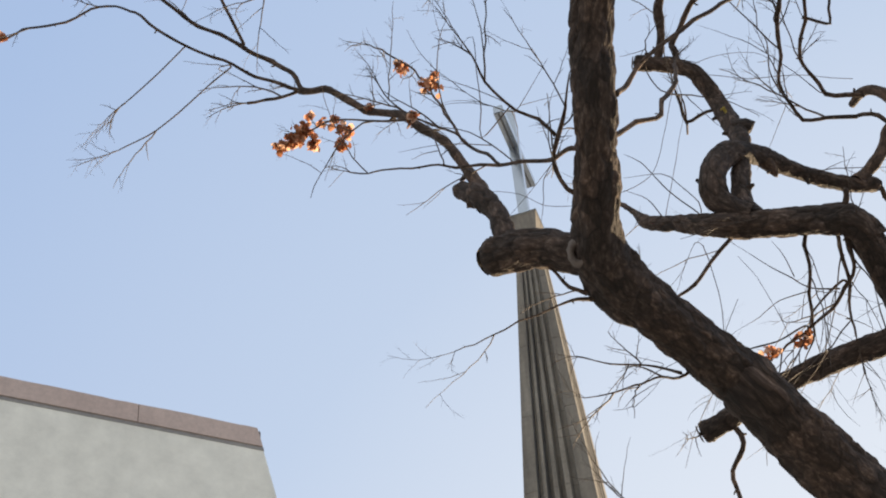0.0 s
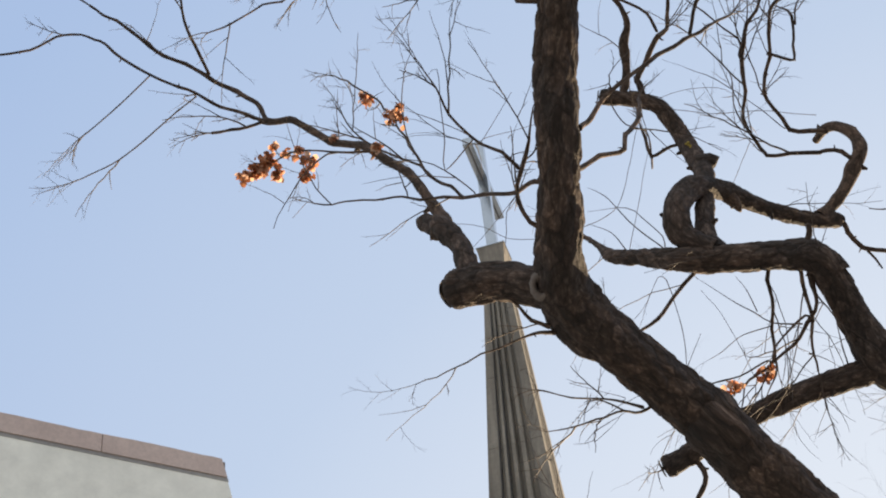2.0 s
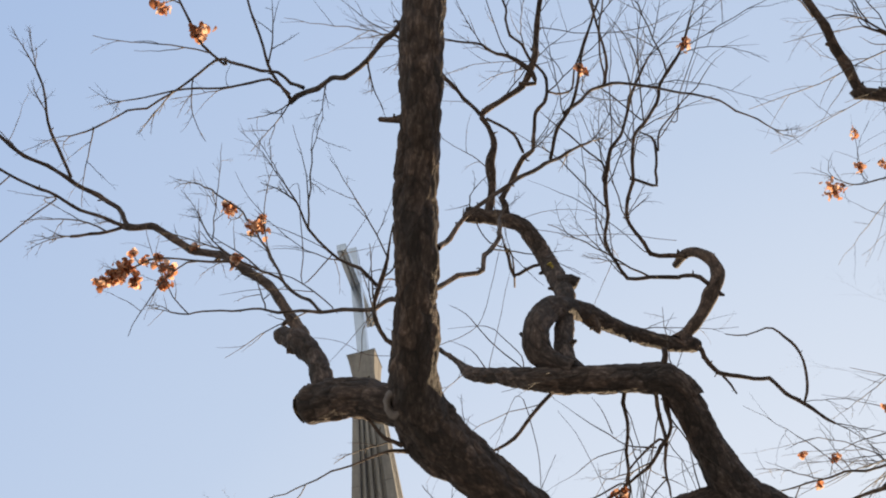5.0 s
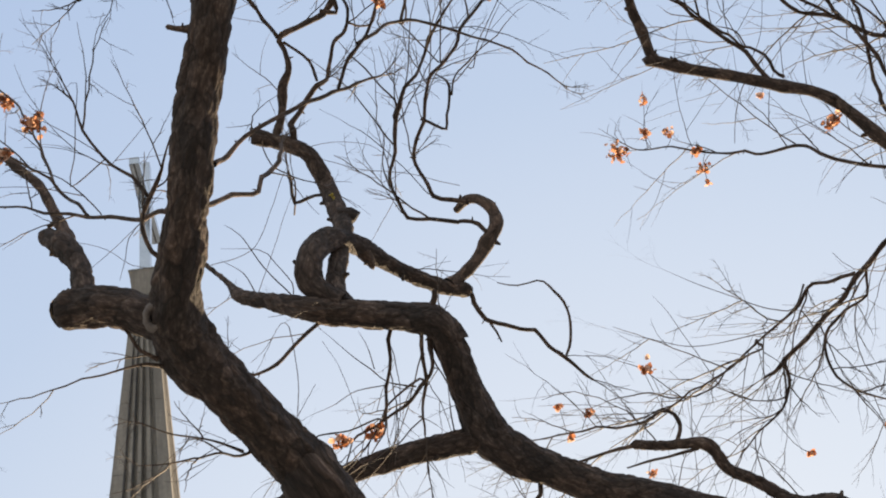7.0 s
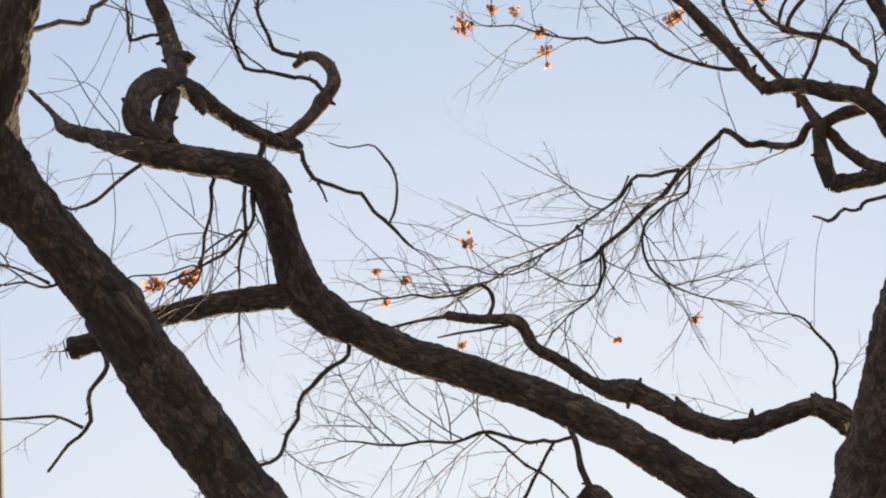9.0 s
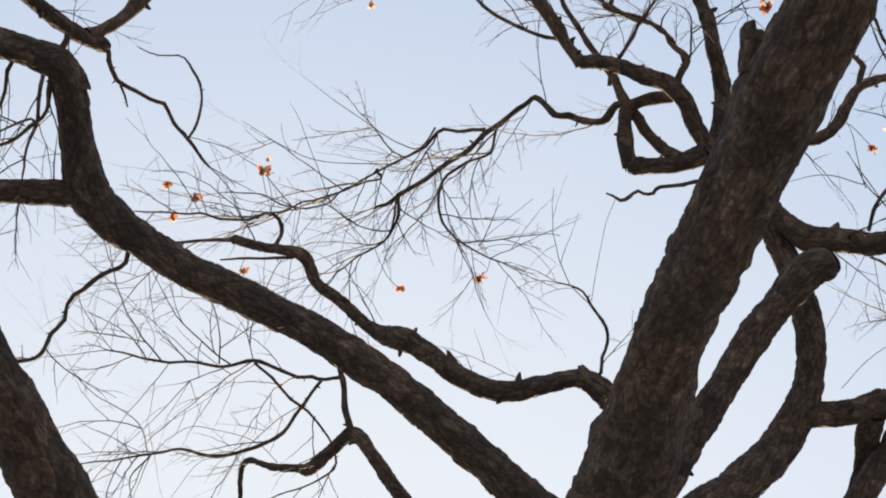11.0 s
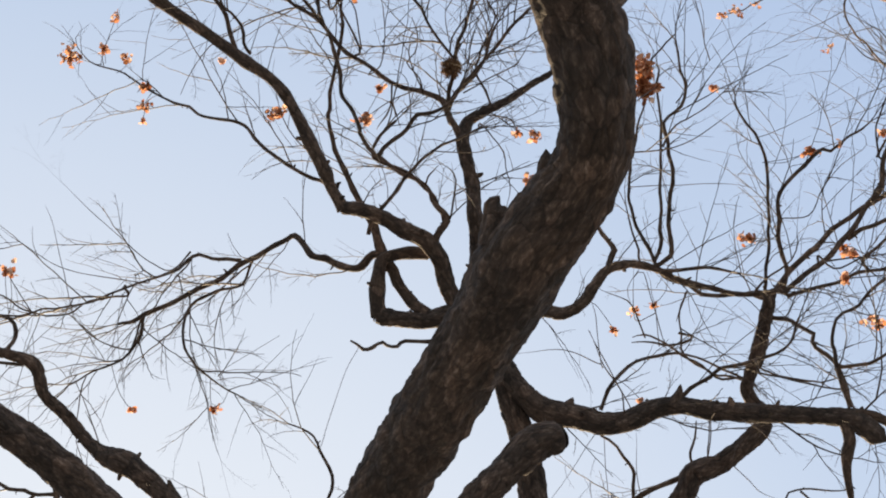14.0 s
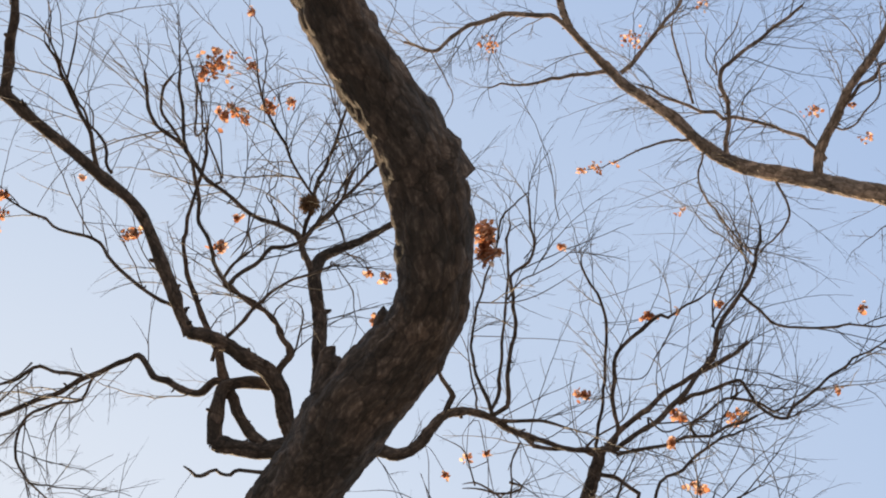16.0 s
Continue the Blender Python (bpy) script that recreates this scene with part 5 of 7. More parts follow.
limb(tree_two, "branch", [(2.363, 3.159, 4.296, 0.0023), (2.360, 3.098, 4.296, 0.0019), (2.432, 2.954, 4.351, 0.0015)])
limb(tree_two, "branch", [(2.412, 2.743, 3.858, 0.0020), (2.420, 2.657, 4.027, 0.0017), (2.451, 2.620, 4.129, 0.0013)])
limb(tree_two, "branch", [(1.857, 3.359, 4.420, 0.0040), (1.796, 3.367, 4.499, 0.0035), (1.751, 3.385, 4.560, 0.0029), (1.617, 3.421, 4.645, 0.0011)])
limb(tree_two, "branch", [(2.054, 3.185, 4.499, 0.0099), (2.047, 3.192, 4.496, 0.0090), (2.077, 3.213, 4.490, 0.0082), (1.993, 3.286, 4.480, 0.0074), (1.963, 3.349, 4.455, 0.0066), (1.882, 3.407, 4.461, 0.0058), (1.764, 3.450, 4.503, 0.0049), (1.634, 3.528, 4.511, 0.0018)], twigs=1)
limb(tree_two, "branch", [(1.126, 2.822, 5.218, 0.0056), (1.076, 2.800, 5.254, 0.0051), (1.034, 2.776, 5.291, 0.0045), (1.009, 2.763, 5.313, 0.0018)])
limb(tree_two, "branch", [(1.130, 2.822, 5.217, 0.0056), (1.120, 2.733, 5.252, 0.0048), (1.100, 2.652, 5.282, 0.0039), (1.058, 2.576, 5.315, 0.0031), (1.000, 2.515, 5.337, 0.0010)])
limb(tree_two, "branch", [(1.103, 2.873, 5.185, 0.0040), (1.102, 2.773, 5.305, 0.0034), (1.083, 2.695, 5.410, 0.0029), (1.043, 2.619, 5.519, 0.0011)])
limb(tree_two, "branch", [(0.987, 2.901, 5.006, 0.0087), (0.986, 2.858, 5.044, 0.0075), (0.945, 2.826, 5.082, 0.0063), (0.879, 2.786, 5.134, 0.0051), (0.813, 2.747, 5.186, 0.0017)])
limb(tree_two, "branch", [(0.989, 2.883, 5.021, 0.0060), (0.978, 2.877, 5.029, 0.0055), (1.009, 2.802, 5.093, 0.0047), (1.013, 2.724, 5.167, 0.0039), (1.019, 2.634, 5.252, 0.0031), (1.023, 2.551, 5.331, 0.0010)])
limb(tree_two, "branch", [(1.086, 2.957, 5.120, 0.0117), (1.154, 2.956, 5.090, 0.0106), (1.158, 2.937, 5.132, 0.0098), (1.177, 2.908, 5.178, 0.0090), (1.165, 2.891, 5.223, 0.0082), (1.130, 2.893, 5.256, 0.0033)])
limb(tree_two, "branch", [(1.177, 2.908, 5.178, 0.0073), (1.187, 2.869, 5.223, 0.0061), (1.247, 2.815, 5.268, 0.0049), (1.315, 2.759, 5.311, 0.0036), (1.392, 2.690, 5.365, 0.0011)])
limb(tree_two, "branch", [(1.009, 2.763, 5.313, 0.0073), (1.013, 2.729, 5.282, 0.0067), (0.998, 2.600, 5.344, 0.0061), (0.980, 2.528, 5.354, 0.0025)])
limb(tree_two, "branch", [(0.823, 2.663, 5.162, 0.0078), (0.902, 2.702, 5.214, 0.0071), (0.931, 2.657, 5.291, 0.0061), (0.985, 2.583, 5.389, 0.0050), (0.998, 2.580, 5.431, 0.0018)])
limb(tree_two, "branch", [(0.805, 2.520, 5.269, 0.0038), (0.826, 2.518, 5.264, 0.0035), (0.921, 2.518, 5.236, 0.0031), (1.031, 2.507, 5.215, 0.0028), (1.117, 2.482, 5.213, 0.0025), (1.187, 2.450, 5.222, 0.0010)])
limb(tree_two, "branch", [(1.165, 2.891, 5.223, 0.0040), (1.185, 2.905, 5.228, 0.0037), (1.232, 2.872, 5.271, 0.0034), (1.277, 2.819, 5.332, 0.0030), (1.305, 2.776, 5.389, 0.0027), (1.336, 2.737, 5.441, 0.0011)])
limb(tree_two, "branch", [(1.232, 2.872, 5.271, 0.0041), (1.250, 2.873, 5.274, 0.0037), (1.259, 2.825, 5.325, 0.0034), (1.301, 2.747, 5.395, 0.0031), (1.336, 2.676, 5.461, 0.0027), (1.353, 2.608, 5.529, 0.0011)])
limb(tree_two, "branch", [(1.982, 2.488, 4.841, 0.0114), (1.952, 2.484, 4.857, 0.0108), (1.927, 2.461, 4.889, 0.0102), (1.890, 2.452, 4.912, 0.0096), (1.859, 2.453, 4.922, 0.0090), (1.794, 2.428, 4.967, 0.0083), (1.763, 2.422, 4.985, 0.0077), (1.692, 2.399, 5.030, 0.0071), (1.655, 2.387, 5.056, 0.0065), (1.618, 2.382, 5.075, 0.0059), (1.547, 2.396, 5.085, 0.0024)], twigs=1)
limb(tree_two, "branch", [(1.755, 2.428, 4.998, 0.0068), (1.694, 2.329, 5.010, 0.0060), (1.642, 2.239, 5.011, 0.0023)], twigs=1)
limb(tree_two, "branch", [(1.876, 2.451, 4.916, 0.0053), (1.865, 2.456, 4.987, 0.0053), (1.833, 2.483, 5.043, 0.0024)])
limb(tree_two, "branch", [(1.661, 2.389, 5.053, 0.0053), (1.596, 2.308, 5.042, 0.0044), (1.538, 2.245, 5.012, 0.0016)])
limb(tree_two, "branch", [(2.164, 2.402, 5.014, 0.0117), (2.102, 2.391, 5.035, 0.0113), (2.041, 2.373, 5.063, 0.0109), (2.012, 2.345, 5.091, 0.0105), (2.012, 2.299, 5.128, 0.0101)], twigs=1)
limb(tree_two, "branch", [(2.212, 2.379, 5.126, 0.0097), (2.224, 2.433, 5.147, 0.0088), (2.165, 2.370, 5.173, 0.0082), (2.122, 2.326, 5.177, 0.0076), (2.093, 2.294, 5.167, 0.0031)], twigs=1)
limb(tree_two, "branch", [(1.533, 2.415, 5.121, 0.0053), (1.483, 2.350, 5.094, 0.0052), (1.414, 2.290, 5.068, 0.0023)])
limb(tree_two, "branch", [(1.794, 2.424, 4.972, 0.0022), (1.839, 2.336, 4.976, 0.0019), (1.876, 2.283, 4.949, 0.0016), (1.881, 2.252, 4.911, 0.0013)])
limb(tree_two, "branch", [(1.763, 2.422, 4.985, 0.0037), (1.652, 2.395, 4.958, 0.0029), (1.591, 2.351, 4.932, 0.0009)])
limb(tree_two, "branch", [(1.890, 2.477, 4.895, 0.0024), (1.898, 2.470, 4.899, 0.0022), (1.927, 2.419, 4.973, 0.0018), (1.927, 2.297, 5.119, 0.0014)])
limb(tree_two, "branch", [(1.979, 2.486, 4.843, 0.0029), (1.984, 2.450, 4.942, 0.0022), (1.997, 2.464, 4.992, 0.0006)])
limb(tree_two, "branch", [(2.036, 2.487, 4.800, 0.0029), (2.023, 2.424, 4.877, 0.0022), (2.021, 2.397, 4.918, 0.0006)])
limb(tree_two, "branch", [(3.159, 2.327, 4.000, 0.0058), (3.131, 2.306, 4.023, 0.0053), (3.103, 2.282, 4.053, 0.0048), (3.029, 2.275, 4.105, 0.0042), (2.957, 2.244, 4.179, 0.0017)])
limb(tree_two, "branch", [(3.329, 2.041, 4.062, 0.0084), (3.267, 2.080, 4.061, 0.0077), (3.186, 2.105, 4.090, 0.0071), (3.127, 2.111, 4.119, 0.0065), (3.056, 2.134, 4.140, 0.0058), (3.024, 2.154, 4.132, 0.0023)])
limb(tree_two, "branch", [(3.315, 1.999, 4.084, 0.0075), (3.323, 1.993, 4.079, 0.0068), (3.384, 1.973, 4.055, 0.0058), (3.476, 1.914, 4.040, 0.0047), (3.530, 1.891, 4.024, 0.0017)], twigs=1)
limb(tree_two, "branch", [(3.498, 2.383, 3.998, 0.0088), (3.504, 2.373, 4.096, 0.0090), (3.532, 2.365, 4.173, 0.0041)])
limb(tree_two, "branch", [(3.288, 2.140, 3.985, 0.0041), (3.327, 2.203, 3.884, 0.0037), (3.259, 2.116, 3.934, 0.0037), (3.217, 2.072, 3.920, 0.0016)])
limb(tree_two, "branch", [(3.451, 2.505, 3.838, 0.0039), (3.415, 2.512, 3.914, 0.0034), (3.387, 2.503, 3.997, 0.0028), (3.360, 2.459, 4.115, 0.0010)])
limb(tree_two, "branch", [(3.293, 2.530, 4.112, 0.0025), (3.291, 2.524, 4.121, 0.0023), (3.369, 2.607, 3.947, 0.0023), (3.442, 2.663, 3.805, 0.0023)])
limb(tree_two, "branch", [(3.415, 2.512, 3.914, 0.0023), (3.377, 2.510, 3.889, 0.0023), (3.275, 2.611, 3.822, 0.0022), (3.207, 2.690, 3.746, 0.0022)])
limb(tree_two, "branch", [(3.287, 2.533, 4.116, 0.0025), (3.274, 2.538, 4.122, 0.0023), (3.159, 2.655, 3.901, 0.0014)])
limb(tree_two, "branch", [(3.569, 2.303, 4.024, 0.0039), (3.615, 2.324, 4.033, 0.0034), (3.731, 2.336, 3.992, 0.0029), (3.832, 2.326, 3.984, 0.0011)])
limb(tree_two, "branch", [(3.532, 2.117, 3.608, 0.0081), (3.505, 2.109, 3.673, 0.0076), (3.482, 2.082, 3.752, 0.0070), (3.508, 2.064, 3.780, 0.0064), (3.599, 2.016, 3.781, 0.0058), (3.650, 1.990, 3.795, 0.0024)])
limb(tree_two, "branch", [(3.518, 2.059, 3.776, 0.0082), (3.598, 2.063, 3.770, 0.0083), (3.667, 2.074, 3.765, 0.0038)])
limb(tree_two, "branch", [(3.491, 2.410, 3.949, 0.0039), (3.537, 2.409, 3.927, 0.0034), (3.607, 2.429, 3.864, 0.0028), (3.705, 2.428, 3.796, 0.0010)])
limb(tree_two, "branch", [(3.029, 2.275, 4.105, 0.0037), (3.000, 2.254, 4.092, 0.0032), (2.917, 2.184, 4.173, 0.0026), (2.859, 2.149, 4.199, 0.0010)])
limb(tree_two, "branch", [(3.058, 2.137, 4.136, 0.0052), (3.035, 2.148, 4.240, 0.0045), (2.976, 2.214, 4.321, 0.0017)])
limb(tree_two, "branch", [(3.183, 2.189, 4.191, 0.0030), (3.153, 2.157, 4.299, 0.0026), (3.118, 2.136, 4.401, 0.0010)])
limb(tree_two, "branch", [(3.322, 2.163, 4.432, 0.0073), (3.342, 2.230, 4.377, 0.0025)])
limb(tree_two, "branch", [(3.000, 2.254, 4.092, 0.0041), (2.991, 2.261, 4.093, 0.0037), (2.907, 2.309, 4.131, 0.0029), (2.818, 2.401, 4.131, 0.0010)])
limb(tree_two, "branch", [(1.671, 3.459, 3.892, 0.0052), (1.656, 3.424, 3.968, 0.0042), (1.624, 3.399, 4.045, 0.0032), (1.597, 3.408, 4.079, 0.0010)], twigs=2)
limb(tree_two, "branch", [(1.754, 3.418, 3.900, 0.0037), (1.722, 3.392, 3.967, 0.0029), (1.689, 3.386, 4.010, 0.0010)], twigs=2)
limb(tree_two, "branch", [(1.683, 3.463, 3.881, 0.0037), (1.606, 3.506, 3.849, 0.0029), (1.542, 3.528, 3.831, 0.0010)], twigs=1)
limb(tree_two, "branch", [(1.606, 3.506, 3.849, 0.0021), (1.595, 3.655, 3.797, 0.0014)])
limb(tree_two, "branch", [(1.606, 3.506, 3.849, 0.0021), (1.681, 3.598, 3.798, 0.0014)])
limb(tree_two, "branch", [(1.550, 3.647, 3.673, 0.0037), (1.505, 3.629, 3.764, 0.0032), (1.370, 3.666, 3.861, 0.0027), (1.296, 3.667, 3.954, 0.0010)], twigs=1)
limb(tree_two, "branch", [(1.550, 3.647, 3.673, 0.0052), (1.528, 3.727, 3.650, 0.0045), (1.555, 3.781, 3.619, 0.0017)], twigs=1)
limb(tree_two, "branch", [(1.549, 3.644, 3.677, 0.0021), (1.376, 3.729, 3.788, 0.0014)])
limb(tree_two, "branch", [(1.492, 3.531, 3.897, 0.0021), (1.500, 3.506, 3.966, 0.0019), (1.425, 3.505, 4.070, 0.0017), (1.362, 3.549, 4.114, 0.0014)])
limb(tree_two, "branch", [(1.491, 3.532, 3.897, 0.0023), (1.483, 3.532, 3.899, 0.0021), (1.394, 3.439, 3.964, 0.0017), (1.268, 3.406, 3.987, 0.0013)])
limb(tree_two, "branch", [(1.546, 3.649, 3.673, 0.0021), (1.619, 3.569, 3.736, 0.0021), (1.706, 3.536, 3.732, 0.0021), (1.807, 3.513, 3.705, 0.0022), (1.874, 3.526, 3.663, 0.0022)])
limb(tree_two, "branch", [(1.732, 3.572, 3.672, 0.0021), (1.694, 3.645, 3.686, 0.0018), (1.665, 3.768, 3.634, 0.0014)])
limb(tree_two, "branch", [(0.963, 2.942, 4.099, 0.0081), (0.953, 2.935, 4.105, 0.0074), (0.910, 2.952, 4.082, 0.0069), (0.873, 2.978, 4.049, 0.0064), (0.860, 2.993, 4.028, 0.0027)])
limb(tree_two, "branch", [(0.945, 2.951, 4.092, 0.0046), (0.878, 2.959, 4.109, 0.0041), (0.845, 2.952, 4.141, 0.0036), (0.799, 2.943, 4.175, 0.0031), (0.716, 2.913, 4.232, 0.0012)], twigs=1)
limb(tree_two, "branch", [(0.845, 2.949, 4.144, 0.0033), (0.837, 2.960, 4.224, 0.0027), (0.824, 2.979, 4.294, 0.0009)])
limb(tree_two, "branch", [(0.875, 2.963, 4.105, 0.0033), (0.799, 2.950, 4.076, 0.0028), (0.750, 2.946, 4.037, 0.0023), (0.671, 2.950, 3.991, 0.0008)])
limb(tree_two, "branch", [(0.614, 2.805, 4.144, 0.0025), (0.630, 2.844, 4.081, 0.0024), (0.639, 2.885, 4.015, 0.0022), (0.637, 2.921, 3.955, 0.0020), (0.660, 2.903, 3.952, 0.0008)])
limb(tree_two, "branch", [(0.638, 2.914, 3.963, 0.0019), (0.678, 2.873, 4.025, 0.0012)])
limb(tree_two, "branch", [(0.861, 3.023, 4.035, 0.0066), (0.855, 3.017, 4.042, 0.0060), (0.781, 3.010, 4.002, 0.0051), (0.701, 2.997, 3.969, 0.0041), (0.675, 2.980, 3.940, 0.0014)], twigs=1)
limb(tree_two, "branch", [(0.875, 3.013, 4.043, 0.0074), (0.858, 2.991, 3.977, 0.0059), (0.813, 2.986, 3.895, 0.0020)])
limb(tree_two, "branch", [(0.821, 3.046, 4.018, 0.0019), (0.785, 2.989, 4.095, 0.0017), (0.756, 2.951, 4.153, 0.0015), (0.716, 2.920, 4.203, 0.0012)])
limb(tree_two, "branch", [(0.965, 2.995, 4.033, 0.0033), (0.955, 3.012, 4.046, 0.0028), (1.004, 3.039, 4.048, 0.0024), (1.040, 3.071, 4.045, 0.0009)])
limb(tree_two, "branch", [(1.040, 3.071, 4.045, 0.0061), (1.048, 3.037, 4.016, 0.0051), (1.029, 2.966, 4.026, 0.0041), (1.002, 2.874, 4.060, 0.0014)])
limb(tree_one, "branch", [(0.400, 2.467, 3.530, 0.0017), (0.406, 2.465, 3.536, 0.0015), (0.356, 2.491, 3.583, 0.0013), (0.309, 2.519, 3.629, 0.0010)])
limb(tree_two, "branch", [(0.614, 2.805, 4.144, 0.0019), (0.592, 2.785, 4.136, 0.0016), (0.558, 2.811, 4.079, 0.0014), (0.520, 2.820, 4.041, 0.0012)])
limb(tree_three, "branch", [(5.052, 2.049, 6.979, 0.0063), (4.955, 1.883, 7.087, 0.0054), (4.919, 1.751, 7.121, 0.0045), (4.881, 1.583, 7.181, 0.0016)])
limb(tree_three, "branch", [(5.056, 2.045, 6.979, 0.0063), (5.017, 1.880, 6.990, 0.0050), (5.023, 1.612, 7.032, 0.0016)])
limb(tree_three, "branch", [(4.852, 2.073, 7.143, 0.0143), (4.760, 2.040, 7.245, 0.0130), (4.695, 2.015, 7.320, 0.0116), (4.622, 1.982, 7.406, 0.0103), (4.586, 1.924, 7.479, 0.0041)], twigs=1)
limb(tree_three, "branch", [(4.852, 2.073, 7.143, 0.0063), (4.840, 2.066, 7.183, 0.0055), (4.762, 1.994, 7.319, 0.0046), (4.662, 1.949, 7.456, 0.0017)])
limb(tree_three, "branch", [(4.840, 1.916, 7.210, 0.0090), (4.800, 1.929, 7.339, 0.0077), (4.784, 1.870, 7.497, 0.0029)])
limb(tree_three, "branch", [(4.840, 1.916, 7.210, 0.0090), (4.822, 1.881, 7.317, 0.0081), (4.853, 1.775, 7.433, 0.0073), (4.842, 1.686, 7.572, 0.0029)])
limb(tree_three, "branch", [(5.248, 1.613, 6.957, 0.0124), (5.255, 1.553, 6.882, 0.0113), (5.246, 1.444, 6.912, 0.0106), (5.226, 1.347, 6.943, 0.0100), (5.121, 1.277, 7.027, 0.0093), (5.074, 1.272, 7.020, 0.0039)], twigs=1)
limb(tree_three, "branch", [(3.950, 2.895, 7.435, 0.0064), (4.181, 2.965, 7.363, 0.0065), (4.267, 3.123, 7.352, 0.0030)])
limb(tree_two, "branch", [(0.643, 2.891, 4.292, 0.0048), (0.643, 2.873, 4.304, 0.0041), (0.568, 2.821, 4.355, 0.0034), (0.508, 2.768, 4.405, 0.0027), (0.465, 2.748, 4.420, 0.0009)])
limb(tree_two, "branch", [(0.643, 2.873, 4.304, 0.0034), (0.639, 2.847, 4.330, 0.0030), (0.592, 2.813, 4.366, 0.0027), (0.556, 2.793, 4.386, 0.0023), (0.460, 2.796, 4.385, 0.0009)])
limb(tree_two, "branch", [(0.464, 3.100, 4.618, 0.0024), (0.593, 3.096, 4.697, 0.0022), (0.652, 2.932, 4.800, 0.0019), (0.666, 2.876, 4.794, 0.0016), (0.655, 2.856, 4.751, 0.0014)])
limb(tree_two, "branch", [(0.574, 2.966, 4.403, 0.0020), (0.627, 2.901, 4.559, 0.0017), (0.670, 2.864, 4.686, 0.0013)])
limb(tree_two, "branch", [(0.565, 2.965, 4.403, 0.0035), (0.537, 2.962, 4.467, 0.0028), (0.483, 2.973, 4.518, 0.0009)])
limb(tree_two, "branch", [(0.700, 3.012, 4.784, 0.0059), (0.708, 3.087, 4.823, 0.0054), (0.706, 3.010, 4.880, 0.0050), (0.688, 2.987, 4.882, 0.0047), (0.641, 2.969, 4.880, 0.0044), (0.604, 2.916, 4.913, 0.0041), (0.606, 2.894, 4.913, 0.0017)])
limb(tree_two, "branch", [(1.131, 3.110, 4.971, 0.0034), (1.118, 3.114, 4.969, 0.0031), (1.040, 3.065, 5.027, 0.0029), (0.968, 3.028, 5.071, 0.0027), (0.911, 3.004, 5.103, 0.0025), (0.789, 2.969, 5.147, 0.0010)])
limb(tree_two, "branch", [(0.755, 2.951, 4.914, 0.0022), (0.885, 2.964, 4.892, 0.0022), (1.000, 2.961, 4.885, 0.0022), (1.169, 2.975, 4.860, 0.0022)])
limb(tree_two, "branch", [(0.736, 2.948, 4.932, 0.0022), (0.743, 2.942, 4.948, 0.0020), (0.822, 2.932, 4.965, 0.0018), (0.915, 2.937, 4.966, 0.0016), (0.963, 2.959, 4.951, 0.0014)])
limb(tree_two, "branch", [(0.982, 3.030, 4.892, 0.0054), (0.965, 3.015, 4.979, 0.0044), (0.974, 2.994, 5.070, 0.0033), (0.947, 2.976, 5.160, 0.0010)])
limb(tree_one, "trunk", [(1.462, 3.334, -0.100, 0.3000), (1.462, 3.334, 0.300, 0.2200), (1.432, 3.218, 1.595, 0.1900), (1.353, 3.087, 2.900, 0.1800)])
limb(tree_one, "limb", [(1.354, 3.087, 2.900, 0.1633), (1.212, 3.023, 3.020, 0.1484), (1.095, 2.963, 3.130, 0.1420), (0.719, 2.689, 3.420, 0.1266), (0.595, 2.563, 3.500, 0.1214), (0.553, 2.549, 3.550, 0.1118), (0.442, 2.424, 3.585, 0.1019), (0.351, 2.331, 3.615, 0.1119), (0.304, 2.249, 3.635, 0.1078), (0.295, 2.162, 3.650, 0.0868), (0.296, 2.068, 3.690, 0.0774), (0.298, 1.955, 3.750, 0.0775), (0.302, 1.881, 3.820, 0.0786), (0.317, 1.745, 3.912, 0.0759), (0.324, 1.658, 4.000, 0.0806), (0.334, 1.607, 4.069, 0.0835), (0.347, 1.547, 4.166, 0.0870), (0.370, 1.465, 4.269, 0.0755), (0.406, 1.369, 4.372, 0.0548)])
limb(tree_one, "limb", [(0.315, 2.251, 3.636, 0.0971), (0.243, 2.264, 3.669, 0.0827), (0.192, 2.276, 3.698, 0.0812), (0.138, 2.297, 3.715, 0.0818), (0.084, 2.323, 3.726, 0.0735)], cut=True)
limb(tree_one, "limb", [(0.133, 2.297, 3.718, 0.0509), (0.125, 2.310, 3.785, 0.0473), (0.114, 2.323, 3.850, 0.0435), (0.089, 2.340, 3.912, 0.0489), (0.068, 2.369, 3.961, 0.0426), (0.046, 2.403, 4.005, 0.0361)], cut=True)
limb(tree_one, "limb", [(0.099, 2.335, 3.889, 0.0417), (0.085, 2.354, 3.964, 0.0283), (0.066, 2.372, 4.040, 0.0229), (0.030, 2.379, 4.126, 0.0209), (-0.033, 2.383, 4.212, 0.0188), (-0.088, 2.406, 4.279, 0.0178), (-0.152, 2.428, 4.345, 0.0169), (-0.231, 2.450, 4.408, 0.0158), (-0.300, 2.478, 4.465, 0.0161)], twigs=3)
limb(tree_one, "branch", [(-0.293, 2.475, 4.462, 0.0134), (-0.318, 2.469, 4.510, 0.0135), (-0.352, 2.467, 4.553, 0.0137), (-0.430, 2.441, 4.608, 0.0124), (-0.534, 2.404, 4.665, 0.0111), (-0.612, 2.370, 4.720, 0.0098), (-0.703, 2.331, 4.774, 0.0071)], twigs=2)
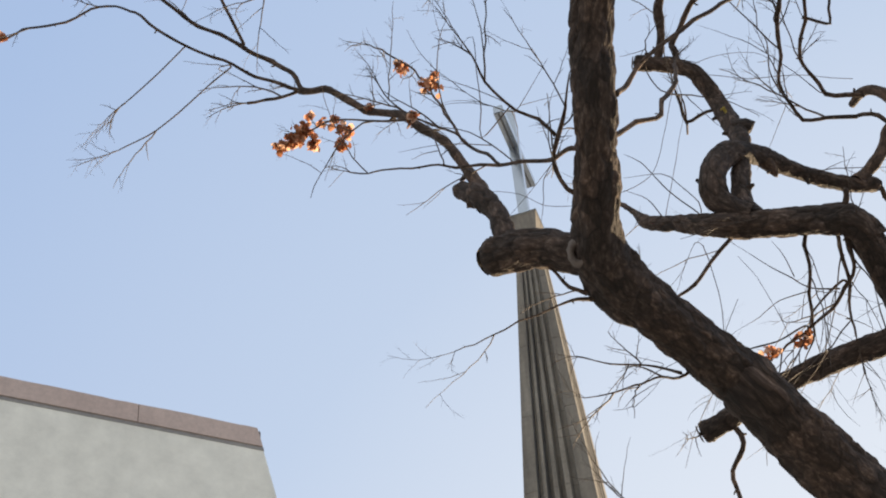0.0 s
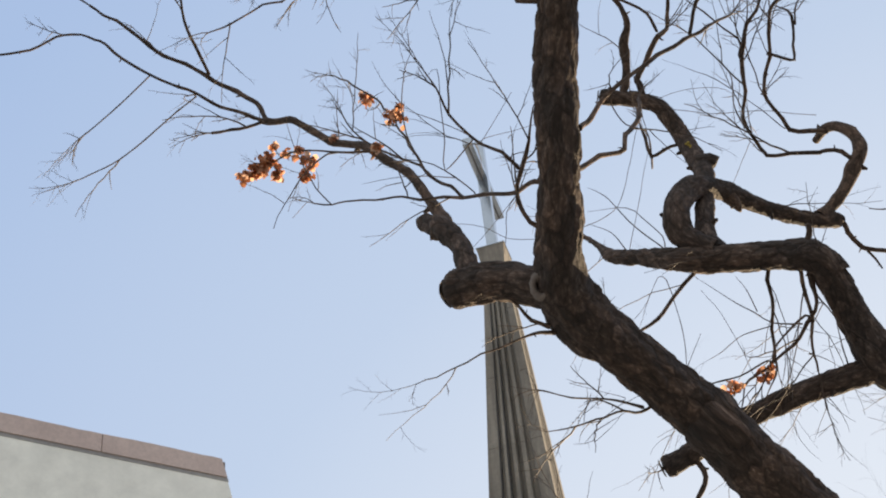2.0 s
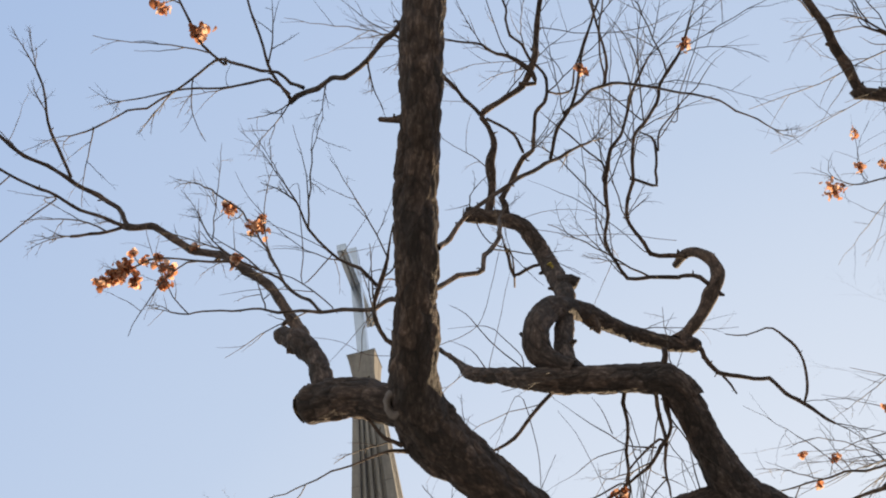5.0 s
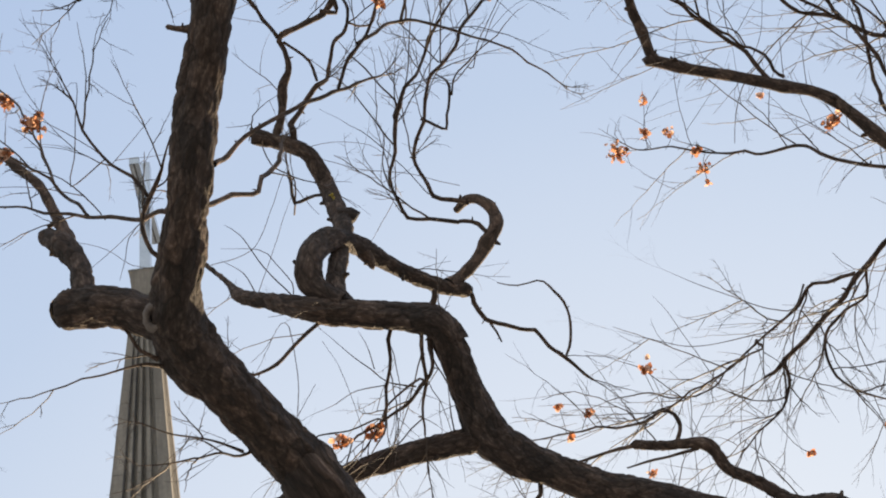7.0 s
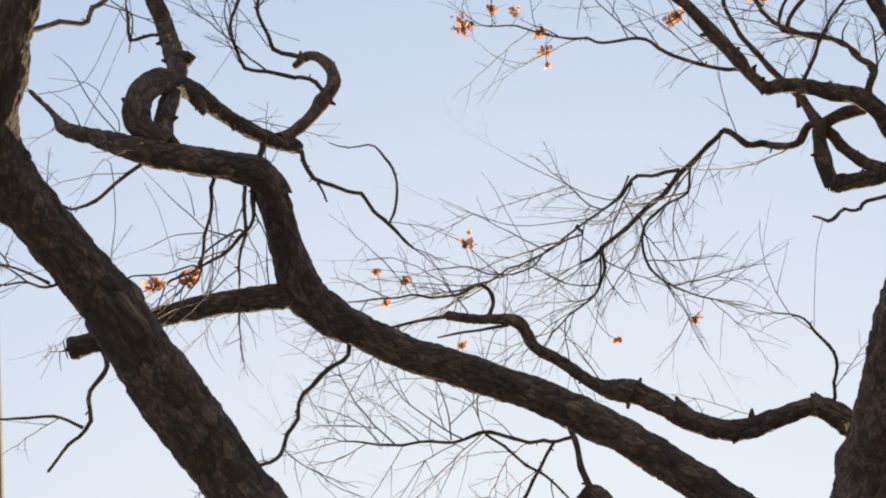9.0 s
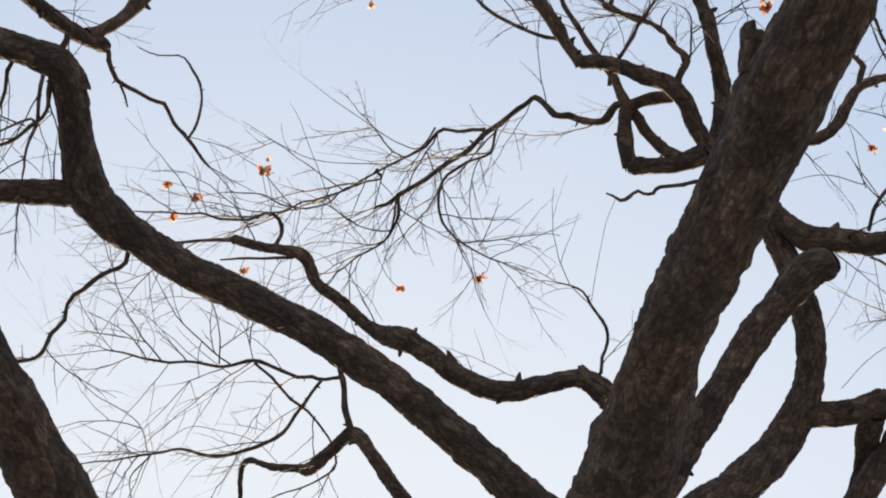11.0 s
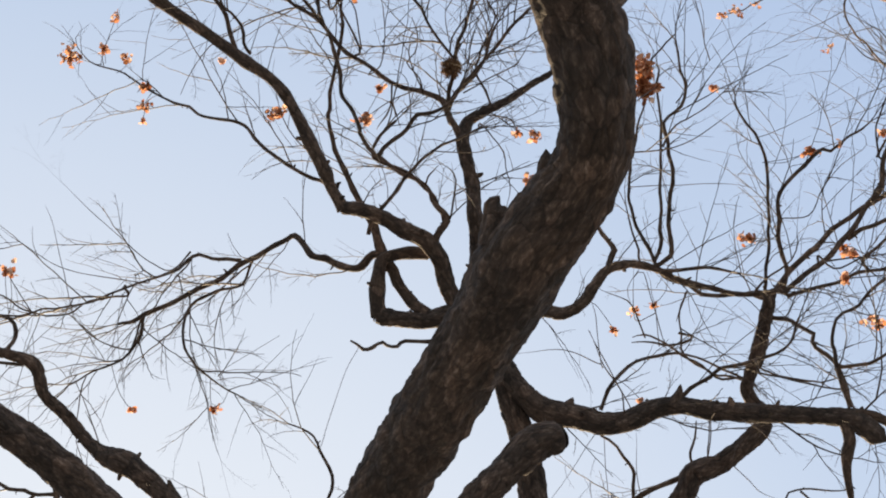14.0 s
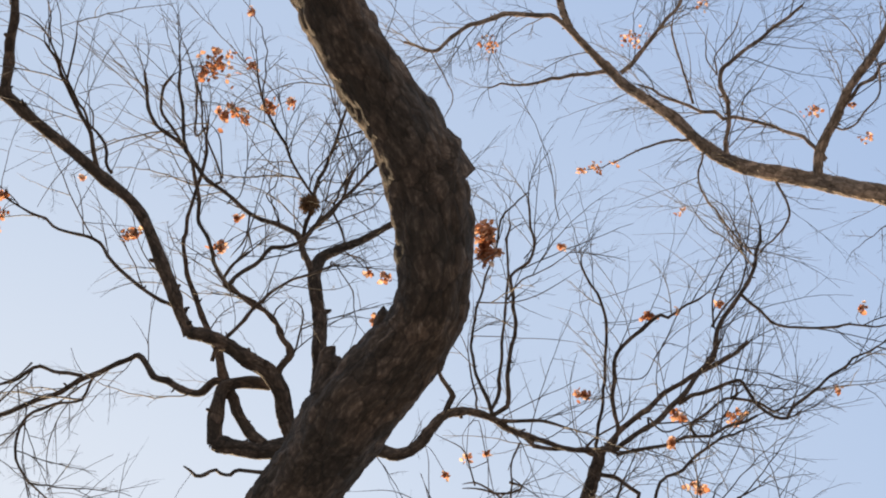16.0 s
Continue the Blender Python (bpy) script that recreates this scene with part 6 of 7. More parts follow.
limb(tree_one, "branch", [(-0.300, 2.478, 4.465, 0.0108), (-0.391, 2.462, 4.501, 0.0095), (-0.494, 2.427, 4.548, 0.0082), (-0.595, 2.384, 4.596, 0.0082), (-0.683, 2.339, 4.645, 0.0069), (-0.738, 2.336, 4.667, 0.0069), (-0.862, 2.351, 4.654, 0.0070), (-1.000, 2.370, 4.631, 0.0056), (-1.084, 2.386, 4.622, 0.0042)], twigs=5)
limb(tree_one, "branch", [(-0.427, 2.442, 4.608, 0.0097), (-0.447, 2.394, 4.643, 0.0097), (-0.468, 2.351, 4.673, 0.0083), (-0.481, 2.285, 4.721, 0.0069), (-0.492, 2.229, 4.759, 0.0055)], twigs=2)
limb(tree_one, "branch", [(-0.303, 2.479, 4.464, 0.0094), (-0.355, 2.489, 4.450, 0.0094), (-0.388, 2.486, 4.448, 0.0081), (-0.424, 2.484, 4.445, 0.0081)], twigs=2)
limb(tree_one, "branch", [(-0.455, 2.440, 4.531, 0.0048), (-0.556, 2.487, 4.474, 0.0041), (-0.648, 2.522, 4.423, 0.0041), (-0.736, 2.539, 4.387, 0.0034)], twigs=2)
limb(tree_one, "branch", [(-0.557, 2.400, 4.578, 0.0041), (-0.645, 2.447, 4.522, 0.0041), (-0.744, 2.488, 4.463, 0.0034)], twigs=1)
limb(tree_one, "branch", [(-0.051, 2.390, 4.230, 0.0075), (-0.102, 2.388, 4.231, 0.0063), (-0.163, 2.378, 4.237, 0.0050), (-0.226, 2.378, 4.232, 0.0050), (-0.272, 2.389, 4.218, 0.0038)], twigs=2)
limb(tree_one, "branch", [(0.266, 2.115, 3.674, 0.0147), (0.241, 2.107, 3.685, 0.0105), (0.224, 2.081, 3.713, 0.0095), (0.219, 2.062, 3.732, 0.0095), (0.232, 2.032, 3.759, 0.0095), (0.252, 1.986, 3.799, 0.0053), (0.264, 1.951, 3.829, 0.0032)], twigs=6)
limb(tree_one, "branch", [(0.229, 2.036, 3.756, 0.0084), (0.197, 2.012, 3.782, 0.0074), (0.157, 1.999, 3.797, 0.0063), (0.109, 1.962, 3.833, 0.0053), (0.088, 1.921, 3.869, 0.0042), (0.070, 1.896, 3.890, 0.0032)], twigs=6)
limb(tree_one, "branch", [(0.282, 2.035, 3.710, 0.0125), (0.257, 2.080, 3.761, 0.0106), (0.218, 2.137, 3.800, 0.0098), (0.167, 2.186, 3.848, 0.0089), (0.113, 2.232, 3.897, 0.0079), (0.035, 2.275, 3.949, 0.0058), (-0.059, 2.319, 3.996, 0.0047), (-0.180, 2.356, 4.045, 0.0036)], twigs=6)
limb(tree_one, "branch", [(0.130, 2.220, 3.882, 0.0090), (0.074, 2.271, 4.001, 0.0082), (0.046, 2.317, 4.121, 0.0073), (0.021, 2.359, 4.244, 0.0063), (-0.017, 2.386, 4.378, 0.0052), (-0.079, 2.426, 4.499, 0.0053), (-0.127, 2.480, 4.608, 0.0041)], twigs=6)
limb(tree_one, "branch", [(0.082, 2.263, 3.981, 0.0064), (0.080, 2.268, 3.991, 0.0058), (0.032, 2.234, 4.024, 0.0058), (-0.035, 2.212, 4.044, 0.0047), (-0.079, 2.187, 4.066, 0.0035), (-0.098, 2.159, 4.090, 0.0035)], twigs=4)
limb(tree_one, "branch", [(0.283, 2.327, 3.599, 0.0109), (0.243, 2.300, 3.581, 0.0086), (0.201, 2.283, 3.550, 0.0053), (0.128, 2.272, 3.512, 0.0042), (0.062, 2.260, 3.473, 0.0031), (0.003, 2.244, 3.437, 0.0021)], twigs=2)
limb(tree_one, "branch", [(0.267, 2.312, 3.602, 0.0098), (0.237, 2.301, 3.618, 0.0087), (0.212, 2.286, 3.638, 0.0076), (0.197, 2.275, 3.651, 0.0054)], twigs=2)
limb(tree_one, "branch", [(0.444, 2.508, 3.542, 0.0079), (0.377, 2.447, 3.523, 0.0055), (0.307, 2.393, 3.495, 0.0043), (0.228, 2.335, 3.470, 0.0021)], twigs=4)
limb(tree_one, "branch", [(0.501, 2.491, 3.569, 0.0087), (0.455, 2.516, 3.540, 0.0079), (0.386, 2.466, 3.505, 0.0056), (0.312, 2.427, 3.453, 0.0043), (0.235, 2.382, 3.408, 0.0021)], twigs=4)
limb(tree_one, "branch", [(0.328, 1.624, 4.048, 0.0187), (0.286, 1.689, 4.071, 0.0127), (0.220, 1.768, 4.084, 0.0118), (0.174, 1.819, 4.114, 0.0110), (0.127, 1.862, 4.149, 0.0100), (0.089, 1.918, 4.172, 0.0113)], twigs=2)
limb(tree_one, "branch", [(0.092, 1.910, 4.168, 0.0090), (0.062, 1.866, 4.201, 0.0079), (0.042, 1.821, 4.233, 0.0068), (0.021, 1.767, 4.270, 0.0056), (0.012, 1.721, 4.300, 0.0045)], twigs=2)
limb(tree_one, "branch", [(0.116, 1.871, 4.156, 0.0089), (0.051, 1.885, 4.237, 0.0080), (-0.011, 1.918, 4.303, 0.0082), (-0.058, 1.953, 4.367, 0.0072), (-0.173, 2.047, 4.382, 0.0061), (-0.284, 2.118, 4.409, 0.0050), (-0.386, 2.184, 4.437, 0.0038)], twigs=4)
limb(tree_one, "branch", [(0.089, 1.899, 4.172, 0.0079), (0.045, 1.877, 4.189, 0.0068), (-0.047, 1.884, 4.181, 0.0056), (-0.134, 1.881, 4.178, 0.0045), (-0.230, 1.890, 4.163, 0.0034)], twigs=4)
limb(tree_one, "branch", [(-0.038, 1.937, 4.349, 0.0065), (-0.040, 1.942, 4.343, 0.0059), (-0.090, 1.892, 4.376, 0.0059), (-0.127, 1.835, 4.412, 0.0059), (-0.158, 1.777, 4.447, 0.0047)], twigs=3)
limb(tree_one, "branch", [(0.339, 1.946, 3.753, 0.0123), (0.368, 1.972, 3.815, 0.0116), (0.437, 1.970, 3.895, 0.0097), (0.520, 1.975, 3.964, 0.0099), (0.595, 1.979, 4.032, 0.0090), (0.650, 2.001, 4.088, 0.0069), (0.702, 2.026, 4.142, 0.0058)], twigs=4)
limb(tree_one, "branch", [(0.306, 2.021, 3.713, 0.0134), (0.343, 2.063, 3.774, 0.0117), (0.412, 2.091, 3.843, 0.0109), (0.462, 2.116, 3.915, 0.0111), (0.494, 2.141, 3.990, 0.0103), (0.508, 2.164, 4.068, 0.0082)], twigs=2)
limb(tree_one, "branch", [(0.595, 1.979, 4.032, 0.0078), (0.615, 1.929, 4.068, 0.0090), (0.641, 1.890, 4.092, 0.0078), (0.670, 1.797, 4.154, 0.0067), (0.695, 1.739, 4.188, 0.0056), (0.703, 1.692, 4.217, 0.0045)], twigs=4)
limb(tree_one, "branch", [(0.625, 1.905, 4.084, 0.0078), (0.681, 1.912, 4.150, 0.0080), (0.733, 1.932, 4.208, 0.0082), (0.868, 1.965, 4.230, 0.0060), (1.001, 2.015, 4.234, 0.0049), (1.121, 2.081, 4.225, 0.0037)], twigs=2)
limb(tree_one, "branch", [(0.733, 1.932, 4.208, 0.0070), (0.736, 1.885, 4.241, 0.0070), (0.722, 1.830, 4.283, 0.0058), (0.708, 1.776, 4.323, 0.0047)], twigs=3)
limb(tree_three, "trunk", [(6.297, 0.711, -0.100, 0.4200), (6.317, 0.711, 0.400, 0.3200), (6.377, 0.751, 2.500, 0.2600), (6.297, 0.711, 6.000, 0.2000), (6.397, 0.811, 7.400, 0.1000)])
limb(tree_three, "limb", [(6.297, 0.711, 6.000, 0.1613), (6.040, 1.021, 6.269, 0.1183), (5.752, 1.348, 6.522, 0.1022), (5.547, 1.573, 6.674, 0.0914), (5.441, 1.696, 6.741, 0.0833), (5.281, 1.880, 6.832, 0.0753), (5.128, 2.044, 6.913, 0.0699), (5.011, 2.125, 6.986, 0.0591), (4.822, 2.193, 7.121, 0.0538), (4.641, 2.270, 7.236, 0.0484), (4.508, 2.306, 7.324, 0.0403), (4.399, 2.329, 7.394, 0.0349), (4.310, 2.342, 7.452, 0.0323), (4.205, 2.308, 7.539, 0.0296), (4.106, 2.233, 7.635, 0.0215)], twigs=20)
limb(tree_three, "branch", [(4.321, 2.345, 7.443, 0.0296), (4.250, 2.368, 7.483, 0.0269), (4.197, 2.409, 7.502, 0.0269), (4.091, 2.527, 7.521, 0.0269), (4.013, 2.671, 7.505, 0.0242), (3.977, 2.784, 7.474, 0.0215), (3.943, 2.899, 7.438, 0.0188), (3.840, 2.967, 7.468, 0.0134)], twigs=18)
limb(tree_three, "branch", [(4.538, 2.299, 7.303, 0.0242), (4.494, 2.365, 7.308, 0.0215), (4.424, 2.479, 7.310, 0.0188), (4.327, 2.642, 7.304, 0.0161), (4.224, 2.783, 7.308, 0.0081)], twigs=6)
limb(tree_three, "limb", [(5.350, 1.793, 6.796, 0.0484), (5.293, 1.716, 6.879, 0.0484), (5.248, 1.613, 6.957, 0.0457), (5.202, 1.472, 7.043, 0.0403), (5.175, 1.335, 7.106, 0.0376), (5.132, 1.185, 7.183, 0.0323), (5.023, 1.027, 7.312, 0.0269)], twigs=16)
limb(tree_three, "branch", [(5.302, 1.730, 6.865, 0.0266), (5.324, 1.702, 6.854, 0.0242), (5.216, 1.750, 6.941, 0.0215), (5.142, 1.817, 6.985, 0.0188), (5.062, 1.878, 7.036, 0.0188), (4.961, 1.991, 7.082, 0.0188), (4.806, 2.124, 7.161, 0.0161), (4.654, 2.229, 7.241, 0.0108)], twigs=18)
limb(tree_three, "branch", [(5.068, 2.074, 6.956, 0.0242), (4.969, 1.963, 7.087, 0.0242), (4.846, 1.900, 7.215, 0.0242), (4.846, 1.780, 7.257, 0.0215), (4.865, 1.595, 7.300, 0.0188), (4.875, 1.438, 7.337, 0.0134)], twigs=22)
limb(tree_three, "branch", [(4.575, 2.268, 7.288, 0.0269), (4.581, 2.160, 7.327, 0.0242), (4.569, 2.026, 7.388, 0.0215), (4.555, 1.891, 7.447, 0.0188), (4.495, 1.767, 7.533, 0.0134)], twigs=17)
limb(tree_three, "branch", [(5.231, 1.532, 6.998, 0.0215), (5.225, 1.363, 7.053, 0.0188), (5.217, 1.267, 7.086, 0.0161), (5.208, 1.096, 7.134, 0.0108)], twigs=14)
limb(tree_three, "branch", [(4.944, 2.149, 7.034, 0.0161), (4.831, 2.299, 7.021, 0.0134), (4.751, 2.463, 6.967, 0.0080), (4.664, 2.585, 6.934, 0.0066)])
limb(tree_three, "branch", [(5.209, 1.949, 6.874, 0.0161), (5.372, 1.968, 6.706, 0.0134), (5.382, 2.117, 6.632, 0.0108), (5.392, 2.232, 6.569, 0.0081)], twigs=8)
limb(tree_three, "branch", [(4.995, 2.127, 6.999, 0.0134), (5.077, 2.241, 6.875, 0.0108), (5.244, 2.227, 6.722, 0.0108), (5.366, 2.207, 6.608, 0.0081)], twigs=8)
limb(tree_two, "limb", [(1.746, 1.403, 3.323, 0.0771), (1.726, 1.386, 3.355, 0.0559), (1.713, 1.378, 3.372, 0.0289), (1.713, 1.367, 3.380, 0.0096)])
limb(tree_two, "limb", [(1.750, 1.243, 3.345, 0.0753), (1.724, 1.246, 3.365, 0.0527), (1.710, 1.244, 3.378, 0.0282), (1.704, 1.239, 3.387, 0.0094)])
limb(tree_two, "limb", [(1.586, 1.005, 3.485, 0.1121), (1.595, 0.997, 3.482, 0.1066), (1.605, 0.988, 3.480, 0.0937), (1.612, 0.982, 3.478, 0.0735), (1.616, 0.978, 3.477, 0.0496)])
limb(tree_two, "limb", [(1.738, 1.257, 3.349, 0.0582), (1.719, 1.255, 3.368, 0.0388), (1.709, 1.252, 3.379, 0.0194)])
limb(tree_two, "limb", [(1.894, 1.811, 3.243, 0.0740), (1.877, 1.833, 3.236, 0.0529), (1.862, 1.845, 3.238, 0.0254)])
limb(tree_two, "limb", [(1.970, 2.040, 3.214, 0.0671), (1.953, 2.057, 3.211, 0.0447), (1.944, 2.071, 3.202, 0.0201)])
limb(tree_two, "limb", [(2.160, 3.048, 3.768, 0.0330), (2.152, 3.040, 3.786, 0.0210), (2.141, 3.035, 3.803, 0.0090)])
limb(tree_two, "branch", [(2.298, 2.954, 3.694, 0.0297), (2.295, 2.945, 3.709, 0.0178), (2.295, 2.938, 3.719, 0.0089)])
limb(tree_two, "limb", [(2.441, 2.853, 3.687, 0.0446), (2.433, 2.846, 3.705, 0.0327), (2.429, 2.841, 3.715, 0.0149)])
limb(tree_two, "limb", [(2.263, 2.991, 3.685, 0.0357), (2.266, 3.001, 3.666, 0.0208), (2.263, 3.008, 3.660, 0.0119)])
limb(tree_two, "limb", [(3.224, 2.209, 4.015, 0.0475), (3.222, 2.181, 4.043, 0.0253), (3.218, 2.168, 4.060, 0.0095)])
limb(tree_two, "limb", [(3.324, 2.094, 3.976, 0.0411), (3.317, 2.084, 3.995, 0.0253), (3.310, 2.079, 4.008, 0.0095)])
limb(tree_two, "branch", [(3.398, 2.004, 3.953, 0.0284), (3.395, 1.991, 3.968, 0.0158), (3.393, 1.982, 3.979, 0.0079)])
limb(tree_two, "limb", [(3.189, 2.281, 4.002, 0.0349), (3.182, 2.264, 4.026, 0.0190), (3.174, 2.256, 4.045, 0.0079)])
limb(tree_two, "limb", [(3.040, 2.436, 4.053, 0.0477), (3.041, 2.424, 4.066, 0.0318), (3.041, 2.411, 4.078, 0.0127)])
limb(tree_two, "limb", [(1.033, 2.865, 4.177, 0.0700), (1.029, 2.847, 4.198, 0.0504), (1.026, 2.835, 4.212, 0.0280)])
limb(tree_two, "limb", [(0.804, 2.946, 4.668, 0.0640), (0.822, 2.939, 4.672, 0.0548), (0.840, 2.932, 4.674, 0.0396)])
limb(tree_two, "limb", [(0.854, 2.949, 4.562, 0.0450), (0.877, 2.968, 4.536, 0.0300), (0.885, 2.979, 4.523, 0.0150)])
limb(tree_one, "branch", [(0.289, 1.763, 3.903, 0.0205), (0.269, 1.763, 3.905, 0.0134), (0.244, 1.764, 3.907, 0.0092)])
limb(tree_one, "limb", [(0.342, 2.265, 3.638, 0.0542), (0.360, 2.267, 3.634, 0.0369), (0.368, 2.269, 3.629, 0.0152)])
limb(tree_one, "limb", [(0.655, 2.631, 3.454, 0.0581), (0.672, 2.648, 3.423, 0.0349), (0.681, 2.655, 3.410, 0.0163)])
limb(tree_one, "limb", [(0.081, 2.351, 3.924, 0.0468), (0.068, 2.358, 3.917, 0.0281), (0.062, 2.361, 3.914, 0.0117)])

def branch_scar(tree, place, way):
    """A pale healed ring with a dark hollow where a branch was taken off."""
    o = Vector(tree.location)
    m = Matrix.Translation(Vector(place) - o) @ Vector(way).to_track_quat("-Z", "Y").to_matrix().to_4x4()
    bm = bmesh.new()
    rows = []
    for r, z in ((0.026, -0.010), (0.022, 0.004), (0.016, 0.006), (0.010, -0.002), (0.006, -0.012)):
        rows.append([bm.verts.new(m @ Vector((r * 0.72 * math.cos(2 * math.pi * k / 20) * (1 + 0.06 * math.sin(3 * k)), r * 1.1 * math.sin(2 * math.pi * k / 20), z))) for k in range(20)])
    for a, b in zip(rows, rows[1:]):
        for k in range(20):
            bm.faces.new((a[k], a[(k + 1) % 20], b[(k + 1) % 20], b[k]))
    ring = part("branch_scar", bm, SCAR_WOOD, tree, "pale grey healed ring of a lost branch", True)
    bm = bmesh.new()
    bm.faces.new([bm.verts.new(m @ Vector((0.007 * math.cos(2 * math.pi * k / 12), 0.011 * math.sin(2 * math.pi * k / 12), -0.011))) for k in range(12)])
    part("hollow", bm, BARK, ring, "dark hollow")


branch_scar(tree_one, (0.249, 2.210, 3.617), (0.083, 0.736, 0.672))


def lichen_patch(tree, line):
    """A crust of small yellow lichen lobes along a line on the bark."""
    bm = bmesh.new()
    o = np.array(tree.location)
    pts = np.array(line) - o
    for k in range(34):
        f = rng.random() * (len(pts) - 1)
        i = min(len(pts) - 2, int(f))
        at = pts[i] + (pts[i + 1] - pts[i]) * (f - i) + rng.normal(0, 0.0035, 3)
        m = Matrix.Translation(at) @ Matrix.Diagonal((*(rng.uniform(0.6, 1.5, 3)), 1.0))
        bmesh.ops.create_icosphere(bm, subdivisions=1, radius=rng.uniform(0.0016, 0.0036), matrix=m)
    part("lichen_patch", bm, LICHEN, tree, "crust of yellow-green lichen on the bark", True)


def seed_ball(tree, place, radius):
    verts, faces = [], []
    p = np.array(place) - np.array(tree.location)
    for k in range(260):
        d = unit(rng.normal(0, 1, 3))
        tube(verts, faces, [p + d * radius * 0.1, p + d * radius * 0.6 + rng.normal(0, 0.003, 3), p + d * radius * rng.uniform(0.85, 1.1)], [0.0022, 0.002, 0.0012])
    mesh_object("seed_ball", verts, faces, STALK, tree, label="round bristly dark brown clump of old stalks")


lichen_patch(tree_two, [(1.307, 0.986, 3.573), (1.325, 0.984, 3.577), (1.338, 0.982, 3.572), (1.345, 0.979, 3.553)])
lichen_patch(tree_two, [(2.481, 2.837, 3.642), (2.481, 2.827, 3.622), (1.997, 2.234, 3.174)])
lichen_patch(tree_two, [(0.788, 2.947, 4.761), (0.792, 2.942, 4.735)])
seed_ball(tree_two, (2.511, 2.242, 4.922), 0.033)
seed_head(tree_one, (-0.327, 2.404, 4.197), (-0.272, 2.389, 4.218), 10, 0.014)
seed_head(tree_one, (-0.302, 2.397, 4.207), (-0.272, 2.389, 4.218), 16, 0.019)
seed_head(tree_one, (-0.278, 2.385, 4.221), (-0.272, 2.389, 4.218), 14, 0.018)
seed_head(tree_one, (-0.260, 2.409, 4.201), (-0.272, 2.389, 4.218), 8, 0.013)
seed_head(tree_one, (-0.262, 2.363, 4.242), (-0.249, 2.384, 4.225), 3, 0.008)
seed_head(tree_one, (-0.186, 2.397, 4.218), (-0.187, 2.378, 4.235), 9, 0.013)
seed_head(tree_one, (-0.200, 2.418, 4.197), (-0.203, 2.378, 4.234), 8, 0.013)
seed_head(tree_one, (-0.060, 2.417, 4.440), (-0.056, 2.411, 4.453), 6, 0.016)
seed_head(tree_one, (0.009, 2.372, 4.322), (-0.003, 2.376, 4.328), 12, 0.023)
seed_head(tree_one, (-0.036, 2.214, 4.043), (-0.035, 2.212, 4.044), 5, 0.010)
seed_head(tree_one, (-0.213, 2.377, 4.234), (-0.211, 2.378, 4.233), 3, 0.009)
seed_head(tree_one, (-0.239, 2.377, 4.232), (-0.238, 2.381, 4.228), 3, 0.009)
seed_head(tree_one, (-0.137, 2.425, 4.323), (-0.136, 2.422, 4.329), 2, 0.006)
seed_head(tree_two, (0.769, 3.069, 4.005), (0.770, 3.071, 4.002), 8, 0.024)
seed_head(tree_two, (0.848, 3.038, 4.019), (0.851, 3.037, 4.020), 8, 0.024)
seed_head(tree_one, (-0.997, 2.367, 4.634), (-1.000, 2.370, 4.631), 4, 0.013)
seed_head(tree_one, (-0.089, 1.885, 4.381), (-0.094, 1.885, 4.380), 10, 0.021)
seed_head(tree_one, (-0.161, 1.838, 4.407), (-0.131, 1.827, 4.417), 5, 0.014)
seed_head(tree_two, (1.252, 2.634, 5.320), (1.244, 2.626, 5.328), 6, 0.020)
seed_head(tree_one, (0.663, 1.833, 4.129), (0.659, 1.832, 4.131), 2, 0.007)
seed_head(tree_two, (1.715, 3.031, 5.116), (1.775, 3.011, 5.105), 14, 0.031)
seed_head(tree_two, (1.773, 2.877, 5.196), (1.795, 2.994, 5.088), 3, 0.014)
seed_head(tree_two, (1.833, 2.920, 5.087), (1.834, 2.960, 5.055), 4, 0.015)
seed_head(tree_two, (1.784, 2.965, 5.128), (1.785, 3.003, 5.097), 4, 0.014)
seed_head(tree_two, (1.901, 2.914, 5.002), (1.897, 2.916, 5.007), 5, 0.017)
seed_head(tree_two, (1.922, 2.938, 4.951), (1.925, 2.898, 4.986), 4, 0.015)
seed_head(tree_two, (1.933, 2.958, 4.920), (1.940, 2.889, 4.975), 2, 0.010)
seed_head(tree_two, (2.099, 2.537, 4.717), (2.124, 2.494, 4.736), 5, 0.017)
seed_head(tree_two, (1.926, 2.546, 4.824), (1.932, 2.512, 4.847), 2, 0.008)
seed_head(tree_two, (1.747, 3.336, 4.507), (1.804, 3.392, 4.409), 4, 0.015)
seed_head(tree_two, (1.437, 3.272, 4.299), (1.457, 3.311, 4.242), 3, 0.013)
seed_head(tree_two, (1.515, 3.262, 4.272), (1.515, 3.291, 4.237), 5, 0.016)
seed_head(tree_two, (1.467, 3.315, 4.231), (1.472, 3.306, 4.241), 2, 0.008)
seed_head(tree_two, (1.677, 3.311, 4.109), (1.672, 3.294, 4.135), 3, 0.013)
seed_head(tree_two, (2.386, 3.209, 4.216), (2.402, 3.158, 4.266), 4, 0.015)
seed_head(tree_two, (1.760, 3.332, 4.502), (1.804, 3.392, 4.409), 5, 0.015)
seed_head(tree_two, (2.382, 2.482, 4.821), (2.318, 2.558, 4.807), 6, 0.021)
seed_head(tree_two, (2.225, 3.397, 4.252), (2.132, 3.369, 4.358), 2, 0.008)
seed_head(tree_two, (2.767, 2.248, 4.820), (2.701, 2.228, 4.887), 4, 0.015)
seed_head(tree_two, (2.810, 2.222, 4.815), (2.715, 2.211, 4.898), 6, 0.018)
seed_head(tree_two, (2.782, 2.234, 4.624), (2.675, 2.370, 4.616), 5, 0.019)
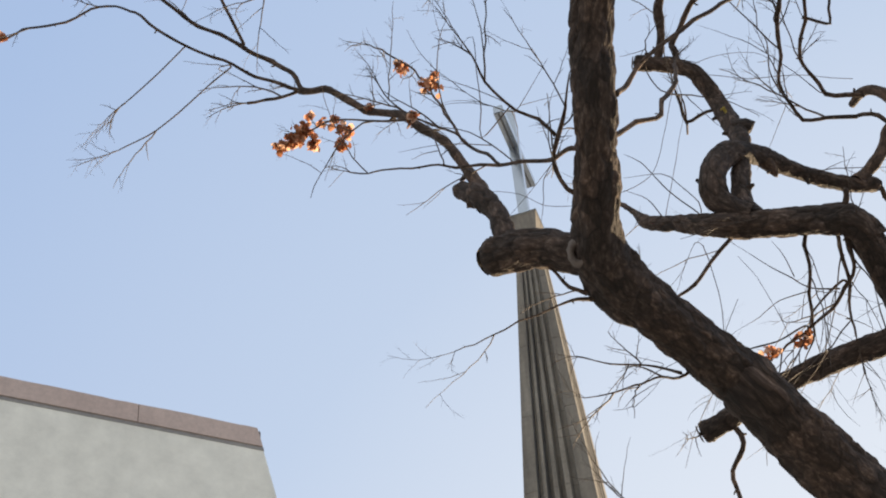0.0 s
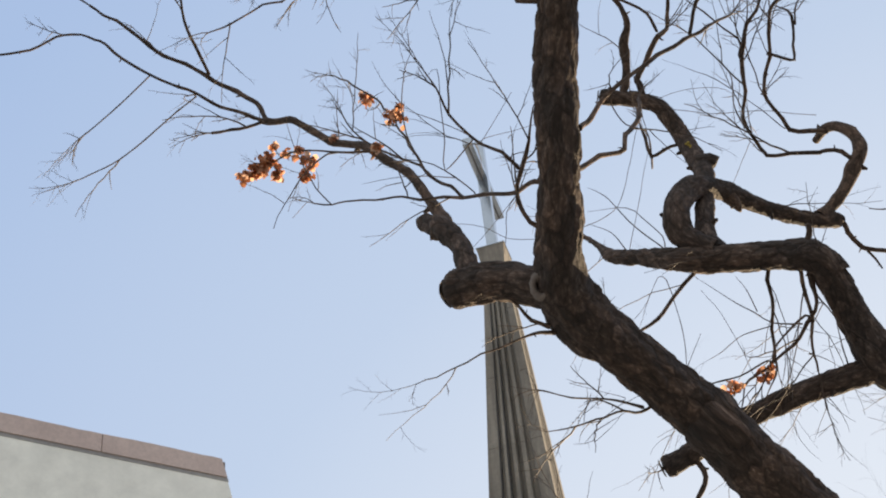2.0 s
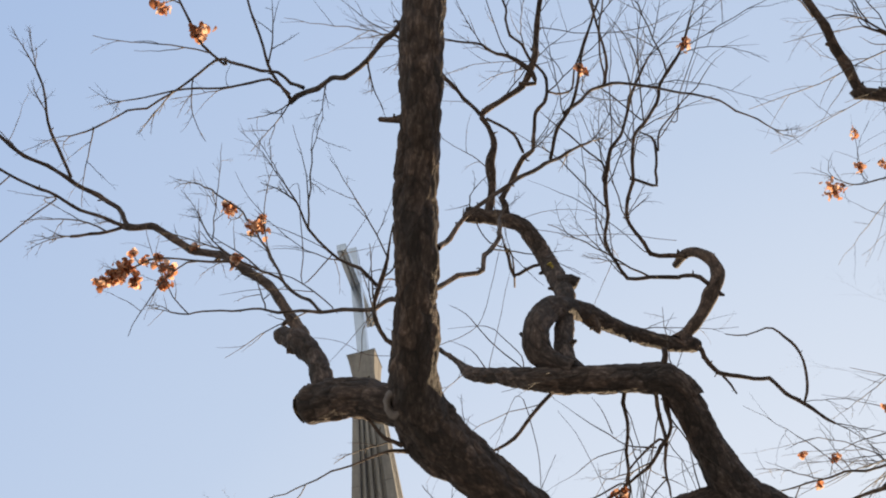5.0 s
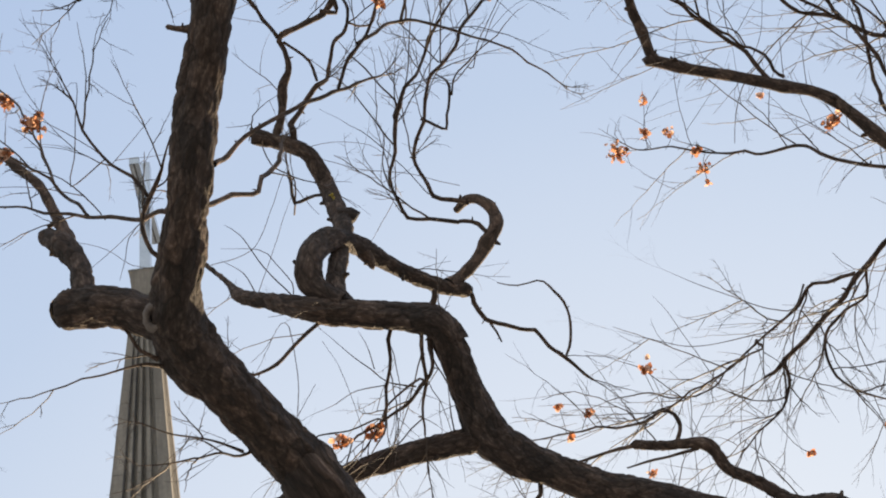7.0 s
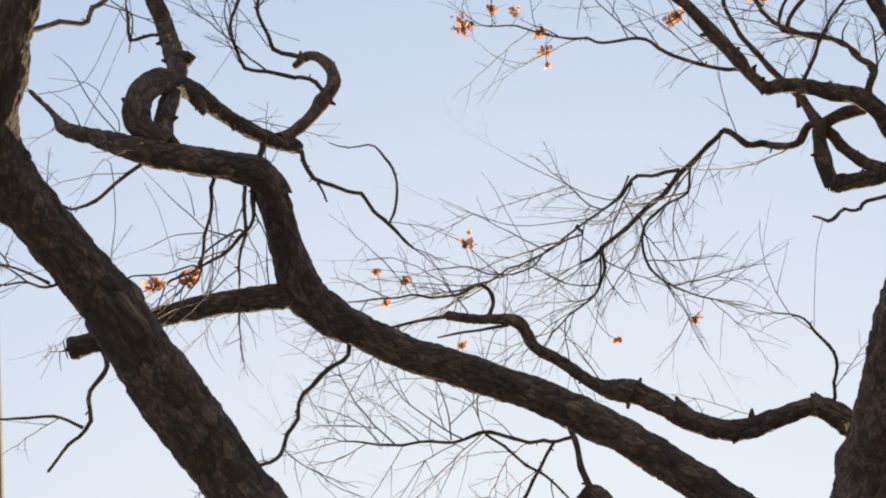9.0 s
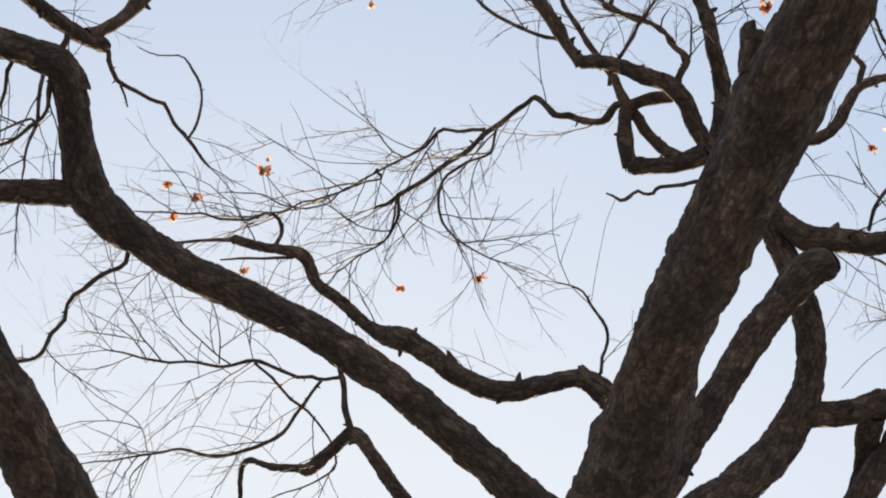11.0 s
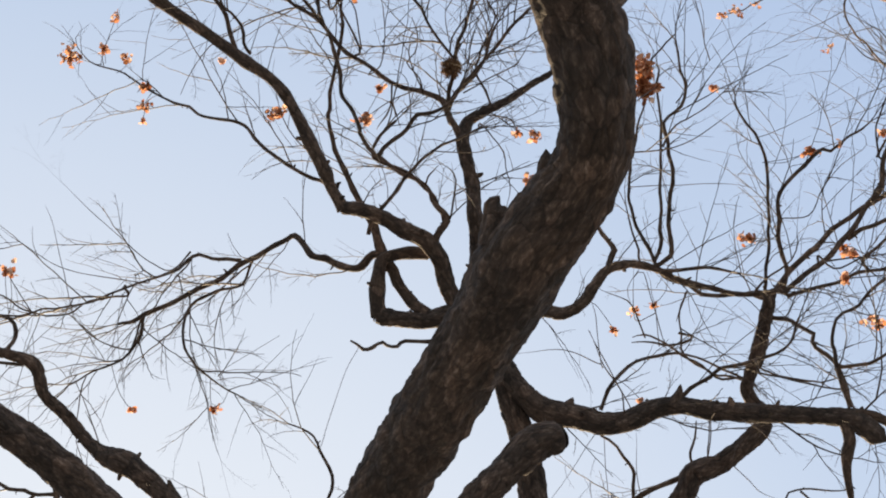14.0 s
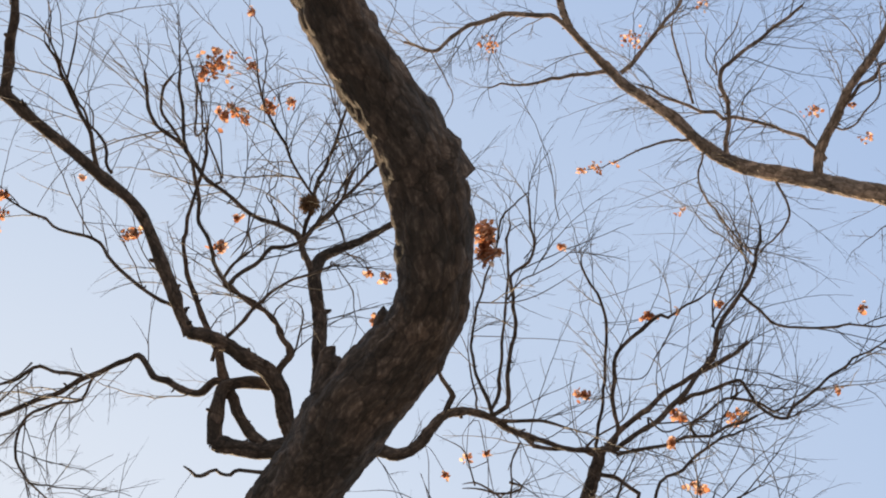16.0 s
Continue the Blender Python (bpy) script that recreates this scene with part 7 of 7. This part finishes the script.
seed_head(tree_two, (3.126, 2.214, 4.305), (3.095, 2.137, 4.402), 4, 0.015)
seed_head(tree_two, (3.171, 2.166, 4.319), (3.164, 2.101, 4.378), 3, 0.011)
seed_head(tree_two, (3.082, 2.261, 4.247), (2.994, 2.281, 4.324), 3, 0.010)
seed_head(tree_two, (3.369, 1.959, 4.524), (3.417, 1.904, 4.511), 3, 0.013)
seed_head(tree_two, (3.169, 2.275, 4.049), (3.106, 2.293, 4.107), 2, 0.010)
seed_head(tree_two, (2.204, 2.279, 5.104), (2.257, 2.180, 5.140), 12, 0.030)
seed_head(tree_two, (2.248, 2.251, 5.098), (2.288, 2.189, 5.116), 6, 0.020)
seed_head(tree_two, (2.286, 2.179, 5.124), (2.278, 2.186, 5.124), 8, 0.023)
seed_head(tree_two, (2.319, 2.130, 5.134), (2.288, 2.189, 5.116), 5, 0.015)
seed_head(tree_two, (1.954, 1.193, 3.703), (1.731, 1.150, 3.366), 16, 0.025)
seed_head(tree_two, (1.972, 1.215, 3.674), (1.745, 1.186, 3.353), 9, 0.017)
seed_head(tree_two, (1.987, 1.192, 3.675), (1.740, 1.174, 3.357), 3, 0.008)
seed_head(tree_two, (2.381, 2.477, 4.819), (2.384, 2.376, 4.897), 7, 0.020)
seed_head(tree_two, (2.373, 2.401, 4.886), (2.376, 2.378, 4.901), 4, 0.013)
seed_head(tree_three, (4.682, 2.558, 6.942), (4.686, 2.554, 6.942), 7, 0.032)
seed_head(tree_three, (4.653, 2.614, 6.929), (4.664, 2.585, 6.934), 4, 0.021)
seed_head(tree_three, (4.738, 2.482, 6.962), (4.740, 2.478, 6.963), 2, 0.016)
seed_head(tree_three, (5.084, 2.369, 6.808), (5.098, 2.240, 6.856), 3, 0.021)
seed_head(tree_two, (3.698, 1.635, 4.447), (3.705, 1.574, 4.473), 10, 0.031)
seed_head(tree_two, (3.465, 1.685, 4.100), (3.421, 1.690, 4.153), 5, 0.019)
seed_head(tree_two, (3.379, 1.686, 4.207), (3.424, 1.676, 4.159), 4, 0.013)
seed_head(tree_two, (3.383, 1.692, 4.675), (3.313, 1.804, 4.683), 4, 0.017)
seed_head(tree_two, (3.423, 1.605, 4.676), (3.313, 1.804, 4.683), 2, 0.010)
seed_head(tree_two, (3.635, 1.802, 4.512), (3.593, 1.810, 4.559), 4, 0.015)
seed_head(tree_two, (3.373, 1.955, 4.522), (3.417, 1.904, 4.511), 3, 0.013)
seed_head(tree_two, (3.133, 1.790, 4.862), (3.189, 1.770, 4.823), 2, 0.010)
seed_head(tree_two, (3.570, 1.541, 4.753), (3.595, 1.521, 4.737), 3, 0.012)
seed_head(tree_two, (2.107, 2.215, 5.198), (2.204, 2.149, 5.190), 18, 0.047)
seed_head(tree_two, (2.093, 2.258, 5.176), (2.204, 2.149, 5.190), 6, 0.020)
seed_head(tree_two, (2.186, 2.152, 5.198), (2.204, 2.149, 5.190), 4, 0.017)
seed_head(tree_three, (4.518, 2.137, 7.384), (4.577, 2.110, 7.350), 12, 0.054)
seed_head(tree_three, (4.112, 2.675, 7.437), (4.033, 2.635, 7.509), 10, 0.054)
seed_head(tree_three, (5.171, 1.642, 7.017), (5.216, 1.750, 6.941), 7, 0.040)
seed_head(tree_three, (5.365, 1.510, 6.874), (5.242, 1.596, 6.968), 5, 0.030)
seed_head(tree_two, (3.803, 1.196, 4.668), (3.825, 1.226, 4.629), 4, 0.018)
seed_head(tree_three, (5.244, 1.495, 6.997), (5.213, 1.507, 7.022), 4, 0.027)
seed_head(tree_three, (4.613, 1.790, 7.430), (4.846, 1.780, 7.257), 5, 0.038)
seed_head(tree_two, (3.716, 1.807, 4.274), (3.567, 1.820, 4.462), 4, 0.015)
seed_head(tree_two, (3.608, 1.766, 4.463), (3.581, 1.782, 4.484), 4, 0.014)
seed_head(tree_two, (3.393, 1.675, 4.683), (3.407, 1.678, 4.666), 3, 0.014)
seed_head(tree_two, (3.386, 1.941, 4.518), (3.433, 1.879, 4.510), 3, 0.014)
seed_head(tree_two, (2.109, 2.522, 4.722), (2.124, 2.494, 4.736), 4, 0.014)
seed_head(tree_two, (2.095, 2.064, 5.296), (2.204, 2.149, 5.190), 3, 0.013)
seed_head(tree_two, (3.822, 1.347, 4.452), (3.791, 1.363, 4.484), 3, 0.012)
